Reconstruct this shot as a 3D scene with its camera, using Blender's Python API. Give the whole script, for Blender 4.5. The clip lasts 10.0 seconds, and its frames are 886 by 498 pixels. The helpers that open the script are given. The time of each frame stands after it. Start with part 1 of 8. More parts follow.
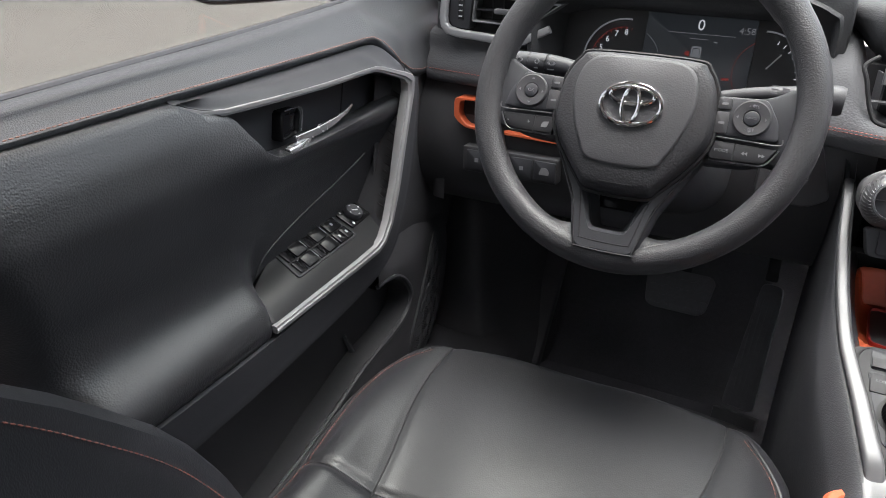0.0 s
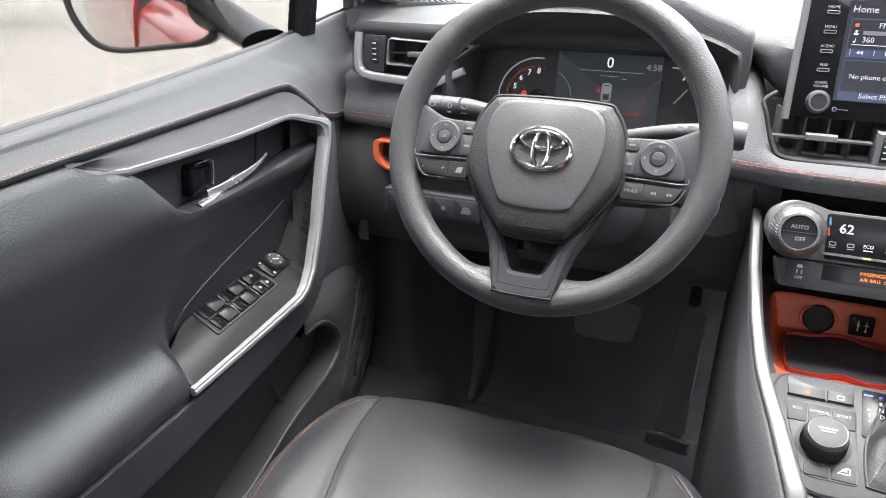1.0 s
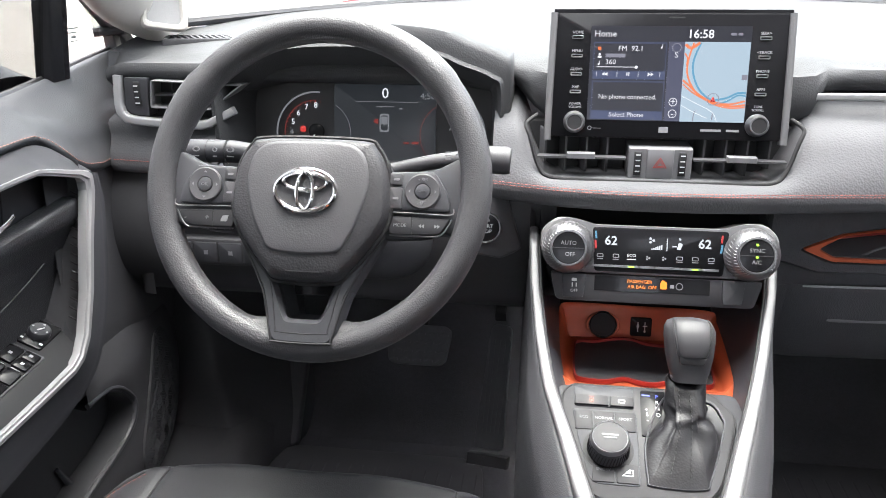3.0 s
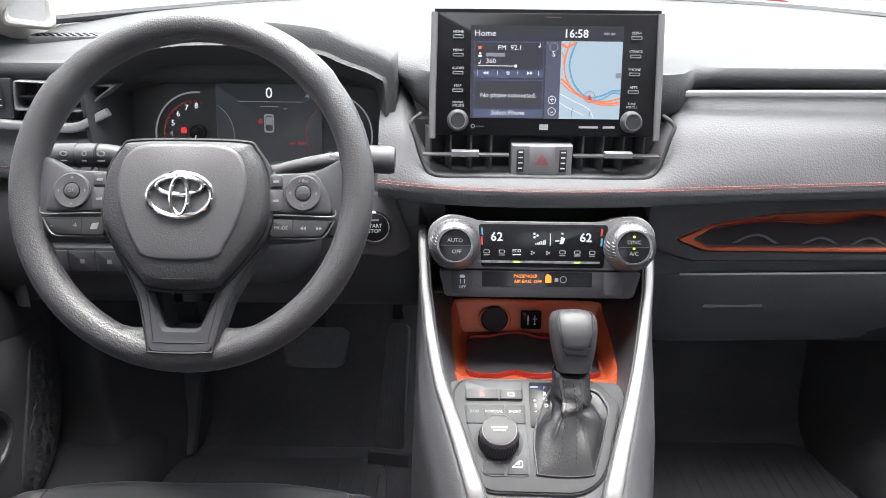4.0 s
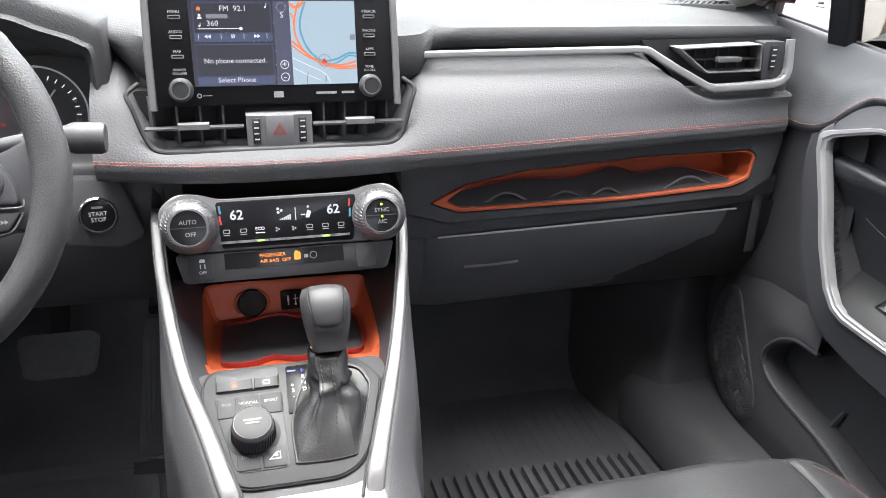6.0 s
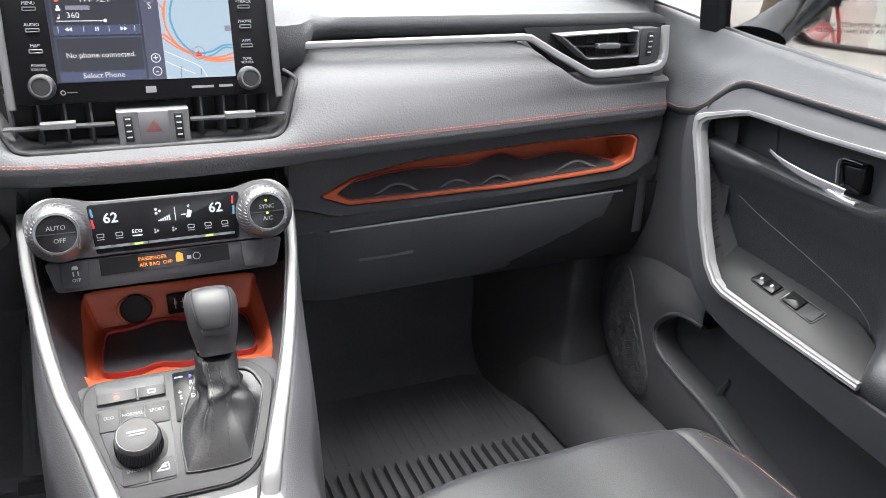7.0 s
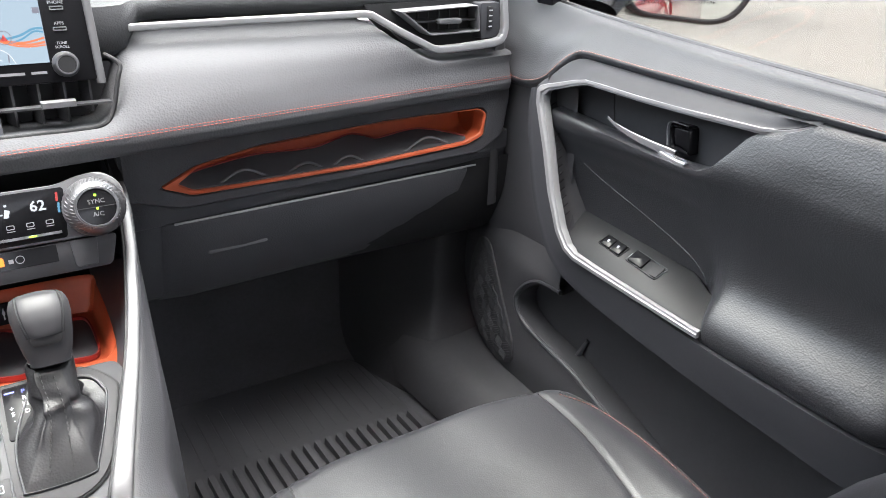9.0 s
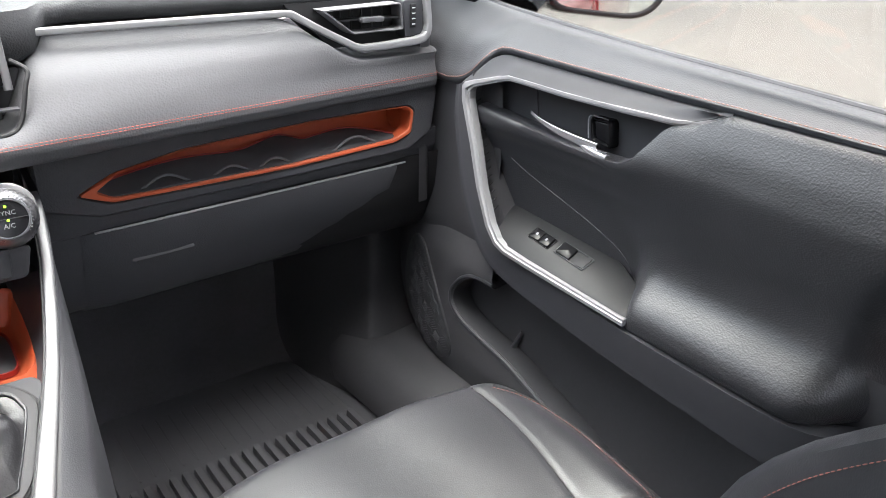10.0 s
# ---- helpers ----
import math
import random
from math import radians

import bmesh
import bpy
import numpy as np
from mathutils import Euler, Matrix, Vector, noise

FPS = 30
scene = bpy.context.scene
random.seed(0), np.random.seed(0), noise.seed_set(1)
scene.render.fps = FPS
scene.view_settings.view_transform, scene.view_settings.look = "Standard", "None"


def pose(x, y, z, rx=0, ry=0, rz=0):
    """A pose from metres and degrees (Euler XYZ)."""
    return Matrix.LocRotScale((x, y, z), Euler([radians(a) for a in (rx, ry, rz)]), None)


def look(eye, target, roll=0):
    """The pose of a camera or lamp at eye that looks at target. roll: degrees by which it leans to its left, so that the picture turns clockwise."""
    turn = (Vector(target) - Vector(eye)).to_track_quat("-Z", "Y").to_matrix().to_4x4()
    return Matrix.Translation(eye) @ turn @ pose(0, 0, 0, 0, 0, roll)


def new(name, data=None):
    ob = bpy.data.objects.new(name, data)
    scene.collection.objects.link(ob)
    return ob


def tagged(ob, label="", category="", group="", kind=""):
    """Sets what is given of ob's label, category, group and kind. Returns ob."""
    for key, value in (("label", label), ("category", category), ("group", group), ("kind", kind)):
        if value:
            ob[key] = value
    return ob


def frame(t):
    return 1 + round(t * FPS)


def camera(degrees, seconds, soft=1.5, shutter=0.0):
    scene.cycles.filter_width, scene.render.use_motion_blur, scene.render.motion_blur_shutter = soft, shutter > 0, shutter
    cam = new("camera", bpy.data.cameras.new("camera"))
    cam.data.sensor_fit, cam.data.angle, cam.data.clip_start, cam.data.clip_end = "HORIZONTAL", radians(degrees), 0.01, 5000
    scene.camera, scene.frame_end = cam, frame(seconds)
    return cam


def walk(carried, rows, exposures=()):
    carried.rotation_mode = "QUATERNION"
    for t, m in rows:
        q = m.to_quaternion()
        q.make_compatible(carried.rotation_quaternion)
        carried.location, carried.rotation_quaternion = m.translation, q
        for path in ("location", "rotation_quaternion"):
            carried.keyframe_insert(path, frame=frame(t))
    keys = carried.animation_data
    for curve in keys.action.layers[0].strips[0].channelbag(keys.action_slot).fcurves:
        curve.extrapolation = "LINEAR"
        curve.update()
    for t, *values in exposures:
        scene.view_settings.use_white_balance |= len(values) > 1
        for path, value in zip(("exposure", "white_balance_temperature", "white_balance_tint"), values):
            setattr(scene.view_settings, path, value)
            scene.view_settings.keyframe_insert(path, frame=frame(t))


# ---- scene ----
cam = camera(61.4, 10.0, soft=0.9)
PATH = [
    (0, (-0.213, -0.046, 0.859), (-1.007, 1.595, 0.037), 1.8),
    (0.5, (-0.207, -0.031, 0.868), (-0.935, 1.658, 0.085), 1.4),
    (1, (-0.2, -0.019, 0.881), (-0.86, 1.71, 0.121), 0.9),
    (1.5, (-0.196, -0.003, 0.884), (-0.761, 1.768, 0.146), 0.4),
    (2, (-0.187, 0.016, 0.889), (-0.644, 1.822, 0.162), -0.2),
    (2.5, (-0.167, 0.023, 0.897), (-0.526, 1.855, 0.18), -0.6),
    (2.7, (-0.153, 0.025, 0.894), (-0.477, 1.867, 0.187), -0.5),
    (4, (-0.111, 0.031, 0.897), (-0.133, 1.899, 0.182), 0.5),
    (4.5, (-0.093, 0.034, 0.896), (-0.003, 1.9, 0.182), 0.8),
    (5, (-0.078, 0.038, 0.892), (0.133, 1.888, 0.163), 1.0),
    (5.5, (-0.062, 0.049, 0.884), (0.29, 1.87, 0.135), 1.3),
    (6, (-0.041, 0.065, 0.88), (0.451, 1.844, 0.11), 1.4),
    (6.2, (-0.036, 0.066, 0.881), (0.509, 1.827, 0.105), 1.5),
    (7.5, (-0.009, 0.064, 0.881), (0.79, 1.715, 0.085), 1.7),
    (8, (-0.005, 0.064, 0.875), (0.867, 1.675, 0.072), 1.7),
    (8.5, (0.002, 0.064, 0.874), (0.943, 1.629, 0.059), 1.8),
    (9, (0.009, 0.058, 0.873), (1.013, 1.581, 0.053), 1.7),
    (9.5, (0.015, 0.052, 0.875), (1.081, 1.531, 0.052), 1.6),
    (10, (0.025, 0.045, 0.88), (1.145, 1.478, 0.049), 1.5),
]
walk(cam, [(t, look(eye, target, roll)) for t, eye, target, roll in PATH],
     exposures=[(0, 3.33, 6380, 12), (0.2, 3.7, 6380, 12), (0.4, 4.25, 6380, 12), (1.3, 4.25, 6380, 12), (2.5, 4.17, 6380, 12), (6.2, 4.17, 6380, 12), (7.5, 4.24, 6380, 12), (10, 4.24, 6380, 12)])

# ---- light: a bright, overcast day ----
world = bpy.data.worlds.new("overcast_sky")
scene.world = world
world.use_nodes = True
wn, wl = world.node_tree.nodes, world.node_tree.links
sky = wn.new("ShaderNodeTexSky")
sky.sky_type = "NISHITA"
sky.sun_disc = False
sky.sun_elevation, sky.sun_rotation = radians(78), radians(0)
sky.air_density, sky.dust_density, sky.ozone_density = 1.0, 6.0, 1.0
wash = wn.new("ShaderNodeHueSaturation")
wash.inputs["Saturation"].default_value = 0.35
wl.new(sky.outputs[0], wash.inputs["Color"])
wl.new(wash.outputs[0], wn["Background"].inputs["Color"])
wn["Background"].inputs["Strength"].default_value = 0.15
sun = new("sun", bpy.data.lights.new("sun", "SUN"))
sun.data.energy, sun.data.angle, sun.data.color = 0.62, radians(60), (1.0, 0.97, 0.92)
sun.matrix_world = look((0.2, -1.0, 6.0), (0, 0, 0))

# ---- materials ----


def material(name, color, rough=0.5, metal=0.0, grain=0.0, size=600.0, kind="noise", vary=0.12, coat=0.0, blotch=7.0, spec=0.5, crease=0.0):
    """A surface with colour that drifts at two scales, uneven gloss and a fine relief. size: grains per metre; grain: relief in millimetres."""
    m = bpy.data.materials.new(name)
    m.use_nodes = True
    n, l = m.node_tree.nodes, m.node_tree.links
    b = n["Principled BSDF"]
    b.inputs["Metallic"].default_value = metal
    b.inputs["Coat Weight"].default_value = coat
    b.inputs["Coat Roughness"].default_value = 0.06
    b.inputs["Specular IOR Level"].default_value = spec
    tc = n.new("ShaderNodeTexCoord")
    big, fine = n.new("ShaderNodeTexNoise"), n.new("ShaderNodeTexNoise")
    big.inputs["Scale"].default_value, big.inputs["Detail"].default_value = blotch, 5
    fine.inputs["Scale"].default_value, fine.inputs["Detail"].default_value = blotch * 19, 3
    for t in (big, fine):
        l.new(tc.outputs["Object"], t.inputs["Vector"])
    mixer = n.new("ShaderNodeMath")
    mixer.operation = "MULTIPLY_ADD"
    mixer.inputs[1].default_value = 0.4
    l.new(fine.outputs["Fac"], mixer.inputs[0])
    l.new(big.outputs["Fac"], mixer.inputs[2])
    tone = n.new("ShaderNodeMapRange")
    tone.inputs["From Min"].default_value, tone.inputs["From Max"].default_value = 0.35, 1.0
    tone.inputs["To Min"].default_value, tone.inputs["To Max"].default_value = 1 - vary, 1 + vary
    l.new(mixer.outputs[0], tone.inputs["Value"])
    tint = n.new("ShaderNodeMix")
    tint.data_type, tint.blend_type = "RGBA", "MULTIPLY"
    tint.inputs["Factor"].default_value = 1.0
    tint.inputs["A"].default_value = (*color, 1)
    l.new(tone.outputs[0], tint.inputs["B"])
    l.new(tint.outputs["Result"], b.inputs["Base Color"])
    gloss = n.new("ShaderNodeMapRange")
    gloss.inputs["From Min"].default_value, gloss.inputs["From Max"].default_value = 0.4, 0.95
    gloss.inputs["To Min"].default_value, gloss.inputs["To Max"].default_value = max(rough * 0.86, 0.02), min(rough * 1.14 + 0.01, 1)
    l.new(mixer.outputs[0], gloss.inputs["Value"])
    l.new(gloss.outputs[0], b.inputs["Roughness"])
    if grain:
        if kind == "hide":
            t = n.new("ShaderNodeTexVoronoi")
            t.feature = "SMOOTH_F1"
            t.inputs["Smoothness"].default_value = 0.4
            out = t.outputs["Distance"]
        else:
            t = n.new("ShaderNodeTexNoise")
            t.inputs["Detail"].default_value = 2
            out = t.outputs["Fac"]
        t.inputs["Scale"].default_value = size
        l.new(tc.outputs["Object"], t.inputs["Vector"])
        bump = n.new("ShaderNodeBump")
        bump.inputs["Distance"].default_value, bump.inputs["Strength"].default_value = grain / 1000, 0.8
        l.new(out, bump.inputs["Height"])
        l.new(bump.outputs[0], b.inputs["Normal"])
        if crease:
            w = n.new("ShaderNodeTexNoise")
            w.inputs["Scale"].default_value, w.inputs["Detail"].default_value, w.inputs["Distortion"].default_value = 16, 4, 1.5
            l.new(tc.outputs["Object"], w.inputs["Vector"])
            wave = n.new("ShaderNodeBump")
            wave.inputs["Distance"].default_value, wave.inputs["Strength"].default_value = crease / 1000, 1.0
            l.new(w.outputs["Fac"], wave.inputs["Height"])
            l.new(wave.outputs[0], bump.inputs["Normal"])
    return m


def lit(name, color, strength, back=(0.01, 0.01, 0.012)):
    """A surface of a display or warning light that glows."""
    m = bpy.data.materials.new(name)
    m.use_nodes = True
    b = m.node_tree.nodes["Principled BSDF"]
    b.inputs["Base Color"].default_value = (*back, 1)
    b.inputs["Roughness"].default_value = 0.3
    b.inputs["Specular IOR Level"].default_value = 0.2
    b.inputs["Emission Color"].default_value = (*color, 1)
    b.inputs["Emission Strength"].default_value = strength / 12.3
    return m


def pane(name, clear):
    """Thin car glass: clear with a tint, and a gloss that grows at a slant."""
    m = bpy.data.materials.new(name)
    m.use_nodes = True
    n, l = m.node_tree.nodes, m.node_tree.links
    n.remove(n["Principled BSDF"])
    see, shine, mix, slant, power, keep = (n.new(k) for k in ("ShaderNodeBsdfTransparent", "ShaderNodeBsdfGlossy", "ShaderNodeMixShader", "ShaderNodeLayerWeight", "ShaderNodeMath", "ShaderNodeMath"))
    see.inputs["Color"].default_value = (*clear, 1)
    shine.inputs["Roughness"].default_value = 0.01
    slant.inputs["Blend"].default_value = 0.5
    power.operation, keep.operation = "POWER", "MULTIPLY_ADD"
    power.inputs[1].default_value = 5.0
    keep.inputs[1].default_value, keep.inputs[2].default_value = 0.6, 0.02
    l.new(slant.outputs["Facing"], power.inputs[0])
    l.new(power.outputs[0], keep.inputs[0])
    l.new(keep.outputs[0], mix.inputs[0])
    l.new(see.outputs[0], mix.inputs[1])
    l.new(shine.outputs[0], mix.inputs[2])
    l.new(mix.outputs[0], n["Material Output"].inputs["Surface"])
    return m


LEATHER = material("black_leather", (0.0135, 0.014, 0.0155), 0.33, grain=0.14, size=700, kind="hide", vary=0.25, spec=0.32, crease=0.4)
DOOR_HIDE = material("grained_door_leather", (0.0205, 0.0212, 0.0230), 0.34, grain=0.4, size=480, kind="hide", vary=0.2, spec=0.45)
SUEDE = material("perforated_black_leather", (0.03, 0.03, 0.032), 0.6, grain=0.35, size=330, kind="hide", vary=0.2)
VINYL = material("soft_black_vinyl", (0.055, 0.057, 0.061), 0.45, grain=0.35, size=650, kind="hide", vary=0.15, spec=0.35)
DECK = material("grey_black_dash_vinyl", (0.037, 0.038, 0.040), 0.62, grain=0.4, size=480, kind="hide", vary=0.12, spec=0.2)
PLASTIC = material("black_grained_plastic", (0.046, 0.046, 0.049), 0.5, grain=0.16, size=900, vary=0.2, spec=0.3)
SATIN = material("satin_charcoal_plastic", (0.037, 0.038, 0.042), 0.42, grain=0.08, size=1400, vary=0.12, spec=0.22)
GREY = material("grey_plastic", (0.030, 0.030, 0.032), 0.5, grain=0.05, size=1200, vary=0.08, spec=0.18)
# pale colour for a painted highlight, used on the glovebox lid's upper edge
EDGE_GLINT = material("pale_edge_highlight", (0.32, 0.32, 0.33), 0.45, vary=0.1)
PALE = material("pale_grey_plastic", (0.115, 0.115, 0.12), 0.5, grain=0.05, size=1200, vary=0.08, spec=0.3)
COVER_MAT = material("grained_dark_cover", (0.024, 0.024, 0.026), 0.5, grain=0.4, size=450, kind="hide", vary=0.15, spec=0.35)
PATCH_MAT = material("smooth_grey_cover", (0.052, 0.052, 0.055), 0.5, grain=0.2, size=600, kind="hide", vary=0.1, spec=0.35)
RIM = material("dark_grey_wheel_urethane", (0.037, 0.037, 0.039), 0.42, grain=0.4, size=600, kind="hide", vary=0.25, spec=0.4)
GRIP = material("smooth_charcoal_urethane", (0.024, 0.024, 0.026), 0.52, grain=0.06, size=1200, vary=0.12, spec=0.35)
CONSOLE_PAD = material("dark_console_vinyl", (0.036, 0.037, 0.040), 0.5, grain=0.25, size=600, kind="hide", vary=0.15, spec=0.3)
SWITCH_BASE = material("dark_switch_plate", (0.016, 0.0163, 0.0175), 0.45, grain=0.06, size=1200, vary=0.1, spec=0.2)
# SILVER lightened for door and dash strips that catch little light
TRIM = material("satin_silver_lifted", (0.24, 0.24, 0.245), 0.38, metal=0.35, vary=0.05, grain=0.02, size=2500)
# lighter copy of DECK, making up in colour for weak light on the face
FACE = material("lightened_dash_pad", (0.070, 0.071, 0.075), 0.68, grain=0.45, size=400, kind="hide", vary=0.1, spec=0.12)
# base raised to grey in place of reflections in the cluster's cover glass
DIAL = material("veiled_dial_face", (0.036, 0.036, 0.038), 0.4, vary=0.08, spec=0.3)
PIANO = material("gloss_black", (0.009, 0.009, 0.010), 0.14, vary=0.05, spec=0.10)
LOWBLACK = material("deep_black_plastic", (0.056, 0.057, 0.062), 0.5, grain=0.5, size=480, kind="hide", vary=0.2, spec=0.25)
CAP_MAT = material("dark_brushed_cap", (0.040, 0.040, 0.042), 0.5, spec=0.15, grain=0.03, size=1800, vary=0.08)
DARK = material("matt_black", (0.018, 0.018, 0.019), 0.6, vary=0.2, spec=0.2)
# TRIM's silver darkened to offset the strong sky light on the console rails
SILVER = material("satin_silver_dimmed", (0.115, 0.115, 0.118), 0.42, metal=0.4, vary=0.05, grain=0.02, size=2500)
LEVER = material("bright_satin_metal", (0.34, 0.34, 0.35), 0.25, metal=0.7, vary=0.05)
CHROME = material("chrome", (0.8, 0.8, 0.8), 0.07, metal=1.0, vary=0.03)
ALU = material("brushed_silver", (0.155, 0.155, 0.16), 0.34, metal=0.85, vary=0.08, grain=0.03, size=1800)
ORANGE = material("burnt_orange_plastic", (0.45, 0.088, 0.032), 0.5, grain=0.1, size=900, vary=0.12)
THREAD = material("orange_red_thread", (0.25, 0.045, 0.028), 0.7, vary=0.25, blotch=60)
THREAD_PALE = material("faded_orange_thread", (0.27, 0.13, 0.10), 0.7, vary=0.25, blotch=60)
THREAD_SEAT = material("muted_orange_thread", (0.22, 0.075, 0.055), 0.7, vary=0.3, blotch=60)
THREAD_DARK = material("black_thread", (0.02, 0.02, 0.02), 0.7, vary=0.2)
RED_EDGE = material("red_rubber_edge", (0.24, 0.02, 0.016), 0.5, vary=0.1)
RUBBER = material("black_rubber", (0.052, 0.052, 0.056), 0.5, grain=0.2, size=350, vary=0.25)
# rubber made lighter so the pedals show in the footwell's shade
PEDAL = material("lightened_pedal_rubber", (0.105, 0.105, 0.11), 0.6, grain=0.3, size=350, vary=0.3, spec=0.3)
CARPET = material("black_carpet", (0.062, 0.062, 0.067), 0.95, grain=1.2, size=700, vary=0.4)
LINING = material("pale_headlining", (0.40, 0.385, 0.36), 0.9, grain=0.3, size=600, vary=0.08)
# lighter than LINING so the unseen roof bounces more light onto the dash
ROOFING = material("bounce_headlining", (0.60, 0.59, 0.57), 0.9, grain=0.3, size=600, vary=0.08)
PAINT = material("red_car_paint", (0.26, 0.008, 0.012), 0.35, coat=1.0, vary=0.03)
CONCRETE = material("pale_concrete", (0.150, 0.144, 0.130), 0.9, grain=0.6, size=60, vary=0.06, blotch=1.3)
GRASS = material("mown_grass", (0.07, 0.12, 0.03), 0.95, grain=30, size=30, vary=0.4, blotch=3)
MIDGREY = material("mid_grey_lining", (0.28, 0.28, 0.28), 0.9, grain=0.3, size=500, vary=0.1)
LEAF = material("green_foliage", (0.05, 0.09, 0.025), 0.6, vary=0.4, blotch=9)
BARK = material("bark", (0.12, 0.09, 0.06), 0.9, grain=8, size=40, vary=0.3)
FACADE = material("buff_brick_wall", (0.38, 0.31, 0.24), 0.85, grain=4, size=14, vary=0.2, blotch=2)
LABEL = material("pale_grey_print", (0.26, 0.26, 0.27), 0.5, vary=0.03)
WHITE = material("white_print", (0.5, 0.5, 0.5), 0.5, vary=0.03)
FAINT = material("grey_print", (0.15, 0.15, 0.157), 0.5, vary=0.03)
MIRROR = material("mirror_glass", (0.82, 0.86, 0.85), 0.015, metal=1.0, vary=0.01)
# tint added to hold down the bright view outside, darker than the real glass
GLASS = pane("view_dimming_side_glass", (0.45, 0.45, 0.437))
CLEAR = pane("windscreen_glass", (0.75, 0.77, 0.75))

# ---- builders ----


def thing(name, label, category, at=(0, 0, 0), group="", kind=""):
    e = new(name)
    e.empty_display_size = 0.02
    e.location = at
    return tagged(e, label, category, group, kind)


def part(name, bm, mat, parent=None, label="", smooth=40, category="", kind="", group=""):
    bmesh.ops.recalc_face_normals(bm, faces=bm.faces) if smooth != "keep" else None
    me = bpy.data.meshes.new(name)
    bm.to_mesh(me)
    bm.free()
    me.materials.append(mat)
    if smooth:
        me.shade_smooth()
        me.set_sharp_from_angle(angle=radians(smooth if smooth != "keep" else 40))
    ob = new(name, me)
    if parent:
        ob.parent = parent
        root = parent if parent.parent is None else parent.parent if parent.parent.parent is None else parent.parent.parent
        if parent.type == "EMPTY":
            ob.matrix_parent_inverse = Matrix.Translation(-parent.location)
    return tagged(ob, label, category, group, kind)


def catmull(pts, n=6, closed=False):
    """A smooth line through points of any dimension."""
    p = [np.array(q, float) for q in pts]
    k, out = len(p), []
    for i in range(k if closed else k - 1):
        a, b, c, d = (p[j % k] if closed else p[min(max(j, 0), k - 1)] for j in (i - 1, i, i + 1, i + 2))
        for s in range(n):
            u = s / n
            out.append(0.5 * (2 * b + (c - a) * u + (2 * a - 5 * b + 4 * c - d) * u * u + (3 * b - a - 3 * c + d) * u**3))
    if not closed:
        out.append(p[-1])
    return out


def rounded(pts, r, n=4):
    """A closed 2D outline with its corners rounded; r: one radius or one for each corner."""
    rr = r if isinstance(r, (list, tuple)) else [r] * len(pts)
    out = []
    for i, q in enumerate(pts):
        b, a, c = (np.array(v, float) for v in (q, pts[i - 1], pts[(i + 1) % len(pts)]))
        da, dc = np.linalg.norm(a - b), np.linalg.norm(c - b)
        s, e = b + (a - b) / da * min(rr[i], da * 0.48), b + (c - b) / dc * min(rr[i], dc * 0.48)
        for j in range(n + 1):
            u = j / n
            out.append((1 - u) ** 2 * s + 2 * u * (1 - u) * b + u * u * e)
    return out


def rect(cx, cy, w, h, r=0.0):
    pts = [(cx - w / 2, cy - h / 2), (cx + w / 2, cy - h / 2), (cx + w / 2, cy + h / 2), (cx - w / 2, cy + h / 2)]
    return rounded(pts, r) if r else pts


def disc(cx, cy, rx, ry=None, n=28):
    return [(cx + rx * math.cos(2 * math.pi * i / n), cy + (ry or rx) * math.sin(2 * math.pi * i / n)) for i in range(n)]


def prism(bm, pts, z0, z1, m=None, bevel=0.0, taper=0.0):
    """A flat outline raised from z0 to z1 in the frame m, its upper edge rounded."""
    m = m or Matrix()
    c = np.mean(np.array(pts, float), 0)
    levels = [(z0, 0.0)]
    if bevel:
        levels += [(z1 - bevel, taper), (z1 - bevel * 0.3, taper + bevel * 0.3), (z1, taper + bevel)]
    else:
        levels += [(z1, taper)]
    size = max(np.ptp(np.array(pts, float), axis=0).max(), 1e-6)
    rings = []
    for z, inset in levels:
        ring = []
        for q in pts:
            d = np.array(q, float) - c
            f = np.linalg.norm(d)
            v = c + d * max(1 - inset / max(f, inset * 1.2, 1e-6), 0.05)
            ring.append(bm.verts.new(m @ Vector((v[0], v[1], z))))
        rings.append(ring)
    for a, b in zip(rings, rings[1:]):
        for i in range(len(a)):
            bm.faces.new((a[i - 1], a[i], b[i], b[i - 1]))
    bm.faces.new(list(reversed(rings[0])))
    bm.faces.new(rings[-1])
    return bm


def frame_ring(bm, outer, inner, z0, z1, m=None, bevel=0.0):
    """A raised frame between two outlines of one length."""
    m = m or Matrix()
    o, i = [np.array(q, float) for q in outer], [np.array(q, float) for q in inner]
    loops = [(o, z0), (o, z1 - bevel)]
    if bevel:
        loops += [([a + (b - a) * min(bevel / max(np.linalg.norm(b - a), 1e-6), 0.45) for a, b in zip(o, i)], z1),
                  ([b + (a - b) * min(bevel / max(np.linalg.norm(b - a), 1e-6), 0.45) for a, b in zip(o, i)], z1)]
    loops += [(i, z1 - bevel), (i, z0)]
    rings = [[bm.verts.new(m @ Vector((q[0], q[1], z))) for q in loop] for loop, z in loops]
    for a, b in zip(rings, rings[1:] + rings[:1]):
        for k in range(len(a)):
            bm.faces.new((a[k - 1], a[k], b[k], b[k - 1]))
    return bm


def box(bm, x0, x1, y0, y1, z0, z1, m=None, bevel=0.0, r=0.0):
    return prism(bm, rect((x0 + x1) / 2, (y0 + y1) / 2, abs(x1 - x0), abs(y1 - y0), r), z0, z1, m, bevel)


def loft(bm, rows, closed=False, caps=False):
    vs = [[bm.verts.new(Vector(p)) for p in row] for row in rows]
    for a, b in zip(vs, vs[1:]):
        for k in range(0 if closed else 1, len(a)):
            bm.faces.new((a[k - 1], a[k], b[k], b[k - 1]))
    if caps:
        bm.faces.new(vs[0])
        bm.faces.new(list(reversed(vs[-1])))
    return bm


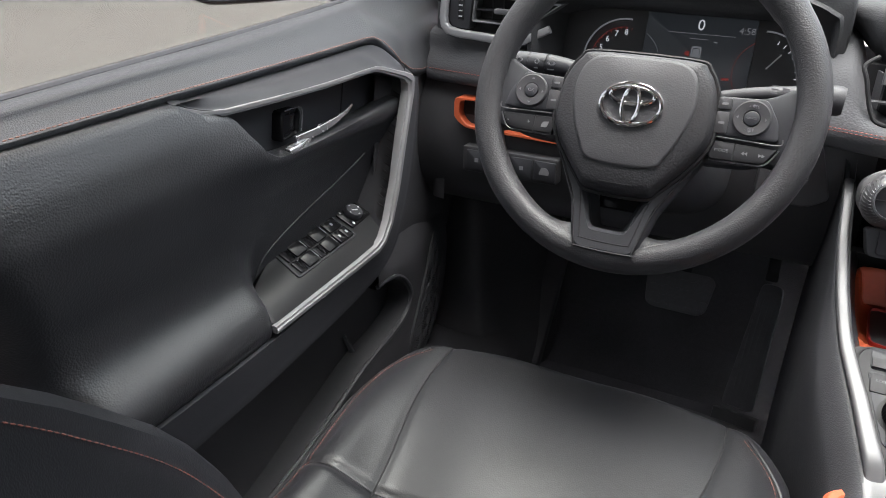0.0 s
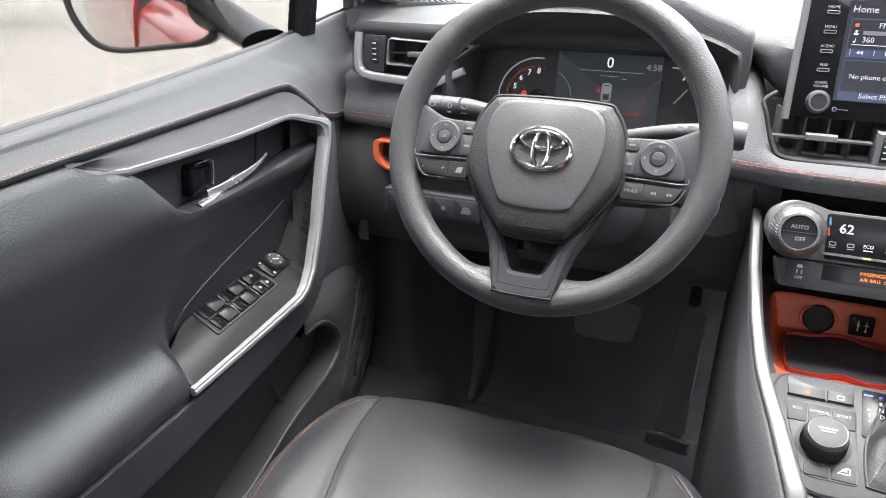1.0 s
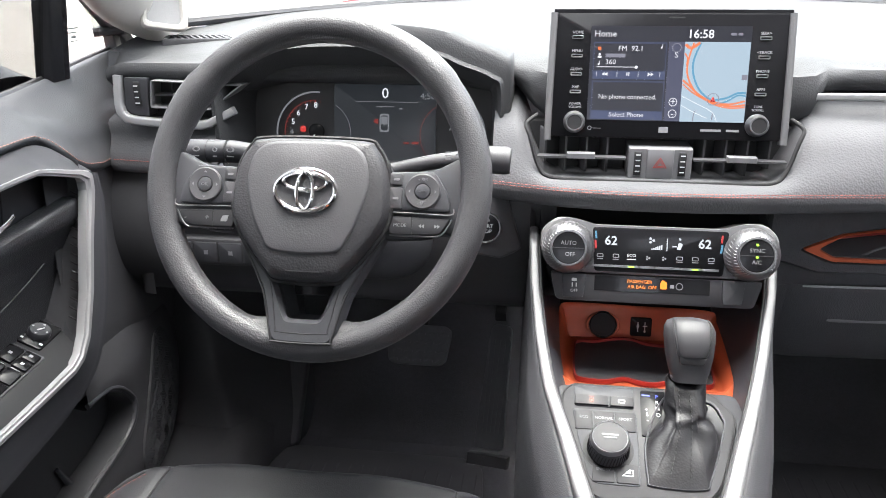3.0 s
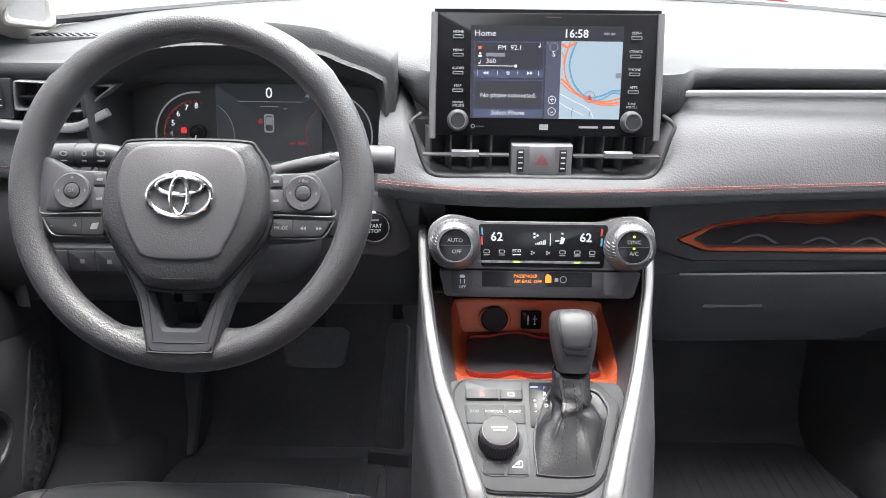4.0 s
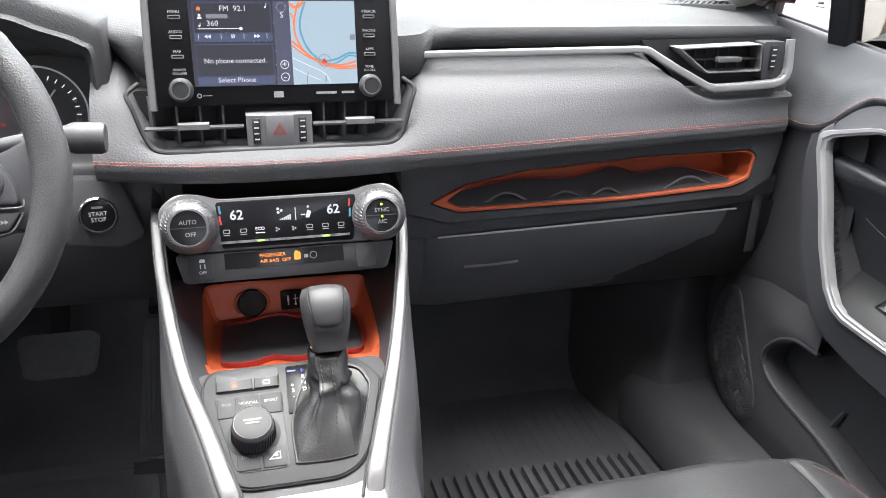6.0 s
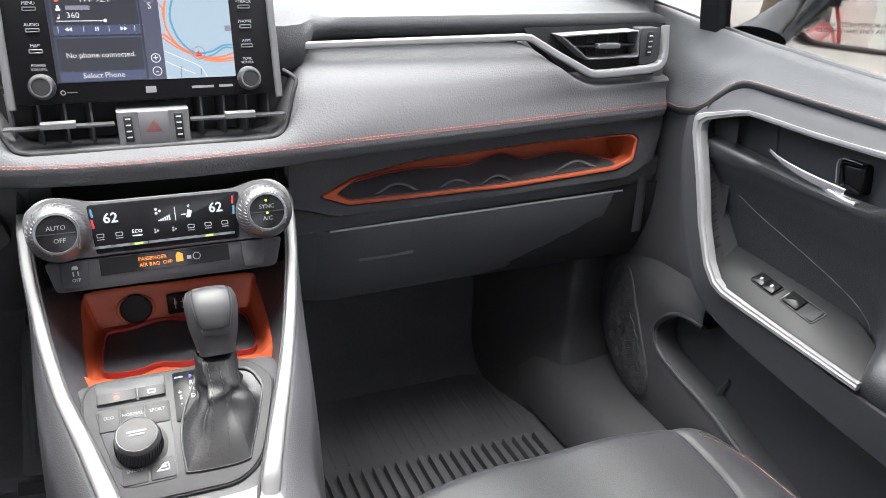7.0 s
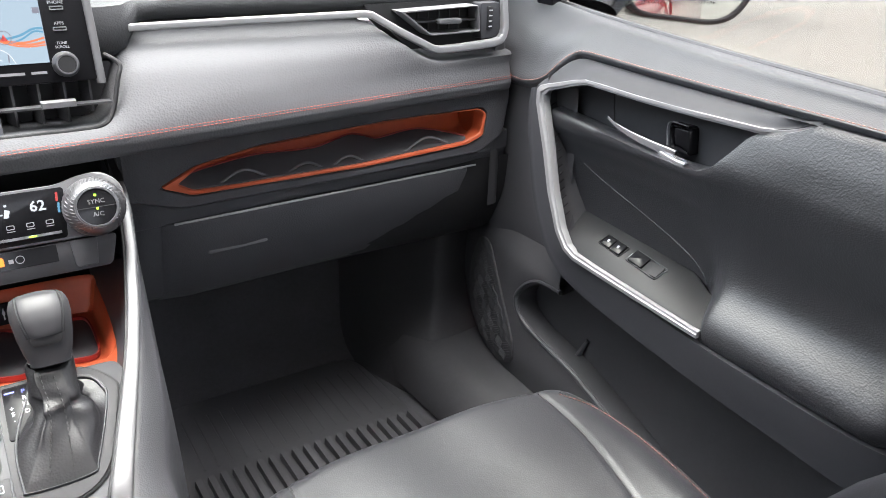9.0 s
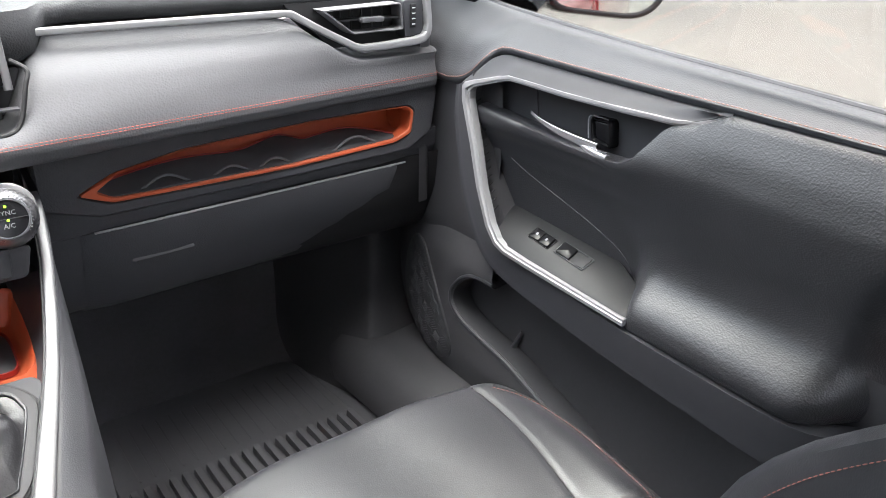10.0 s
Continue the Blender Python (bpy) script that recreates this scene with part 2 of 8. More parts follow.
def surface(bm, rows, nu=6, nv=4, thick=0.0):
    """A smooth sheet through a grid of points, with a thickness."""
    rows = [catmull(r, nv) for r in rows]
    cols = [catmull([r[j] for r in rows], nu) for j in range(len(rows[0]))]
    loft(bm, [[c[i] for c in cols] for i in range(len(cols[0]))])
    if thick:
        bmesh.ops.recalc_face_normals(bm, faces=bm.faces)
        bmesh.ops.solidify(bm, geom=bm.faces[:], thickness=thick)
    return bm


def sweep(bm, path, profile, up=(0, 0, 1), closed=False, scale=None):
    """A profile of (side, up) carried along a path."""
    path = [Vector(p) for p in path]
    k, rings = len(path), []
    for i, p in enumerate(path):
        a, b = (path[i - 1], path[(i + 1) % k]) if closed else (path[max(i - 1, 0)], path[min(i + 1, k - 1)])
        d = (b - a).normalized()
        side = d.cross(Vector(up)).normalized()
        top = side.cross(d)
        s = scale[i] if scale else 1.0
        rings.append([bm.verts.new(p + side * u * s + top * v * s) for u, v in profile])
    for a, b in zip(rings, rings[1:] + (rings[:1] if closed else [])):
        for j in range(len(a)):
            bm.faces.new((a[j - 1], a[j], b[j], b[j - 1]))
    if not closed:
        bm.faces.new(list(reversed(rings[0])))
        bm.faces.new(rings[-1])
    return bm


def tube(bm, path, r, n=8, up=(0, 0, 1), closed=False, scale=None):
    return sweep(bm, path, disc(0, 0, r, n=n), up, closed, scale)


def lathe(bm, profile, m=None, n=36):
    """A turned body: profile of (radius, height)."""
    m = m or Matrix()
    rings = [[bm.verts.new(m @ Vector((r * math.cos(2 * math.pi * i / n), r * math.sin(2 * math.pi * i / n), z))) for i in range(n)] for r, z in profile]
    for a, b in zip(rings, rings[1:]):
        for i in range(n):
            bm.faces.new((a[i - 1], a[i], b[i], b[i - 1]))
    bm.faces.new(list(reversed(rings[0])))
    bm.faces.new(rings[-1])
    return bm


def stitches(path, length=0.004, gap=0.0018, r=0.0006, up=(0, 0, 1)):
    """Short threads one after another along a path."""
    bm = bmesh.new()
    path = [Vector(p) for p in path]
    along, run, k = [0.0], 0.0, 0
    for a, b in zip(path, path[1:]):
        along.append(along[-1] + (b - a).length)

    def spot(s):
        for i in range(len(path) - 1):
            if s <= along[i + 1]:
                u = (s - along[i]) / max(along[i + 1] - along[i], 1e-9)
                return path[i].lerp(path[i + 1], u)
        return path[-1]

    while run + length < along[-1]:
        tube(bm, [spot(run), spot(run + length * 0.5) , spot(run + length)], r, 5, up, scale=[0.5, 1.1, 0.5])
        run += length + gap
    return bm


def letters(text, size, m, mat, parent, name="lettering", align="CENTER", raise_=0.0002, bold=0.0):
    cu = bpy.data.curves.new("lettering", "FONT")
    cu.body, cu.size, cu.align_x, cu.align_y, cu.extrude, cu.resolution_u = text, size, align, "CENTER", raise_, 2
    cu.offset = bold
    ob = bpy.data.objects.new("lettering", cu)
    me = bpy.data.meshes.new_from_object(ob)
    bpy.data.objects.remove(ob)
    bpy.data.curves.remove(cu)
    me.transform(m)
    me.materials.clear()
    me.materials.append(mat)
    o = new(name, me)
    o.parent = parent
    if parent.type == "EMPTY":
        o.matrix_parent_inverse = Matrix.Translation(-parent.location)
    return o


def shift(m, x=0, y=0, z=0, turn=0):
    return m @ pose(x, y, z, 0, 0, turn)


def lerp(table, x):
    return float(np.interp(x, [r[0] for r in table], [r[1] for r in table]))


def ease(a, b, x):
    u = min(max((x - a) / (b - a), 0), 1)
    return u * u * (3 - 2 * u)


# ---- the ground and what stands round the car ----
GROUND = -0.42
bm = bmesh.new()
loft(bm, [[(x, y, GROUND + 0.02 * math.sin(x * 0.07) * math.cos(y * 0.05) * min(abs(x) + abs(y), 40) / 40) for x in np.linspace(-1, 1, 41) ** 3 * 600] for y in np.linspace(-1, 1, 41) ** 3 * 600])
part("ground", bm, CONCRETE, None, "pale worn concrete of an open parking lot", kind="structure", category="ground")


def kerb_bed(x0, x1, y0, y1):
    """A raised bed of grass behind a concrete kerb."""
    bed = thing("planting_bed", "grass planting bed behind a pale concrete kerb", "grass bed", ((x0 + x1) / 2, (y0 + y1) / 2, GROUND), kind="structure")
    b = bmesh.new()
    frame_ring(b, rounded([(x0, y0), (x1, y0), (x1, y1), (x0, y1)], 1.2), rounded([(x0 + 0.2, y0 + 0.2), (x1 - 0.2, y0 + 0.2), (x1 - 0.2, y1 - 0.2), (x0 + 0.2, y1 - 0.2)], 1.1), GROUND - 0.1, GROUND + 0.15, bevel=0.03)
    part("kerb", b, CONCRETE, bed)
    b = bmesh.new()
    prism(b, rounded([(x0 + 0.18, y0 + 0.18), (x1 - 0.18, y0 + 0.18), (x1 - 0.18, y1 - 0.18), (x0 + 0.18, y1 - 0.18)], 1.1), GROUND - 0.1, GROUND + 0.13)
    part("turf", b, GRASS, bed)
    return bed


def tree(x, y, height, seed):
    """A broadleaf tree: forked tapering trunk, limbs, and a crown of many leaf clumps."""
    rnd = random.Random(seed)
    t = thing("tree", "leafy green tree with a slender grey-brown trunk", "tree", (x, y, GROUND), group="trees beyond the lot")
    b = bmesh.new()
    base, tips = Vector((x, y, GROUND)), []
    top = base + Vector((rnd.uniform(-0.3, 0.3), rnd.uniform(-0.3, 0.3), height * 0.62))
    trunk = catmull([base, base.lerp(top, 0.4) + Vector((0.08, -0.05, 0)), top], 5)
    tube(b, trunk, height * 0.028, 10, (1, 0, 0), scale=[1.2 - 0.9 * i / len(trunk) for i in range(len(trunk))])
    for i in range(9):
        a, s = rnd.uniform(0, 6.28), base.lerp(top, rnd.uniform(0.4, 0.98))
        e = s + Vector((math.cos(a), math.sin(a), rnd.uniform(0.4, 1.0))) * height * rnd.uniform(0.16, 0.28)
        tube(b, [s, s.lerp(e, 0.5) + Vector((0, 0, 0.1)), e], height * 0.011, 6, (0.3, 1, 0), scale=[1, 0.7, 0.3])
        tips.append(e)
    part("trunk", b, BARK, t)
    b = bmesh.new()
    for e in tips + [top]:
        for _ in range(150):
            p = e + Vector((rnd.gauss(0, 1), rnd.gauss(0, 1), rnd.gauss(0, 0.8))) * height * 0.085
            s = height * rnd.uniform(0.012, 0.026)
            u = Vector((rnd.gauss(0, 1), rnd.gauss(0, 1), rnd.gauss(0, 1))).normalized()
            v = u.orthogonal().normalized()
            w = u.cross(v)
            b.faces.new([b.verts.new(p + v * s), b.verts.new(p + w * s * 0.55 + u * s * 0.2), b.verts.new(p - v * s), b.verts.new(p - w * s * 0.55 + u * s * 0.2)])
    part("crown", b, LEAF, t, smooth=0)
    return t


kerb_bed(4.5, 30, -24, -11)
kerb_bed(-30, -7, -26, -12)
for k, (x, y, hh) in enumerate([(6.5, -15, 6.0), (10, -13.5, 5.2), (14, -16, 6.5), (19, -14, 6.0), (-10, -15, 6.2), (-15, -17, 6.8), (9, 9, 6.0), (13, 4, 5.5), (-12, 8, 6.0)]):
    tree(x, y, hh, k)
bm = bmesh.new()
rr = random.Random(5)
for i in range(5200):
    p = Vector((rr.uniform(5.5, 29), rr.uniform(-20.6, -19.4), GROUND + 0.1 + rr.uniform(0, 1.1)))
    s, u = rr.uniform(0.05, 0.1), Vector((rr.gauss(0, 1), rr.gauss(0, 1), rr.gauss(0, 1))).normalized()
    v = u.orthogonal()
    bm.faces.new([bm.verts.new(p + q) for q in (v * s, u.cross(v) * s, -v * s)])
part("hedge", bm, LEAF, None, "clipped green hedge along the grass bed", smooth=0, category="hedge", kind="stuff")


def low_building(x0, x1, y0, y1, h):
    t = thing("building", "long low buff-brick building beyond the parking lot", "building", ((x0 + x1) / 2, (y0 + y1) / 2, GROUND))
    b = bmesh.new()
    box(b, x0, x1, y0, y1, GROUND, GROUND + h)
    part("wall", b, FACADE, t)
    b = bmesh.new()
    box(b, x0 - 0.4, x1 + 0.4, y0 - 0.4, y1 + 0.4, GROUND + h, GROUND + h + 0.35, bevel=0.05)
    part("roof", b, GREY, t)
    along = max(x1 - x0, y1 - y0)
    for k in range(int(along / 4)):
        b = bmesh.new()
        if x1 - x0 > y1 - y0:
            box(b, x0 + 1 + 4 * k, x0 + 3.4 + 4 * k, y0 - 0.03, y1 + 0.03, GROUND + 0.9, GROUND + 2.6, bevel=0.02)
        else:
            box(b, x0 - 0.03, x1 + 0.03, y0 + 1 + 4 * k, y0 + 3.4 + 4 * k, GROUND + 0.9, GROUND + 2.6, bevel=0.02)
        part("window", b, PIANO, t)


low_building(-34, -28, -20, 28, 4.2)
low_building(-14, 22, 34, 40, 4.5)
low_building(34, 40, -6, 26, 4.2)

# ---- the shell of the car ----
bm = bmesh.new()
box(bm, -0.80, 0.80, -1.35, 1.30, -0.03, 0.0)
part("floor", bm, CARPET, None, "black carpeted car floor", kind="structure", category="floor")
bm = bmesh.new()
surface(bm, [[(x, 1.26, -0.005), (x, 1.34, 0.05), (x, 1.46, 0.22), (x, 1.52, 0.42), (x, 1.53, 0.66)] for x in (-0.87, -0.4, 0.0, 0.4, 0.87)], 3, 5, -0.02)
part("firewall", bm, CARPET, None, "black carpeted toe board under the dashboard", kind="structure", category="wall")


def body_side(s):
    """Sill, kick panel, pillars and outer skin of one side of the car."""
    b = bmesh.new()
    prof = [(0.84, 0.0), (0.66, 0.0), (0.665, 0.05), (0.69, 0.085), (0.72, 0.095), (0.84, 0.09)]
    ys = np.linspace(-1.30, 1.32, 18)
    loft(b, [[(s * (x - 0.03 * ease(0.8, 1.12, y)), y, z + 0.015 * ease(0.85, 1.12, y)) for x, z in prof] for y in ys], closed=True, caps=True)
    part("sill_trim", b, PLASTIC, None, "black plastic scuff trim along the door sill", kind="structure", category="trim")
    b = bmesh.new()
    rows = []
    for z, xa, ya in [(-0.005, 0.650, 1.06), (0.06, 0.660, 1.09), (0.16, 0.695, 1.14), (0.30, 0.72, 1.17), (0.45, 0.735, 1.18), (0.62, 0.745, 1.18)]:
        rows.append([(s * 0.83, ya + 0.02, z), (s * (xa + 0.03), ya, z), (s * xa, ya + 0.03, z), (s * (xa - 0.035), ya + 0.14, z), (s * (xa - 0.06), ya + 0.26, z), (s * (xa - 0.05), ya + 0.40, z)])
    surface(b, rows, 5, 5)
    part("kick_panel", b, PLASTIC, None, "moulded black kick panel beside the footwell", kind="structure", category="trim")
    # unseen box, added only to keep light from leaking in past the kick panel
    b = bmesh.new()
    box(b, s * 0.845, s * 0.875, 1.12, 1.62, -0.02, 0.74)
    part("cowl_side", b, DARK, None, "unseen dark block against light leaks ahead of the door", kind="structure", category="wall")
    b = bmesh.new()
    left = [(0.805, 1.275, 0.772), (0.802, 1.14, 0.810), (0.795, 1.06, 0.86), (0.775, 0.95, 0.95), (0.742, 0.80, 1.07), (0.70, 0.64, 1.205)]
    middle = [(0.752, 1.190, 0.780), (0.748, 1.150, 0.828), (0.742, 1.08, 0.898), (0.728, 0.97, 0.985), (0.702, 0.82, 1.09), (0.672, 0.66, 1.20)]
    right = [(0.745, 1.360, 0.795), (0.745, 1.275, 0.85), (0.735, 1.16, 0.93), (0.715, 0.99, 1.045), (0.687, 0.81, 1.145), (0.66, 0.65, 1.22)]
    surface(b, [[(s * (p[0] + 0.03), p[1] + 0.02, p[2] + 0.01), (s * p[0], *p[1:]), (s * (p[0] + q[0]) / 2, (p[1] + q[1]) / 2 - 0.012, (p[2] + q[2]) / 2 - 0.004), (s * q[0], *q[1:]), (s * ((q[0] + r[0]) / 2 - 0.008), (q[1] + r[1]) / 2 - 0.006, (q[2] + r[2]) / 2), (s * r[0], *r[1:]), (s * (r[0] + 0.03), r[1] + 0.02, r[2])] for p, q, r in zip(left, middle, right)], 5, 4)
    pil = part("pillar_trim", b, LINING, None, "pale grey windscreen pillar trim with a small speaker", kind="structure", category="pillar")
    b = bmesh.new()
    m = look((s * 0.733, 1.158, 0.836), (s * 0.22, 0.45, 0.93)) @ pose(0, 0, 0, 0, 180, 0)
    frame_ring(b, rounded([(-0.036, -0.027), (0.036, -0.037), (0.040, 0.040), (-0.015, 0.036)], 0.014), rounded([(-0.026, -0.017), (0.026, -0.026), (0.028, 0.030), (-0.009, 0.027)], 0.010), -0.02, 0.006, m, 0.004)
    part("tweeter_bezel", b, LINING, pil)
    b = bmesh.new()
    prism(b, rounded([(-0.027, -0.018), (0.027, -0.027), (0.029, 0.031), (-0.010, 0.028)], 0.010), -0.02, 0.001, m)
    part("tweeter_grille", b, MIDGREY, pil)
    b = bmesh.new()
    sweep(b, [(s * 0.86, 1.42, 0.80), (s * 0.80, 1.0, 1.06), (s * 0.72, 0.60, 1.255), (s * 0.71, 0.0, 1.30), (s * 0.72, -1.3, 1.27)], rounded([(-0.03, -0.03), (0.03, -0.03), (0.03, 0.03), (-0.03, 0.03)], 0.012), (0, 0, 1))
    part("roof_rail", b, PAINT, None, "red painted roof rail of the car body", kind="structure", category="car body")
    b = bmesh.new()
    sweep(b, [(s * 0.84, -0.14, 0.0), (s * 0.83, -0.15, 0.6), (s * 0.76, -0.2, 1.0), (s * 0.70, -0.22, 1.26)], rounded([(-0.06, -0.03), (0.06, -0.03), (0.06, 0.03), (-0.06, 0.03)], 0.012), (1, 0, 0))
    part("centre_pillar", b, LINING, None, "pale grey trimmed door pillar", kind="structure", category="pillar")
    b = bmesh.new()
    surface(b, [[(s * 0.93, y, 0.69), (s * 0.955, y, 0.6), (s * 0.965, y, 0.4), (s * 0.95, y, 0.15), (s * 0.93, y, -0.15)] for y in (-1.9, -1.2, -0.6, -0.15)], 4, 4, 0.01)
    skin = part("rear_flank", b, PAINT, None, "glossy red rear door and wing of the car", kind="structure", category="car body")
    b = bmesh.new()
    box(b, s * 0.905, s * 0.935, -1.9, -0.15, 0.685, 0.715)
    part("belt_moulding", b, PIANO, skin)
    b = bmesh.new()
    surface(b, [[(s * 0.90, y, 0.71), (s * 0.84, y, 0.95), (s * 0.73, y, 1.24)] for y in (-1.3, -0.7, -0.2)], 3, 4, 0.004)
    g = part("rear_side_glass", b, GLASS, skin)
    g.visible_shadow = False
    b = bmesh.new()
    box(b, s * 0.79, s * 0.82, -1.35, -0.12, 0.0, 0.70)
    part("rear_door_lining", b, MIDGREY, None, "plain grey lining of the rear door", kind="structure", category="wall")


for s in (1, -1):
    body_side(s)
bm = bmesh.new()
surface(bm, [[(-0.70, y, z - 0.05), (-0.55, y, z - 0.01), (0, y, z), (0.55, y, z - 0.01), (0.70, y, z - 0.05)] for y, z in ((-1.35, 1.20), (-0.7, 1.265), (0.0, 1.275), (0.62, 1.25))], 5, 5, 0.03)
part("ceiling", bm, ROOFING, None, "grey woven headlining of the car roof", kind="structure", category="ceiling")
bm = bmesh.new()
surface(bm, [[(-0.86, 1.18, 0.80), (-0.45, 1.42, 0.83), (0, 1.49, 0.842), (0.45, 1.42, 0.83), (0.86, 1.18, 0.80)],
             [(-0.77, 0.90, 1.03), (-0.4, 1.02, 1.06), (0, 1.05, 1.065), (0.4, 1.02, 1.06), (0.77, 0.90, 1.03)],
             [(-0.70, 0.62, 1.22), (-0.35, 0.64, 1.245), (0, 0.65, 1.25), (0.35, 0.64, 1.245), (0.70, 0.62, 1.22)]], 5, 5, 0.005)
g = part("windscreen", bm, CLEAR, None, "clear raked windscreen glass", kind="structure", category="window")
g.visible_shadow = False
bm = bmesh.new()
tube(bm, catmull([(-0.86, 1.17, 0.80), (-0.45, 1.41, 0.832), (0, 1.48, 0.845), (0.45, 1.41, 0.832), (0.86, 1.17, 0.80)], 8), 0.008, 8)
part("windscreen_seal", bm, RUBBER, None, "black rubber seal at the foot of the windscreen", kind="structure", category="trim")
bm = bmesh.new()
surface(bm, [[(-0.88, 1.50, 0.74), (-0.5, 1.56, 0.84), (0, 1.60, 0.855), (0.5, 1.56, 0.84), (0.88, 1.50, 0.74)],
             [(-0.88, 2.0, 0.72), (-0.5, 2.05, 0.80), (0, 2.05, 0.80), (0.5, 2.05, 0.80), (0.88, 2.0, 0.72)],
             [(-0.80, 2.5, 0.55), (-0.5, 2.6, 0.62), (0, 2.65, 0.62), (0.5, 2.6, 0.62), (0.80, 2.5, 0.55)]], 5, 5, 0.01)
part("bonnet", bm, PAINT, None, "glossy red bonnet of the car", kind="structure", category="car body")
# unseen; its grey sets how much fill light comes from behind
bm = bmesh.new()
box(bm, -0.80, 0.80, -1.40, -1.35, 0.0, 0.74)
part("rear_wall", bm, MIDGREY, None, "plain grey lining closing the cabin behind", kind="structure", category="wall")
bm = bmesh.new()
for x0, x1 in ((-0.80, -0.66), (0.66, 0.80)):
    box(bm, x0, x1, -1.40, -1.35, 0.74, 1.22)
part("rear_pillar", bm, LINING, None, "plain pale trim beside the tailgate window", kind="structure", category="wall")

# ---- floor mats ----
def floor_mat(cx, width, y0, y1, ribs):
    t = thing("floor_mat", "black rubber floor mat with a ribbed heel band" if ribs else "black rubber floor mat in the driver footwell", "floor mat", (cx, y0, 0), group="front floor mats")
    b = bmesh.new()
    prism(b, rounded([(cx - width / 2, y0), (cx + width / 2, y0), (cx + width / 2 - 0.04, y1), (cx - width / 2 + 0.02, y1)], 0.05), 0.001, 0.012, bevel=0.003)
    part("sheet", b, RUBBER, t)
    if ribs:
        for k in range(20):
            x = cx - width / 2 + 0.033 + k * 0.0205
            b = bmesh.new()
            sweep(b, [(x, y0 + 0.02, 0.012), (x, 1.0, 0.012), (x - 0.001, 1.060 - 0.03 * (x - 0.2), 0.014)], [(-0.0064, -0.002), (0.0064, -0.002), (0.0050, 0.0115), (-0.0050, 0.0115)], (0, 0, 1))
            part("rib", b, RUBBER, t)
    b = bmesh.new()
    for k in range(16):
        x = cx - width / 2 + 0.05 + k * (width - 0.1) / 15
        box(b, x, x + 0.003, max(y0 + 0.04, 1.09 if ribs else 0), y1 - 0.05, 0.011, 0.0128)
    part("groove_pattern", b, RUBBER, t)
    return t


floor_mat(0.405, 0.46, 0.62, 1.29, True)
floor_mat(-0.42, 0.46, 0.62, 1.22, False)

# ---- front doors ----
SILL = [(0.05, 0.681), (0.36, 0.700), (0.54, 0.712), (0.71, 0.7225), (0.93, 0.742), (1.05, 0.755), (1.18, 0.770), (1.26, 0.776)]
SEAM = [(0.05, 0.668), (0.34, 0.676), (0.50, 0.681), (0.62, 0.684), (0.76, 0.688), (0.86, 0.693), (0.878, 0.6925), (0.893, 0.685), (0.908, 0.670), (0.925, 0.651), (0.945, 0.640), (0.98, 0.634), (1.02, 0.636), (1.2, 0.636)]
SEAMX = [(0.05, 0.792), (0.50, 0.790), (0.80, 0.785), (0.878, 0.780), (0.905, 0.766), (0.93, 0.757), (1.0, 0.757), (1.06, 0.761), (1.25, 0.772)]


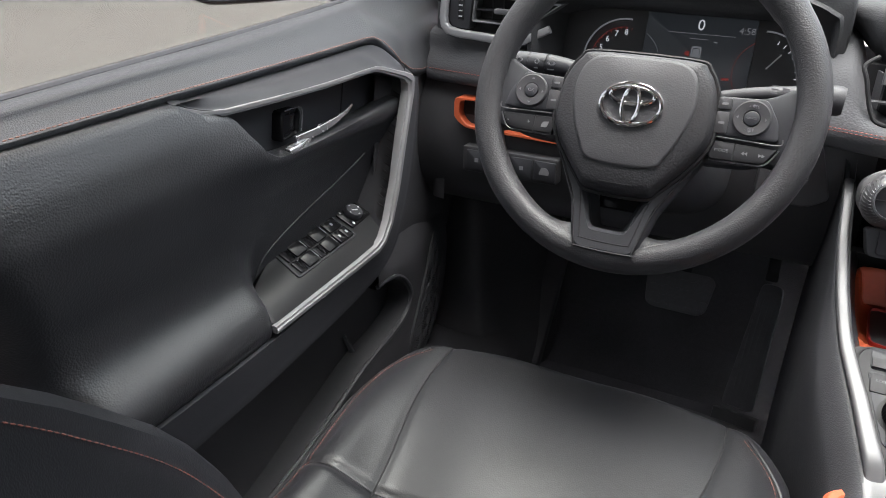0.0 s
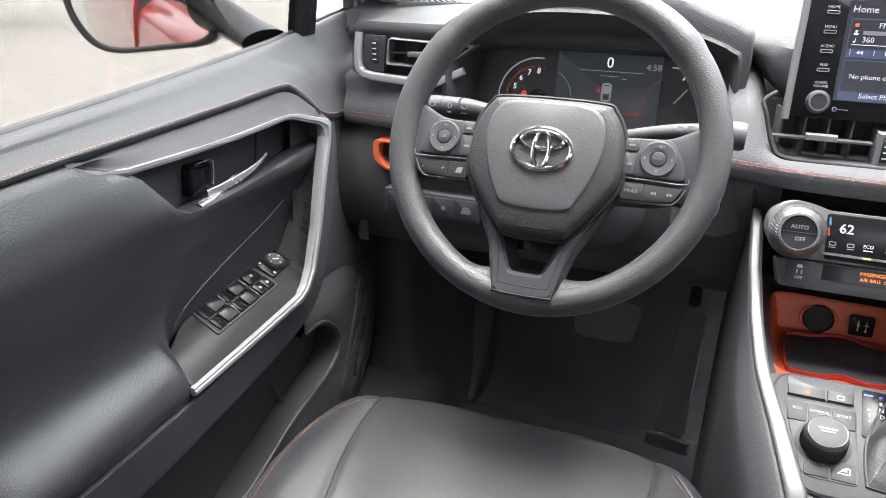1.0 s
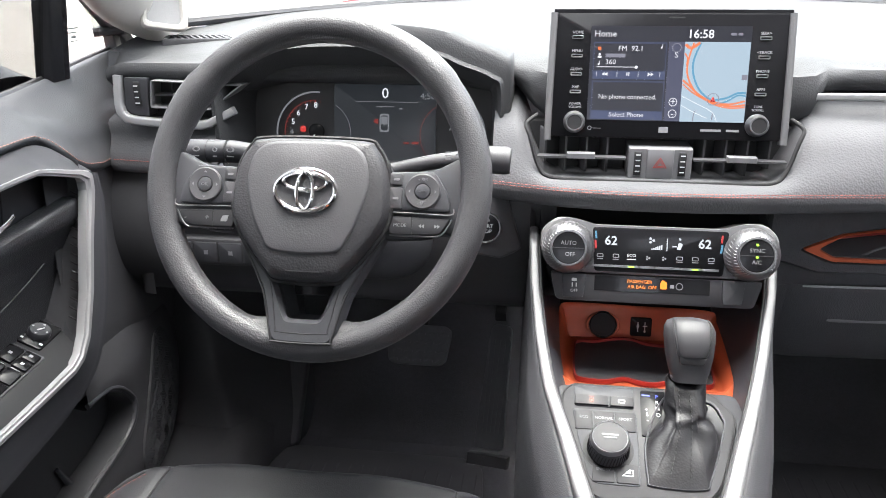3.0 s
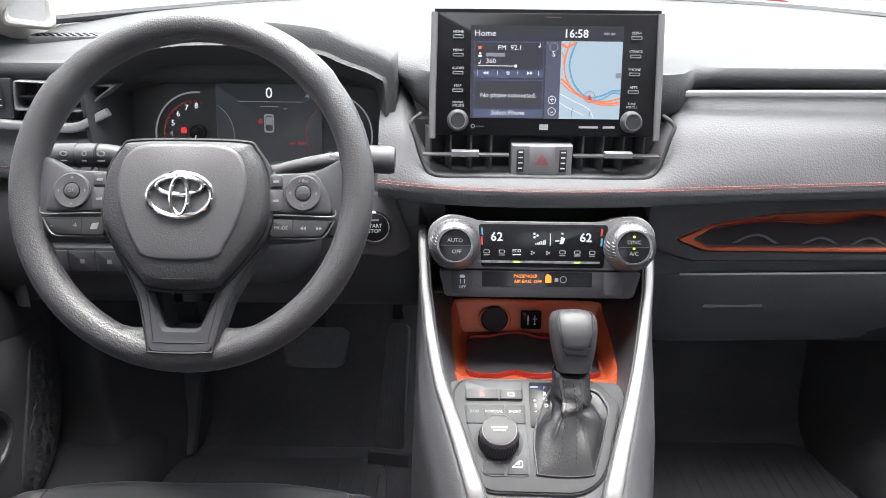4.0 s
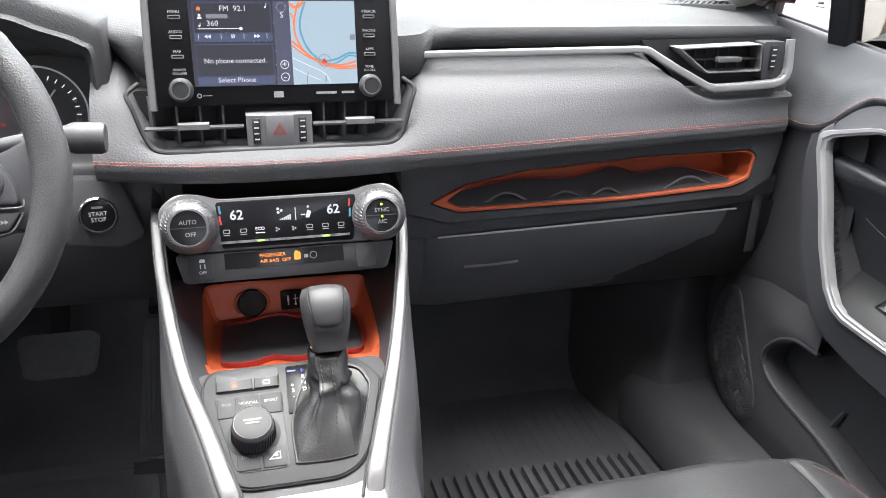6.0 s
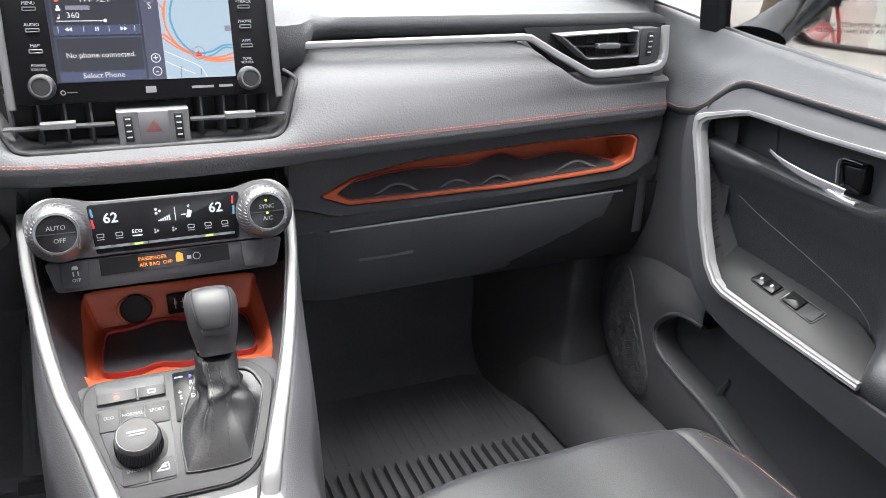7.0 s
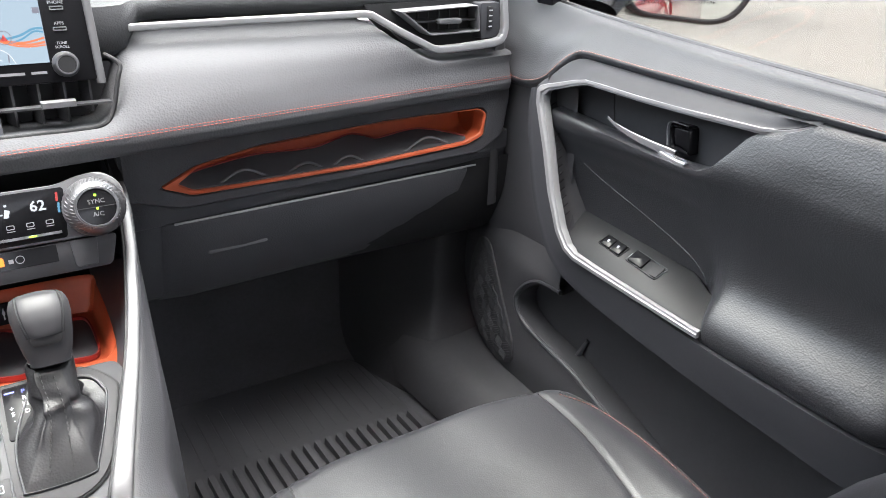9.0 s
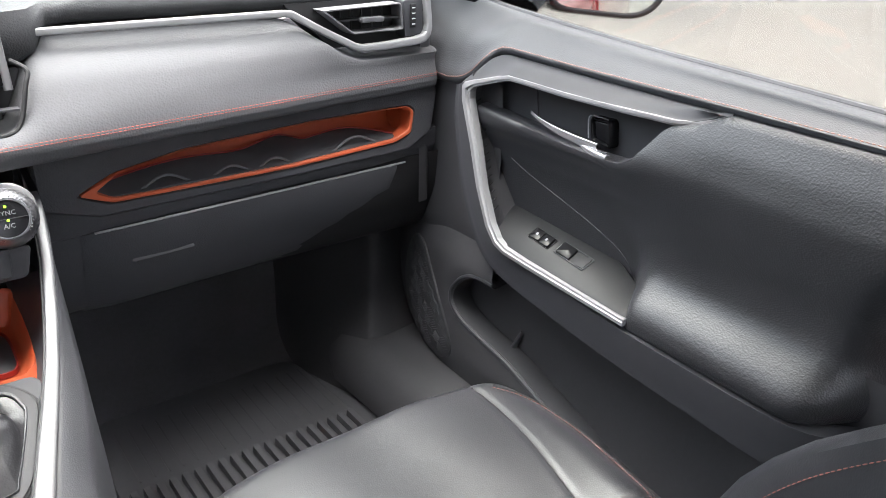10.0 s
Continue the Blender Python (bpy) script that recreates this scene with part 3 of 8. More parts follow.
def front_door(s):
    """One front door, drawn for the right and mirrored for the left (s = -1)."""
    driver = s < 0
    door = thing("front_door", "closed driver door in black leather with silver armrest trim" if driver else "closed passenger door in black leather with silver armrest trim", "car door", (s * 0.8, 0.5, 0.06), group="front doors")

    def dpart(name, b, mat, parent=door, label="", smooth=40):
        if s < 0:
            bmesh.ops.scale(b, vec=(-1, 1, 1), verts=b.verts[:])
        return part(name, b, mat, parent, label, smooth)

    # the padded sill under the window
    b = bmesh.new()
    rows = []
    for y in (0.05, 0.2, 0.35, 0.5, 0.65, 0.78, 0.84, 0.875, 0.89, 0.91, 0.93, 0.96, 1.0, 1.08, 1.16, 1.25):
        zs, zt, xt = lerp(SILL, y), lerp(SEAM, y), lerp(SEAMX, y)
        d = zs - zt
        out = 0.012 * ease(0.9, 1.16, y)
        rows.append([(0.842 + out, y, zs - 0.03), (0.836 + out, y, zs - 0.002), (0.826 + out, y, zs), (0.812 + out, y, zs - 0.10 * d), (xt + 0.018 + out * 0.6, y, zs - 0.42 * d), (xt + 0.005 + out * 0.3, y, zs - 0.8 * d), (xt, y, zt), (xt + 0.010, y, zt - 0.010)])
    surface(b, rows, 5, 4)
    dpart("sill_pad", b, VINYL)
    line = [(lerp(SEAMX, y) - 0.0012, y, lerp(SEAM, y) + 0.0045) for y in np.concatenate((np.linspace(0.06, 0.86, 60), np.linspace(0.865, 0.93, 30), np.linspace(0.94, 1.06, 10)))]
    dpart("stitching", stitches(line, 0.0042, 0.0016, 0.0008, (1, 0, 0)), THREAD_PALE, label="faded orange stitching")
    b = bmesh.new()
    tube(b, catmull([(0.838 + 0.012 * ease(0.9, 1.16, y), y, lerp(SILL, y) + 0.001) for y in np.linspace(0.05, 1.20, 14)], 3), 0.0045, 8)
    dpart("window_seal", b, RUBBER, label="black rubber window seal")

    # silver trim: rear tip, along the top, round the front corner, down and back to the armrest
    bends = [(0.797, 0.505, 0.673), (0.790, 0.520, 0.664), (0.783, 0.538, 0.6575), (0.775, 0.562, 0.6555), (0.762, 0.635, 0.6575), (0.752, 0.722, 0.660), (0.745, 0.805, 0.6645), (0.743, 0.822, 0.6650), (0.741, 0.838, 0.6615), (0.738, 0.893, 0.6450), (0.737, 0.905, 0.637), (0.737, 0.905, 0.620), (0.733, 0.878, 0.558), (0.730, 0.856, 0.497), (0.725, 0.826, 0.445), (0.7225, 0.805, 0.425), (0.721, 0.785, 0.418), (0.7205, 0.74, 0.4145), (0.722, 0.557, 0.402)]
    path = [Vector(p).lerp(Vector(q), k / 7) for p, q in zip(bends, bends[1:]) for k in range(7)] + [Vector(bends[-1])]
    total = len(path) - 1
    width = [lerp([(0, 0.15), (0.06, 0.38), (0.14, 0.5), (0.42, 0.5), (0.49, 0.62), (0.55, 1.15), (0.62, 1.10), (0.80, 0.95), (0.9, 0.80), (1, 0.65)], k / total) for k in range(total + 1)]
    b = bmesh.new()
    sweep(b, path, [(-0.008, -0.007), (0.008, -0.007), (0.0078, 0.003), (0.0062, 0.0056), (-0.0010, 0.0062), (-0.0030, 0.0040), (-0.0072, 0.0036), (-0.008, 0.001)], (-1, 0, 0), scale=width)
    dpart("silver_trim", b, TRIM, label="satin silver trim strip")

    def trim(y):
        """Place of the upper silver run at a station."""
        top = [p for p in bends[:10]]
        return lerp([(p[1], p[0]) for p in top], y), lerp([(p[1], p[2]) for p in top], y)

    # sloping cap between the stitching and the silver trim
    b = bmesh.new()
    rows = []
    for y in (0.500, 0.512, 0.53, 0.56, 0.64, 0.72, 0.79, 0.825, 0.85, 0.875, 0.895, 0.912, 0.918):
        sx, sz = trim(min(max(y, 0.507), 0.893))
        sz -= 0.25 * max(y - 0.893, 0)
        zt, xt = lerp(SEAM, y) - 0.006, lerp(SEAMX, y)
        zt = max(zt, sz + 0.003)
        rows.append([(xt + 0.016, y, zt - 0.004), (xt + 0.002, y, zt - 0.001), (xt - 0.003, y, zt - 0.002), ((xt + sx) / 2, y, (zt + sz) / 2 + 0.0045), (sx + 0.001, y, sz + 0.0055), (sx - 0.0015, y, sz + 0.003), (sx + 0.004, y, sz - 0.003), (0.797, y, sz - 0.006)])
    surface(b, rows, 4, 3)
    dpart("armrest_cap", b, SATIN)

    # the leather panel, which hollows into the pull and swells out into the armrest
    def skin_x(y, z):
        z0 = z - 0.03 * (y - 0.56) if y < 0.56 else z
        arm = lerp([(0.383, 0.734), (0.390, 0.7265), (0.400, 0.7245), (0.411, 0.7255), (0.421, 0.7295), (0.430, 0.7365), (0.4385, 0.7465), (0.447, 0.7575), (0.458, 0.7665), (0.475, 0.7715), (0.50, 0.772), (0.53, 0.766), (0.57, 0.760), (0.60, 0.759), (0.64, 0.768), (0.68, 0.785)], z0)
        well = lerp([(0.43, 0.787), (0.46, 0.785), (0.50, 0.780), (0.54, 0.773), (0.57, 0.760), (0.588, 0.7485), (0.600, 0.746), (0.612, 0.747), (0.64, 0.766), (0.68, 0.785)], z)
        f = ease(0.553, 0.600, y) if z < 0.47 else ease(0.553 - 0.6 * (z - 0.47), 0.60 + 0.9 * (z - 0.47), y)
        stop = 0.335 - 0.25 * max(z - 0.37, 0)
        end = 0.11 * (1 - ease(stop - 0.07, stop + 0.012, y)) ** 1.5 * (1 - ease(0.52, 0.63, z))
        return arm + (well - arm) * f + end

    def skin_top(y):
        return lerp([(0.05, 0.668), (0.35, 0.672), (0.50, 0.675), (0.512, 0.668), (0.53, 0.660), (0.56, 0.6545), (0.574, 0.645), (0.590, 0.622), (0.606, 0.601), (0.624, 0.592), (0.65, 0.5915), (0.72, 0.5955), (0.84, 0.606), (0.895, 0.611)], y)

    def skin_low(y):
        return lerp([(0.05, 0.374), (0.34, 0.382), (0.556, 0.389), (0.575, 0.405), (0.600, 0.430), (0.62, 0.438), (0.86, 0.458), (0.895, 0.460)], y)

    b = bmesh.new()
    rows = []
    for y in sorted(set(np.linspace(0.10, 0.50, 25).round(4)) | set(np.linspace(0.505, 0.65, 30).round(4)) | set(np.linspace(0.66, 0.895, 16).round(4))):
        zt, zl = skin_top(y), skin_low(y)
        lip = ease(0.57, 0.61, y)
        row = [(skin_x(y, zt) + 0.03, y, zt + 0.002 * lip), (skin_x(y, zt) + 0.006, y, zt + 0.0015 * lip), (skin_x(y, zt) + 0.0015, y, zt - 0.0005)]
        row += [(skin_x(y, zt + (zl - zt) * k / 34), y, zt + (zl - zt) * k / 34 - 0.002 * (1 - k / 34)) for k in range(1, 35)]
        row += [(skin_x(y, zl) + 0.008, y, zl - 0.004), (skin_x(y, zl) + 0.03, y, zl - 0.005)]
        rows.append(row)
    loft(b, rows)
    bmesh.ops.smooth_vert(b, verts=b.verts[:], factor=0.5, use_axis_x=True, use_axis_y=False, use_axis_z=False)
    dpart("leather_panel", b, DOOR_HIDE, label="black grained leather panel swelling into the armrest", smooth=60)
    b = bmesh.new()
    seam = catmull([(0.840, 0.538), (0.80, 0.522), (0.74, 0.503), (0.68, 0.484), (0.635, 0.466), (0.612, 0.450), (0.604, 0.436)], 6)
    tube(b, [(skin_x(q[0], q[1]) - 0.0006, q[0], q[1]) for q in seam], 0.0011, 6, (1, 0, 0))
    dpart("pocket_seam", b, PLASTIC)

    # charcoal side of the armrest, from the front upright back along the bottom
    inner = [(0.742, 0.916, 0.642), (0.739, 0.907, 0.605), (0.735, 0.887, 0.557), (0.731, 0.862, 0.497), (0.727, 0.831, 0.445), (0.724, 0.804, 0.418), (0.7225, 0.76, 0.4085), (0.7225, 0.66, 0.4005), (0.7235, 0.557, 0.390), (0.7245, 0.45, 0.3835), (0.7265, 0.36, 0.380), (0.739, 0.31, 0.377), (0.775, 0.275, 0.375)]
    outer = [(0.737, 0.934, 0.636), (0.734, 0.933, 0.60), (0.733, 0.924, 0.55), (0.732, 0.906, 0.481), (0.731, 0.878, 0.423), (0.730, 0.843, 0.383), (0.729, 0.785, 0.361), (0.729, 0.68, 0.344), (0.7295, 0.55, 0.329), (0.731, 0.43, 0.319), (0.734, 0.36, 0.312), (0.747, 0.305, 0.308), (0.785, 0.268, 0.306)]
    b = bmesh.new()
    rows = []
    for p, q in zip(inner, outer):
        p, q = Vector(p), Vector(q)
        d = (q - p).normalized()
        rows.append([p + Vector((0.03, 0, 0)) - d * 0.002, p + Vector((0.002, 0, 0)), p + d * 0.003 - Vector((0.0015, 0, 0)), p.lerp(q, 0.5) - Vector((0.0015, 0, 0)), q - d * 0.006, q + Vector((0.004, 0, 0)), q + Vector((0.045, 0, 0)) - d * 0.006])
    surface(b, rows, 5, 3)
    dpart("armrest_side", b, SATIN, label="charcoal plastic side of the armrest")

    # well of the pull: back plate, front wall, release lever
    D = Matrix(((0, 0, -1, 0.772), (1, 0, 0, 0), (0, 1, 0, 0), (0, 0, 0, 1)))  # (y, z, inwards)
    b = bmesh.new()
    surface(b, [[(0.787 - 0.008 * ease(0.80, 0.88, y), y, zz) for zz in (0.58, 0.61, 0.64, 0.668)] for y in (0.54, 0.62, 0.72, 0.80, 0.84, 0.90)], 4, 4)
    dpart("handle_plate", b, SATIN)
    b = bmesh.new()
    tube(b, [(0.7862, 0.800, 0.600), (0.7862, 0.806, 0.63), (0.7850, 0.809, 0.665)], 0.0012, 6, (1, 0, 0))
    dpart("plate_joint", b, DARK)
    b = bmesh.new()
    rows = []
    for z in (0.445, 0.47, 0.50, 0.54, 0.58, 0.62, 0.645, 0.66):
        y0 = lerp([(0.445, 0.826), (0.497, 0.856), (0.558, 0.878), (0.62, 0.903), (0.66, 0.903)], z)
        x0 = lerp([(0.445, 0.725), (0.497, 0.730), (0.558, 0.733), (0.62, 0.737)], z)
        rows.append([(x0 + 0.003, y0 - 0.004, z), (x0 + 0.010, y0 + 0.001, z), (x0 + 0.030, y0 + 0.004, z), (0.785, y0 + 0.002, z), (0.80, y0 - 0.012, z)])
    surface(b, rows, 3, 3)
    dpart("well_front", b, PLASTIC)
    b = bmesh.new()
    for k in range(15):
        z = 0.462 + 0.0108 * k
        y0 = lerp([(0.445, 0.826), (0.497, 0.856), (0.558, 0.878), (0.62, 0.903)], z)
        x0 = lerp([(0.445, 0.725), (0.497, 0.730), (0.558, 0.733), (0.62, 0.737)], z)
        tube(b, [(x0 + 0.008, y0 - 0.003, z), (x0 + 0.022, y0, z + 0.005)], 0.0013, 5)
    dpart("grip_ribs", b, DARK)
    b = bmesh.new()
    lev = catmull([(0.760, 0.790, 0.6205), (0.757, 0.770, 0.615), (0.756, 0.740, 0.609), (0.758, 0.705, 0.604), (0.763, 0.668, 0.600)], 6)
    sweep(b, lev, rounded([(-0.010, -0.0035), (0.010, -0.0045), (0.010, 0.0045), (-0.010, 0.0035)], 0.003, 3), (-1, 0, 0), scale=[0.2 + 0.34 * ease(0, 0.8, k / 24) for k in range(len(lev))])
    lever = dpart("release_lever", b, LEVER, label="satin silver release lever")
    b = bmesh.new()
    bar = catmull([(0.774, 0.742, 0.6035), (0.764, 0.70, 0.597), (0.757, 0.668, 0.5935), (0.757, 0.645, 0.5915)], 5)
    sweep(b, bar, rounded([(-0.006, -0.006), (0.006, -0.006), (0.005, 0.005), (-0.005, 0.005)], 0.003, 3), (-1, 0, 0), scale=[lerp([(0, 0.4), (0.5, 0.9), (0.92, 1.05), (1, 0.8)], k / (len(bar) - 1)) for k in range(len(bar))])
    dpart("lever_foot", b, LEVER, lever)
    b = bmesh.new()
    frame_ring(b, rounded([(0.652, 0.599), (0.688, 0.602), (0.693, 0.635), (0.657, 0.636)], 0.006), rounded([(0.657, 0.604), (0.683, 0.607), (0.688, 0.630), (0.662, 0.631)], 0.004), -0.020, 0.001, D, 0.003)
    dpart("lock_surround", b, PIANO)
    b = bmesh.new()
    prism(b, rounded([(0.655, 0.604), (0.682, 0.607), (0.687, 0.630), (0.661, 0.631)], 0.004), -0.018, -0.002, D, 0.003)
    dpart("lock_tab", b, PIANO)
    b = bmesh.new()
    tube(b, catmull([(0.7702, y, z) for y, z in ((0.690, 0.606), (0.693, 0.634), (0.676, 0.6375), (0.660, 0.637))], 4), 0.0009, 6, (1, 0, 0))
    dpart("lock_edge", b, LEVER)

    # switch panel, sloping up towards the door
    SP = Matrix(((0.8845, -0.0087, -0.4664, 0.7215), (-0.0292, 0.9972, -0.0698, 0.788), (0.4657, 0.0744, 0.8818, 0.4235), (0, 0, 0, 1)))  # (outwards, forwards, up)
    b = bmesh.new()
    prism(b, rounded([(0.0, -0.232), (0.050, -0.215), (0.072, -0.165), (0.080, -0.06), (0.080, 0.076), (0.040, 0.080), (0.016, 0.050), (0.002, 0.010)], 0.010), -0.03, 0.0, SP, 0.003)
    floor = dpart("switch_panel", b, SWITCH_BASE, label="charcoal window switch panel")

    def switch(x0, x1, y0, y1, mat=PIANO, up=0.003, rock=0.0, base=-0.003):
        q = bmesh.new()
        cx, cy = (x0 + x1) / 2, (y0 + y1) / 2
        box(q, -(x1 - x0) / 2, (x1 - x0) / 2, -(y1 - y0) / 2, (y1 - y0) / 2, base, up, SP @ Matrix.Translation((cx, cy, 0)) @ pose(0, 0, 0, rock, 0, 0), 0.0010, 0.0022)
        return dpart("switch", q, mat, floor)

    def mark(name, x, y, w, h, z, mat=WHITE):
        q = bmesh.new()
        box(q, x - w / 2, x + w / 2, y - h / 2, y + h / 2, z, z + 0.0004, SP)
        return dpart(name, q, mat, floor)

    if driver:
        b = bmesh.new()
        frame_ring(b, rounded([(0.029, -0.146), (0.076, -0.142), (0.078, -0.012), (0.030, -0.010)], 0.005), rounded([(0.0315, -0.143), (0.0735, -0.139), (0.0755, -0.015), (0.0325, -0.013)], 0.004), -0.001, 0.0022, SP, 0.0008)
        dpart("switch_bezel", b, SATIN, floor)
        b = bmesh.new()
        prism(b, rounded([(0.031, -0.143), (0.074, -0.139), (0.076, -0.014), (0.032, -0.012)], 0.004), -0.001, 0.0008, SP)
        dpart("switch_well", b, DARK, floor)
        switch(0.0545, 0.0745, -0.044, -0.0165, up=0.0042)
        switch(0.0335, 0.0525, -0.029, -0.0145, up=0.0042)
        switch(0.0335, 0.0525, -0.046, -0.0305, up=0.0042)
        for x, y in ((0.0645, -0.030), (0.043, -0.0215), (0.043, -0.038)):
            mark("lock_mark", x, y, 0.0045, 0.0038, 0.0044, LABEL)
        for x0, x1 in ((0.0545, 0.0740), (0.0330, 0.0525)):
            for y0 in (-0.092, -0.137):
                switch(x0, x1, y0 + 0.018, y0 + 0.040, up=0.0046, rock=7)
                switch(x0, x1, y0, y0 + 0.017, up=0.0022, rock=-9)
                mark("window_mark", (x0 + x1) / 2, y0 + 0.0405, 0.012, 0.0010, 0.0052, LABEL)
        b = bmesh.new()
        prism(b, rounded([(0.042, -0.004), (0.077, -0.006), (0.079, 0.042), (0.044, 0.046)], 0.004), -0.001, 0.0030, SP, 0.0012)
        dpart("mirror_switch_plate", b, PIANO, floor)
        b = bmesh.new()
        lathe(b, [(0.0140, 0), (0.0138, 0.005), (0.0118, 0.0078), (0.0070, 0.0072), (0.004, 0.0066)], SP @ Matrix.Translation((0.0605, 0.020, 0.003)), 28)
        dpart("mirror_knob", b, SATIN, floor)
        for a in range(4):
            b = bmesh.new()
            q = SP @ Matrix.Translation((0.0605, 0.020, 0.0102)) @ pose(0, 0, 0, 0, 0, 90 * a)
            prism(b, [(-0.0016, 0.0088), (0.0016, 0.0088), (0, 0.0112)], 0, 0.0008, q)
            dpart("arrow_mark", b, WHITE, floor)
        b = bmesh.new()
        box(b, -0.0008, 0.0008, -0.004, 0.006, 0.0100, 0.0108, SP @ Matrix.Translation((0.0605, 0.020, 0)) @ pose(0, 0, 0, 0, 0, 30))
        dpart("knob_mark", b, WHITE, floor)
        mark("mirror_mark", 0.047, 0.004, 0.004, 0.003, 0.0031)
        mark("mirror_mark", 0.072, 0.002, 0.004, 0.003, 0.0031)
    else:
        b = bmesh.new()
        frame_ring(b, rounded([(0.031, -0.060), (0.0535, -0.062), (0.0570, -0.016), (0.0345, -0.014)], 0.003), rounded([(0.0325, -0.0585), (0.0520, -0.0605), (0.0555, -0.0175), (0.0360, -0.0155)], 0.002), -0.001, 0.0016, SP, 0.0006)
        dpart("lock_bezel", b, DARK, floor)
        for y0 in (-0.0580, -0.0375):
            switch(0.0335 + 0.06 * (y0 + 0.058), 0.0525 + 0.06 * (y0 + 0.058), y0, y0 + 0.0195, up=0.0036)
            mark("lock_mark", 0.0435 + 0.06 * (y0 + 0.058), y0 + 0.010, 0.0045, 0.0035, 0.0037, LABEL)
        b = bmesh.new()
        frame_ring(b, rounded([(0.029, -0.130), (0.0545, -0.133), (0.0575, -0.073), (0.033, -0.070)], 0.004), rounded([(0.031, -0.128), (0.0525, -0.1305), (0.0555, -0.0755), (0.035, -0.0725)], 0.003), -0.001, 0.0018, SP, 0.0006)
        dpart("switch_bezel", b, SATIN, floor)
        switch(0.0335, 0.0545, -0.100, -0.075, up=0.0046, rock=7)
        switch(0.0320, 0.0530, -0.129, -0.101, GREY, 0.0016, -6)
        mark("window_mark", 0.044, -0.0735, 0.012, 0.0012, 0.0026, LABEL)

    # lower door: dark back, front panel, bottle pocket with its speaker
    b = bmesh.new()
    surface(b, [[(0.79, y, 0.44), (0.800, y, 0.38), (0.805, y, 0.30), (0.803, y, 0.20), (0.79, y, 0.10), (0.77, y, 0.055)] for y in (0.06, 0.3, 0.55, 0.8, 1.0, 1.10)], 4, 4)
    dpart("lower_panel", b, PLASTIC, label="black plastic lower door panel")
    b = bmesh.new()
    surface(b, [[(0.766 + 0.02 * ease(1.02, 1.18, y) + dx, y, z) for z, dx in ((0.645, 0.0), (0.60, 0.002), (0.52, 0.004), (0.44, 0.004), (0.38, 0.004), (0.30, 0.016))] for y in (0.86, 0.93, 0.99, 1.05, 1.11, 1.20)], 4, 4)
    dpart("front_panel", b, PLASTIC)

    def pocket_x(y, z):
        return 0.754 + 0.034 * ease(0.97, 1.17, y) + 0.012 * ease(0.16, 0.07, z) + 0.024 * ease(0.325, 0.405, z)

    rim = [(0.845, 0.322), (0.88, 0.3215), (0.905, 0.316), (0.932, 0.298), (0.953, 0.270), (0.951, 0.245), (0.928, 0.226), (0.885, 0.213), (0.80, 0.196), (0.70, 0.162), (0.55, 0.118), (0.36, 0.100)]
    out = [(0.862, 0.402), (0.93, 0.410), (1.02, 0.412), (1.10, 0.385), (1.150, 0.31), (1.155, 0.22), (1.12, 0.145), (1.04, 0.095), (0.90, 0.073), (0.75, 0.067), (0.55, 0.065), (0.36, 0.065)]
    rl, ol = catmull(rim, 5), catmull(out, 5)
    b = bmesh.new()
    rows = []
    for p, q in zip(rl, ol):
        d = (q - p) / np.linalg.norm(q - p)
        ins = p - d * 0.006
        row = [(0.800, *(p - d * 0.002)), (pocket_x(*ins) + 0.012, *ins), (pocket_x(*ins) + 0.003, *ins), (pocket_x(*p), *p)]
        row += [(pocket_x(*(p + (q - p) * f)), *(p + (q - p) * f)) for f in (0.15, 0.3, 0.45, 0.6, 0.75, 0.9, 1.0)]
        row.append((pocket_x(*q) + 0.03, *(q + d * 0.004)))
        rows.append(row)
    loft(b, rows)
    dpart("bottle_pocket", b, PLASTIC, label="moulded black bottle pocket")
    b = bmesh.new()
    tube(b, [(pocket_x(*p) + 0.0015, *p) for p in rl], 0.0042, 8, (1, 0, 0))
    dpart("pocket_lip", b, SATIN)
    b = bmesh.new()
    sweep(b, catmull([(0.800, 0.815, 0.235), (0.792, 0.825, 0.205), (0.780, 0.836, 0.165), (0.770, 0.842, 0.12)], 5), rounded([(-0.010, -0.006), (0.010, -0.006), (0.004, 0.008), (-0.004, 0.008)], 0.003), (-1, 0, 0), scale=[0.35 + 0.04 * k for k in range(16)])
    dpart("pocket_rib", b, VINYL)
    # speaker grille with its pattern of short ribs
    edge = [(1.050, 0.330), (1.012, 0.285), (0.975, 0.225), (0.950, 0.172), (0.955, 0.130), (1.01, 0.108), (1.08, 0.122), (1.128, 0.180), (1.130, 0.255), (1.098, 0.318)]
    b = bmesh.new()
    el = catmull(edge, 4, True)
    c0 = np.mean(np.array(el), 0)
    loft(b, [[(pocket_x(*q) + dx, *q) for q in (c0 + (p - c0) * f for p in el)] for f, dx in ((1.0, 0.004), (0.995, -0.002), (0.975, -0.0035), (0.7, -0.003), (0.4, -0.003), (0.1, -0.003))], closed=True)
    grille = dpart("speaker_grille", b, PLASTIC, label="black ribbed speaker grille")
    poly = [(float(p[0]), float(p[1])) for p in el]

    def inside(y, z):
        hit = False
        for (y0, z0), (y1, z1) in zip(poly, poly[1:] + poly[:1]):
            if (z0 > z) != (z1 > z) and y < (y1 - y0) * (z - z0) / (z1 - z0) + y0:
                hit = not hit
        return hit

    b = bmesh.new()
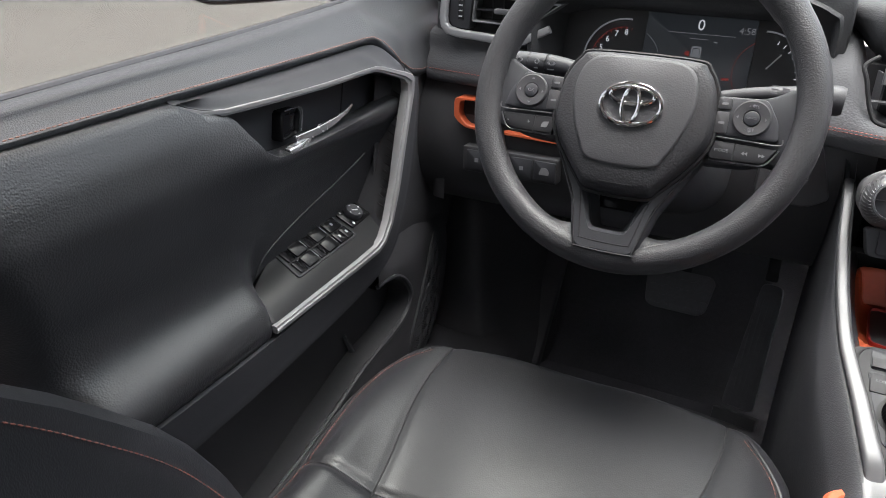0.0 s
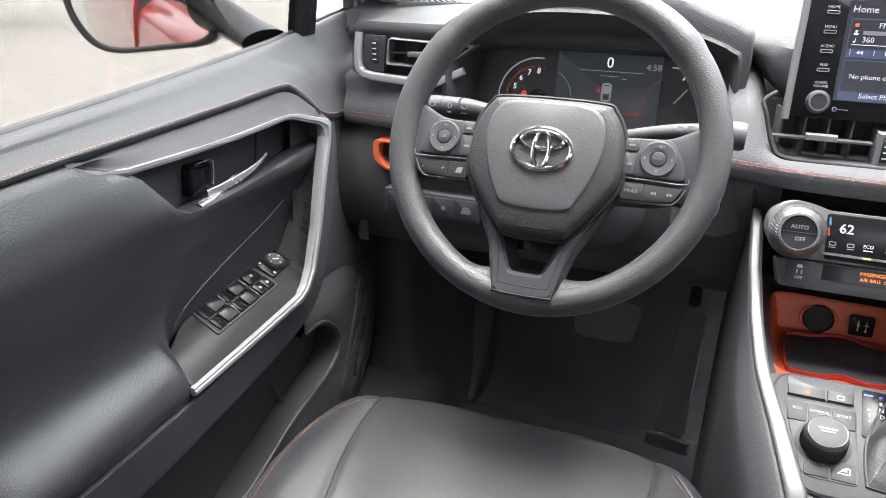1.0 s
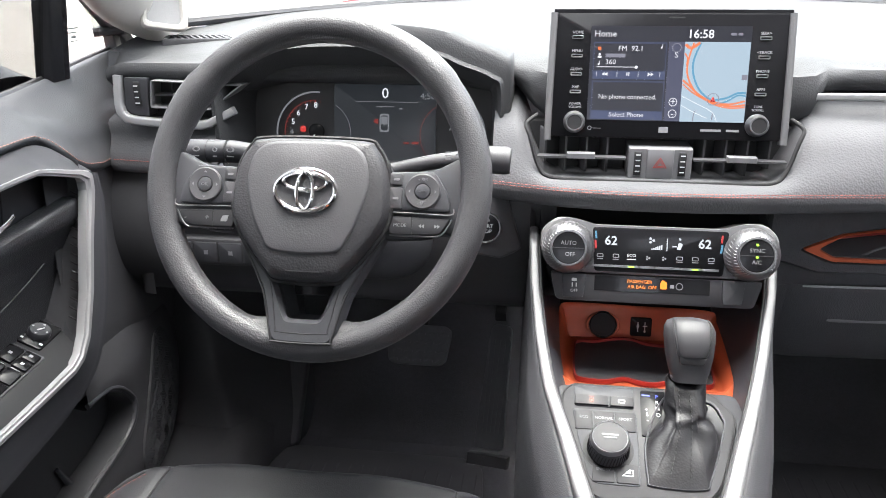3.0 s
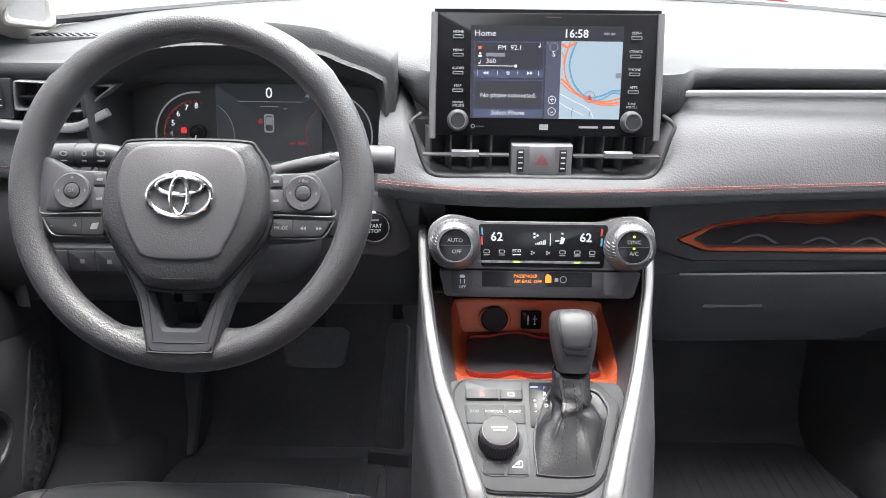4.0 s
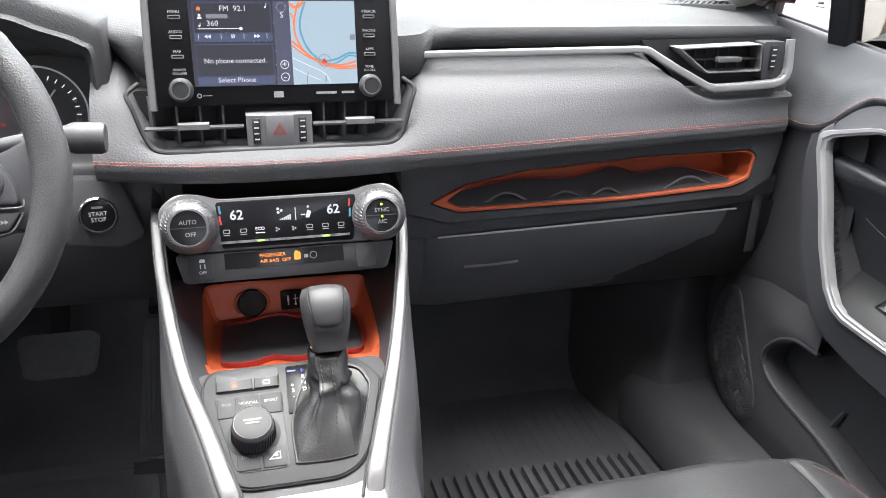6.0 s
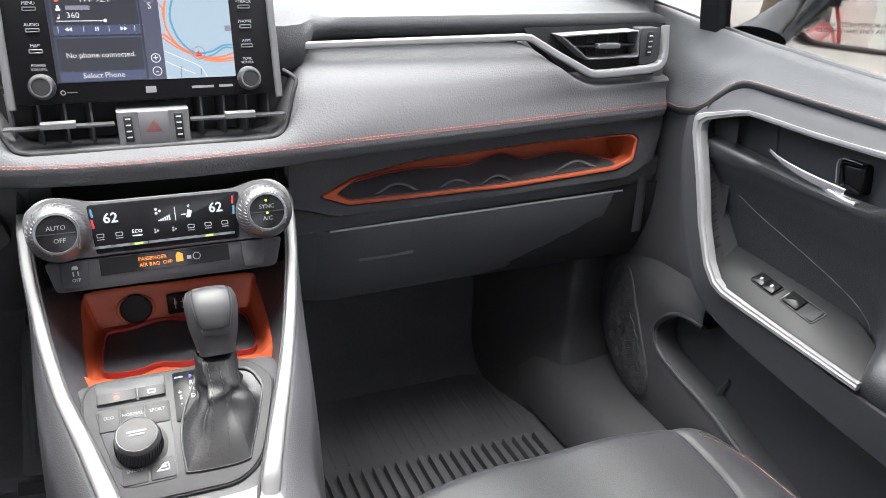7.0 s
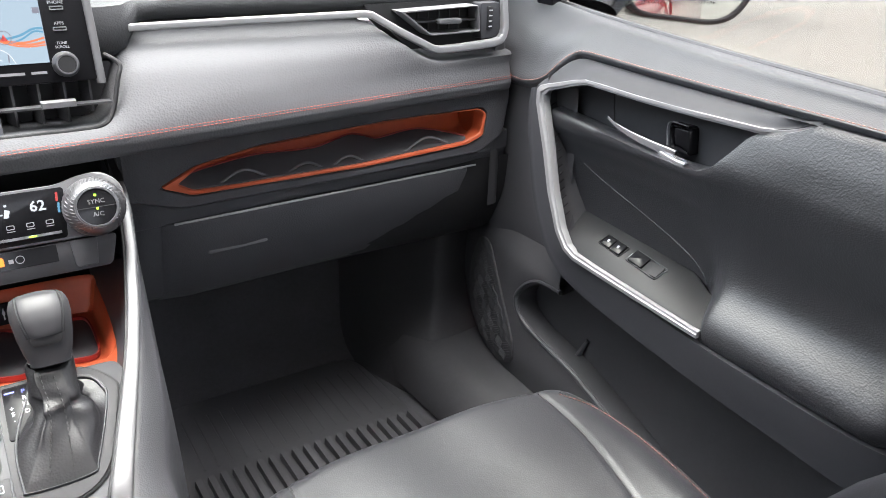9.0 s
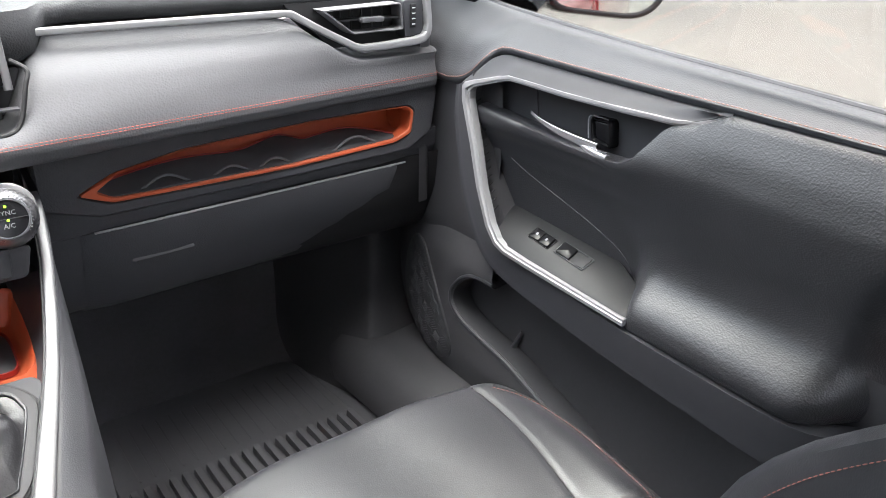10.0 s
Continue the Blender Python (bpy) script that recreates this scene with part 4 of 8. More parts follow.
    for row in range(11):
        for col in range(9):
            cy, cz = 0.945 + 0.0225 * col + (0.011 if row % 2 else 0), 0.115 + 0.0205 * row
            turn = (28, -32, 88)[(row + col * 2) % 3]
            u = Vector((math.cos(math.radians(turn)), math.sin(math.radians(turn))))
            v = Vector((-u.y, u.x))
            for k in range(5):
                o = v * (0.0042 * (k - 2))
                ends = [(cy + o.x + u.x * e, cz + o.y + u.y * e) for e in (-0.0095, 0.0095)]
                if all(inside(*q) for q in ends):
                    tube(b, [(pocket_x(*q) - 0.0028, *q) for q in ends], 0.0009, 4, (1, 0, 0))
    dpart("grille_ribs", b, PLASTIC, grille)
    b = bmesh.new()
    tube(b, catmull([(pocket_x(1.0, 0.24) - 0.005, 1.018 - 0.0055 * k + 0.003 * math.sin(k * 2.2), 0.262 - 0.0075 * k) for k in range(8)], 3), 0.0017, 5, (1, 0, 0))
    dpart("speaker_badge", b, SATIN, grille)

    # glass, division bar, outer skin
    b = bmesh.new()
    surface(b, [[(0.845, y, lerp(SILL, y) - 0.03), (0.812, y, 0.92), (0.75, y, 1.10), (0.705, y, 1.235)] for y in (-0.12, 0.3, 0.65, 1.025)], 4, 4, 0.004)
    g = dpart("window_pane", b, GLASS)
    g.visible_shadow = False
    b = bmesh.new()
    loft(b, [[(0.846, 1.035, 0.735), (0.803, 1.04, 1.02)], [(0.858, 1.215, 0.76), (0.848, 1.19, 0.825)]])
    bmesh.ops.solidify(b, geom=b.faces[:], thickness=0.004)
    g = dpart("quarter_pane", b, GLASS)
    g.visible_shadow = False
    b = bmesh.new()
    for k, (w, h) in enumerate(((0.028, 0.002), (0.022, 0.002), (0.012, 0.004), (0.018, 0.0015))):
        box(b, -w / 2, w / 2, -h / 2, h / 2, 0, 0.0003, Matrix(((0, 0, -1, 0.8385), (1, 0, 0, 1.085), (0, 1, 0, 0.812 - 0.006 * k), (0, 0, 0, 1))))
    dpart("glass_marking", b, WHITE)
    b = bmesh.new()
    sweep(b, [(0.838, 1.018, 0.735), (0.826, 1.026, 0.86), (0.803, 1.040, 1.0), (0.79, 1.046, 1.06)], rounded([(-0.021, -0.014), (0.021, -0.014), (0.021, 0.014), (-0.021, 0.014)], 0.005), (1, 0, 0))
    dpart("division_bar", b, PIANO, label="gloss black division bar")
    b = bmesh.new()
    sweep(b, catmull([(0.848, 1.255, 0.765), (0.840, 1.19, 0.812), (0.826, 1.10, 0.872), (0.803, 0.98, 0.955), (0.768, 0.82, 1.065), (0.72, 0.66, 1.19), (0.712, 0.4, 1.245), (0.71, -0.1, 1.255)], 4), rounded([(-0.011, -0.012), (0.011, -0.012), (0.011, 0.012), (-0.011, 0.012)], 0.004), (1, 0, 0))
    dpart("window_frame", b, RUBBER, label="black window frame")
    b = bmesh.new()
    sweep(b, [(0.846, 1.200, 0.755), (0.845, 1.195, 0.79), (0.841, 1.18, 0.825)], rounded([(-0.009, -0.010), (0.009, -0.010), (0.009, 0.010), (-0.009, 0.010)], 0.003), (1, 0, 0))
    dpart("quarter_post", b, RUBBER)
    b = bmesh.new()
    surface(b, [[(0.86, y, lerp(SILL, y) - 0.012), (0.905, y, lerp(SILL, y) - 0.03), (0.945, y, 0.60), (0.96, y, 0.40), (0.945, y, 0.1), (0.92, y, -0.15)] for y in (-0.13, 0.3, 0.7, 1.0, 1.2)], 4, 4, 0.008)
    dpart("outer_skin", b, PAINT, label="glossy red outer door skin")

    # mirror on the door
    b = bmesh.new()
    fwd = Vector((-0.42, -0.91, -0.03) if driver else (-0.45, -0.89, -0.01)).normalized()
    side = Vector((0, 0, 1)).cross(fwd).normalized()
    upv = fwd.cross(side)
    c = Vector((1.062, 0.945, 0.812))
    M = Matrix(((side.x, upv.x, fwd.x, c.x), (side.y, upv.y, fwd.y, c.y), (side.z, upv.z, fwd.z, c.z), (0, 0, 0, 1)))
    outline = rounded([(-0.115, -0.085), (0.085, -0.105), (0.128, -0.04), (0.122, 0.085), (-0.10, 0.085)], [0.05, 0.05, 0.04, 0.05, 0.04], 6)
    rows = []
    for z, k in ((0.012, 0.97), (0.006, 1.0), (-0.02, 1.03), (-0.06, 0.98), (-0.10, 0.80), (-0.125, 0.45)):
        rows.append([M @ Vector((p[0] * k, p[1] * k, z)) for p in outline])
    loft(b, rows, closed=True, caps=True)
    mirror = dpart("side_mirror", b, PIANO, label="gloss black side mirror housing")
    b = bmesh.new()
    frame_ring(b, [p * 0.97 for p in outline], [p * 0.89 for p in outline], 0.008, 0.018, M, 0.003)
    dpart("mirror_rim", b, PLASTIC, mirror)
    b = bmesh.new()
    prism(b, [p * 0.90 for p in outline], 0.004, 0.0135, M)
    dpart("mirror_glass", b, MIRROR, mirror, "mirror glass", 0)
    if not driver:
        letters("OBJECTS IN MIRROR ARE\nCLOSER THAN THEY APPEAR", 0.0095, shift(M, -0.01, -0.058, 0.0137), FAINT, mirror, "mirror_warning")
    b = bmesh.new()
    sections = [(0.860, 0.955, 0.742, 0.060, 0.016), (0.90, 0.968, 0.752, 0.052, 0.020), (0.95, 0.982, 0.768, 0.042, 0.028), (1.0, 0.992, 0.785, 0.034, 0.036)]
    loft(b, [[(x, cy + ry * math.cos(a), cz + rz * math.sin(a)) for a in np.linspace(0, 2 * math.pi, 20, endpoint=False)] for x, cy, cz, ry, rz in catmull(sections, 4)], closed=True, caps=True)
    dpart("mirror_arm", b, PIANO, mirror)
    return door


for s in (1, -1):
    front_door(s)

# ---- front seats ----


def front_seat(cx, dy, dz, label):
    """A bucket seat: cushion with side bolsters, centre panel, quilted insert, backrest and stitched edges."""
    seat = thing("front_seat", label, "car seat", (cx, 0.4 + dy, 0.0), group="front seats")
    out = 1 if cx > 0 else -1

    def height(u, y):
        """Top of the cushion, u from -1 to 1 across."""
        a = abs(u)
        z = 0.295 + 0.055 * ease(0.10, 0.62, y) - 0.012 * math.cos(u * 1.6) * ease(0.75, 0.45, y)
        z += (0.002 + 0.050 * (1 - ease(0.25, 0.64, y))) * ease(0.50, 0.98, a)
        z -= 0.034 * max(a - 0.76, 0) ** 2 / 0.24**2
        seam = 0.60 + 0.10 * ease(0.45, 0.70, y)
        z -= 0.0018 * math.exp(-(((a - seam) * 0.245 / 0.0050) ** 2))
        z -= 0.0045 * math.exp(-(((y - 0.452 - 0.012 * math.cos(u * 3)) / 0.0055) ** 2)) * (1 if a < 0.99 else 0)
        z += 0.006 * math.sin(u * 9 + y * 7) * 0.25
        return z

    edge = lambda u: 0.742 - 0.030 * abs(u) ** 5 - 0.016 * u * u
    b = bmesh.new()
    rows = []
    for j in range(141):
        v = j / 140
        row = []
        for i in range(161):
            u = -1 + 2 * i / 160
            front = edge(u)
            if v < 0.86:
                y = 0.10 + (front - 0.03 - 0.10) * v / 0.86
                z = height(u, y)
            else:
                w = (v - 0.86) / 0.14
                y = front - 0.03 + 0.034 * math.sin(w * math.pi * 0.62)
                z = height(u, front - 0.03) - 0.012 * w - 0.13 * w**2.2
            half = 0.216 + 0.030 * ease(0.38, 0.60, y) - 0.022 * ease(0.62, 0.76, y) * abs(u) ** 3
            row.append((cx + u * half, y + dy, z + dz))
        rows.append(row)
    full = []
    for row in rows:
        (x0, y0, z0), (x1, y1, z1) = row[0], row[-1]
        full.append([(cx - 0.232, min(y0, 0.70 + dy), 0.13), (min(x0 - 0.004, cx - 0.236), min(y0, 0.70 + dy), 0.20), (min(x0 - 0.012, cx - 0.236 + 0.03 * ease(0.60, 0.74, y0 - dy)), y0, max(z0 - 0.045, 0.205))] + row + [(max(x1 + 0.012, cx + 0.236 - 0.03 * ease(0.60, 0.74, y1 - dy)), y1, max(z1 - 0.045, 0.205)), (max(x1 + 0.004, cx + 0.236), min(y1, 0.70 + dy), 0.20), (cx + 0.232, min(y1, 0.70 + dy), 0.13)])
    loft(b, full)
    cushion = part("cushion", b, LEATHER, seat, "black leather cushion with side bolsters", 70)

    def on(u, y, up=0.0):
        half = 0.216 + 0.030 * ease(0.38, 0.60, y) - 0.022 * ease(0.62, 0.76, y) * abs(u) ** 3
        return (cx + u * half, y + dy, height(u, y) + dz + up)

    for sgn in (-1, 1):
        part("edge_stitching", stitches([on(sgn * (0.93 - 0.17 * ease(0.60, 0.70, y) ** 2), y, 0.0008) for y in np.linspace(0.38, 0.685, 46)], 0.0042, 0.0018, 0.00055), THREAD_SEAT, cushion, "orange contrast stitching")
        b = bmesh.new()
        tube(b, [on(sgn * (0.96 - 0.17 * ease(0.60, 0.70, y) ** 2), y, -0.0005) for y in np.linspace(0.36, 0.688, 40)], 0.0022, 6)
        part("piping", b, LEATHER, cushion)
        b = bmesh.new()
        tube(b, [on(sgn * (0.60 + 0.10 * ease(0.45, 0.70, y)), y, 0.0002) for y in np.linspace(0.14, 0.702, 60)], 0.0011, 5)
        part("seam", b, DARK, cushion)
    b = bmesh.new()
    tube(b, [on(u, 0.452 + 0.012 * math.cos(u * 3), 0.0002) for u in np.linspace(-0.95, 0.95, 60)], 0.0011, 5)
    part("cross_seam", b, DARK, cushion)
    b = bmesh.new()
    for row in range(6):
        for col in range(-2, 3):
            cu, cy = col * 0.235 + (0.118 if row % 2 else 0), 0.412 - row * 0.058
            if abs(cu) > 0.58:
                continue
            pts = [on(cu + 0.10 * math.cos(math.radians(60 * k + 30)), cy + 0.027 * math.sin(math.radians(60 * k + 30)), 0.0006) for k in range(6)]
            tube(b, pts, 0.0026, 6, closed=True)
    part("quilting", b, SUEDE, cushion, "hexagonal quilted insert")
    # base frame and skirt
    b = bmesh.new()
    box(b, cx - 0.225, cx + 0.225, 0.12 + dy, 0.66 + dy, 0.0, 0.20, bevel=0.02, r=0.03)
    part("base", b, PLASTIC, seat)
    b = bmesh.new()
    box(b, cx - 0.246, cx - 0.222, 0.08 + dy, 0.62 + dy, 0.10, 0.24, bevel=0.01, r=0.01)
    part("side_cover", b, PLASTIC, seat)
    b = bmesh.new()
    box(b, cx + 0.222, cx + 0.246, 0.08 + dy, 0.62 + dy, 0.10, 0.24, bevel=0.01, r=0.01)
    part("side_cover", b, PLASTIC, seat)
    # backrest, well reclined
    fwd = 0.035 if cx > 0 else 0.0
    b = bmesh.new()
    rows = []
    for k in range(15):
        t = k / 14
        z, lean = 0.27 + 0.56 * t, 0.335 - 0.44 * t
        half = 0.215 + 0.035 * math.sin(math.pi * min(t * 1.4, 1)) - 0.045 * ease(0.55, 1, t)
        row = []
        for i in range(25):
            u = -1 + 2 * i / 24
            bol = 0.095 * ease(0.50, 0.80, abs(u)) * (1 - 0.8 * ease(0.55, 1, t)) * (0.4 + 0.6 * ease(0.0, 0.28, t)) + 0.022 * math.exp(-((t - 0.40) / 0.16) ** 2) * ease(0.4, 0.8, abs(u)) - 0.11 * max(abs(u) - 0.82, 0) ** 2 / 0.18**2
            row.append((cx + u * half, lean + bol + dy + fwd - 0.03 * ease(0.9, 1, t), z + dz))
        row += [(cx + u * half * 0.97, lean - 0.13 + dy + fwd, z + dz - 0.02) for u in (1, 0.5, 0, -0.5, -1)]
        rows.append(row)
    loft(b, rows, closed=True, caps=True)
    back = part("backrest", b, LEATHER, seat, "reclined black leather backrest")
    for sgn in (-1, 1):
        path = []
        for t in np.linspace(0.12, 0.85, 30):
            half = 0.215 + 0.035 * math.sin(math.pi * min(t * 1.4, 1)) - 0.045 * ease(0.55, 1, t)
            u = 0.70
            bol = 0.095 * ease(0.50, 0.80, u) * (1 - 0.8 * ease(0.55, 1, t)) * (0.4 + 0.6 * ease(0.0, 0.28, t))
            bol += 0.022 * math.exp(-((t - 0.40) / 0.16) ** 2) * ease(0.4, 0.8, u)
            path.append((cx + sgn * u * half, 0.335 - 0.44 * t + bol + dy + fwd + 0.001, 0.27 + 0.56 * t + dz))
        part("back_stitching", stitches(path, 0.0042, 0.0018, 0.0006, (1, 0, 0)), THREAD_SEAT, back)
    b = bmesh.new()
    rows = [[(cx + 0.115 * f * abs(math.cos(a)) ** 0.6 * math.copysign(1, math.cos(a)), dy - 0.25 + 0.05 * f * math.sin(a) - 0.25 * (z - 0.93), z + dz) for a in np.linspace(0, 2 * math.pi, 28, endpoint=False)] for z, f in ((0.86, 0.7), (0.875, 0.95), (0.93, 1.0), (0.99, 0.97), (1.015, 0.85), (1.025, 0.5))]
    loft(b, rows, closed=True, caps=True)
    part("headrest", b, LEATHER, seat)
    for sgn in (-1, 1):
        b = bmesh.new()
        tube(b, [(cx + sgn * 0.06, dy - 0.16, 0.78 + dz), (cx + sgn * 0.06, dy - 0.235, 0.88 + dz)], 0.007, 8, (1, 0, 0))
        part("headrest_post", b, CHROME, seat)
    return seat


front_seat(-0.388, 0.0, 0.0, "black leather driver seat with orange stitching")
front_seat(0.388, -0.045, -0.035, "black leather passenger seat with orange stitching")

# ---- dashboard ----
dash = thing("dashboard", "black soft-touch dashboard with orange stitching and silver trim", "dashboard", (0, 1.2, 0.4))


def deck_z(x, y):
    """Height of the dashboard top."""
    mid = 1 - ease(0.15, 0.24, abs(x - 0.01))
    outer = lerp([(0.98, 0.745), (1.02, 0.765), (1.06, 0.778), (1.15, 0.790), (1.35, 0.824), (1.5, 0.846)], y)
    inner = lerp([(0.98, 0.757), (1.02, 0.780), (1.06, 0.790), (1.15, 0.799), (1.35, 0.827), (1.5, 0.847)], y)
    return outer + (inner - outer) * mid - 0.012 * ease(0.6, 0.82, abs(x))


bm = bmesh.new()
rows = []
for x in np.linspace(-0.815, 0.815, 73):
    far = 1.475 - 0.24 * (abs(x) / 0.85) ** 2
    mid = 1 - ease(0.155, 0.195, abs(x - 0.015))
    near = 1.022 - 0.038 * mid - 0.020 * ease(0.56, 0.62, -x) + 0.12 * ease(0.742, 0.80, abs(x))
    lip = 0.752 + (0.715 - 0.752) * mid - 0.012 * ease(0.735, 0.757, abs(x))
    row = [(x, near + 0.05, lip - 0.012), (x, near + 0.012, lip - 0.004), (x, near + 0.002, lip + 0.004), (x, near, lip + 0.012 + 0.02 * mid), (x, near + 0.006, lip + 0.021 + 0.032 * mid)]
    for k in range(1, 15):
        y = near + 0.006 + (far - near - 0.006) * (k / 14) ** 1.4
        row.append((x, y, max(deck_z(x, y), lip + 0.02) - 0.022 * ease(0.728, 0.757, abs(x)) ** 2 * (1 - ease(1.04, 1.14, y))))
    row.append((x, far + 0.03, deck_z(x, far) - 0.02))
    rows.append(row)
loft(bm, rows)
part("top_deck", bm, DECK, dash, "grey-black grained dashboard top", 50)


NOSEY = [(-0.21, 0.940), (-0.17, 0.927), (-0.13, 0.915), (-0.08, 0.907), (-0.02, 0.904), (0.06, 0.906), (0.14, 0.914), (0.20, 0.922), (0.30, 0.935), (0.43, 0.953), (0.56, 0.973), (0.65, 0.984), (0.755, 0.999)]


def pad_row(x, kind):
    """A section of the padded face, from its upper edge over the stitched nose to the groove below it."""
    n = lerp(NOSEY, x if kind != "left" else -x)
    if kind == "low":
        return [(x, n + y, z) for y, z in ((0.085, 0.650), (0.055, 0.6495), (0.030, 0.649), (0.014, 0.647), (0.004, 0.6425), (0.0, 0.636), (0.002, 0.626), (0.010, 0.615), (0.045, 0.610))]
    if kind == "left":
        return [(x, y, z) for y, z in ((1.045, 0.702), (1.014, 0.694), (1.008, 0.685), (n + 0.011, 0.668), (n + 0.003, 0.651), (n, 0.637), (n, 0.628), (n + 0.007, 0.619), (n + 0.04, 0.615))]
    top = [(1.06, 0.744), (1.012, 0.726), (1.004 * 0.55 + n * 0.45, 0.704), (1.004 * 0.24 + n * 0.76 + 0.003, 0.682), (n + 0.007, 0.659)]
    if x > 0.49:
        band = lerp([(0.495, 0.738), (0.51, 0.733), (0.545, 0.711), (0.585, 0.689), (0.61, 0.683)], x)
        top = [(y, min(z, band - 0.004 * i)) for i, (y, z) in enumerate(top)]
    return [(x, y, z) for y, z in top + [(n, 0.636), (n + 0.0005, 0.628), (n + 0.008, 0.618), (n + 0.05, 0.615)]]


bm = bmesh.new()
rows = []
for x in (-0.205, -0.188, -0.175, -0.163, -0.153, -0.143, -0.132, -0.118, -0.10, -0.05, 0.0, 0.05, 0.10, 0.118, 0.132, 0.143, 0.153, 0.163, 0.175, 0.188, 0.21, 0.26, 0.34, 0.44, 0.495, 0.52, 0.545, 0.57, 0.595, 0.62, 0.67, 0.735, 0.752, 0.758):
    f = ease(0.130, 0.180, abs(x))
    a, c = pad_row(x, "low"), pad_row(x, "right")
    row = [tuple(np.array(p) + (np.array(q) - np.array(p)) * (f if k < 3 else f + (ease(0.09, 0.30, abs(x)) - f) * min((k - 2) / 3, 1))) for k, (p, q) in enumerate(zip(a, c))]
    if x > 0.75:
        row = [(px, py + (0.004 if x < 0.755 else 0.02), pz) for px, py, pz in row]
    rows.append(row)
surface(bm, rows, 3, 4)
part("padded_face", bm, FACE, dash, "grained padded dashboard face")
NOSE = [(r[5][0], r[5][1] - 0.0006, r[5][2] + 0.001) for r in rows]
nose = catmull(NOSE, 5)
for dz in (0.0015, 0.0050):
    part("stitching", stitches([(x, y + (0.0004 if dz < 0.004 else -0.0002), z + dz) for x, y, z in nose], 0.0042, 0.0008, 0.00045, (0, 1, 0)), THREAD, dash, "double orange-red stitching")
bm = bmesh.new()
surface(bm, [pad_row(x, "left") for x in (-0.757, -0.70, -0.65, -0.61, -0.585)], 3, 4)
part("driver_padded_face", bm, FACE, dash)
bm = bmesh.new()
surface(bm, [[(x, 1.10, 0.636), (x, 1.03, 0.633), (x, 0.995, 0.628), (x, 0.985, 0.615), (x, 0.992, 0.59)] for x in (-0.60, -0.45, -0.3, -0.19)], 4, 4)
part("column_ledge", bm, PLASTIC, dash)
left_nose = catmull([(x, lerp(NOSEY, -x) - 0.0006, 0.6385) for x in (-0.752, -0.70, -0.66, -0.590)], 6)
part("driver_stitching", stitches(left_nose, 0.0042, 0.0013, 0.0006, (0, 1, 0)), THREAD, dash)

# dark fascia below the stitching on the passenger side, with the shelf cut into it
SHELF = [(0.194, 0.552), (0.232, 0.5365), (0.48, 0.537), (0.662, 0.5465), (0.692, 0.558), (0.697, 0.594), (0.685, 0.602), (0.52, 0.600), (0.33, 0.589), (0.240, 0.573)]
bm = bmesh.new()
F1 = pose(0, 0.985, 0, 90, 0, 0)  # x, z as (x, y), facing the seats
outer = [(0.150, 0.540), (0.215, 0.519), (0.48, 0.522), (0.690, 0.530), (0.735, 0.556), (0.745, 0.620), (0.735, 0.650), (0.52, 0.646), (0.30, 0.636), (0.150, 0.628)]
frame_ring(bm, rounded(outer, 0.006), rounded(SHELF, 0.006), -0.018, 0.004, F1, 0.004)
part("shelf_fascia", bm, LOWBLACK, dash)
bm = bmesh.new()
inner = [(x + (0.0035 if x < 0.4 else -0.0055 if x > 0.6 else 0), z + (0.0055 if z < 0.57 else -0.0004)) for x, z in SHELF]
inner[0] = (0.214, 0.553)
frame_ring(bm, rounded(SHELF, 0.006), rounded(inner, 0.006), -0.020, 0.0065, F1, 0.0015)
part("shelf_rim", bm, ORANGE, dash, "bright orange rim of the storage shelf")
bm = bmesh.new()
surface(bm, [[(x, 0.99, z0), (x, 1.03, z0 - 0.001), (x, 1.050, z0 + 0.006), (x, 1.060, z0 + 0.03), (x, 1.056, z1 + 0.01)] for x, z0, z1 in ((0.18, 0.549, 0.575), (0.25, 0.543, 0.59), (0.4, 0.5435, 0.600), (0.55, 0.547, 0.606), (0.715, 0.554, 0.612))], 4, 4)
part("shelf_lining", bm, ORANGE, dash, "burnt orange lining of the storage shelf")
bm = bmesh.new()
surface(bm, [[(x, 0.985, z1), (x, 1.03, z1 + 0.003), (x, 1.11, z1 + 0.008)] for x, z1 in ((0.18, 0.575), (0.25, 0.588), (0.4, 0.603), (0.55, 0.611), (0.695, 0.614))], 4, 4, -0.004)
part("shelf_roof", bm, ORANGE, dash)
bm = bmesh.new()
prism(bm, [(0.985, 0.54), (1.08, 0.54), (1.08, 0.615), (0.985, 0.61)], 0.0, 0.008, Matrix(((0, 0, 1, 0.695), (1, 0, 0, 0), (0, 1, 0, 0), (0, 0, 0, 1))))
part("shelf_end", bm, ORANGE, dash)
bm = bmesh.new()
prism(bm, rounded([(0.135, 0.545), (0.215, 0.522), (0.700, 0.534), (0.75, 0.560), (0.75, 0.529), (0.68, 0.525), (0.16, 0.517)], 0.003), -0.05, -0.002, F1, 0.006)
part("ledge", bm, LOWBLACK, dash)
bm = bmesh.new()
surface(bm, [[(x, 0.990, z + 0.003), (x, 0.9875, z), (x, 0.989, z - 0.007), (x, 0.995, e + 0.007), (x, 1.004, e + 0.003), (x, 1.05, e)] for x, z, e in ((0.14, 0.524, 0.489), (0.23, 0.521, 0.4925), (0.45, 0.523, 0.4985), (0.70, 0.529, 0.505), (0.745, 0.534, 0.506))], 4, 4)
part("ledge_underside", bm, LOWBLACK, dash)
bm = bmesh.new()
surface(bm, [[(x, 1.002, 0.515), (x, 1.003, 0.49), (x, 1.016, 0.44), (x, 1.040, 0.395), (x, 1.08, 0.352), (x, 1.16, 0.33)] for x in (0.14, 0.3, 0.5, 0.68, 0.72, 0.775)], 3, 4)
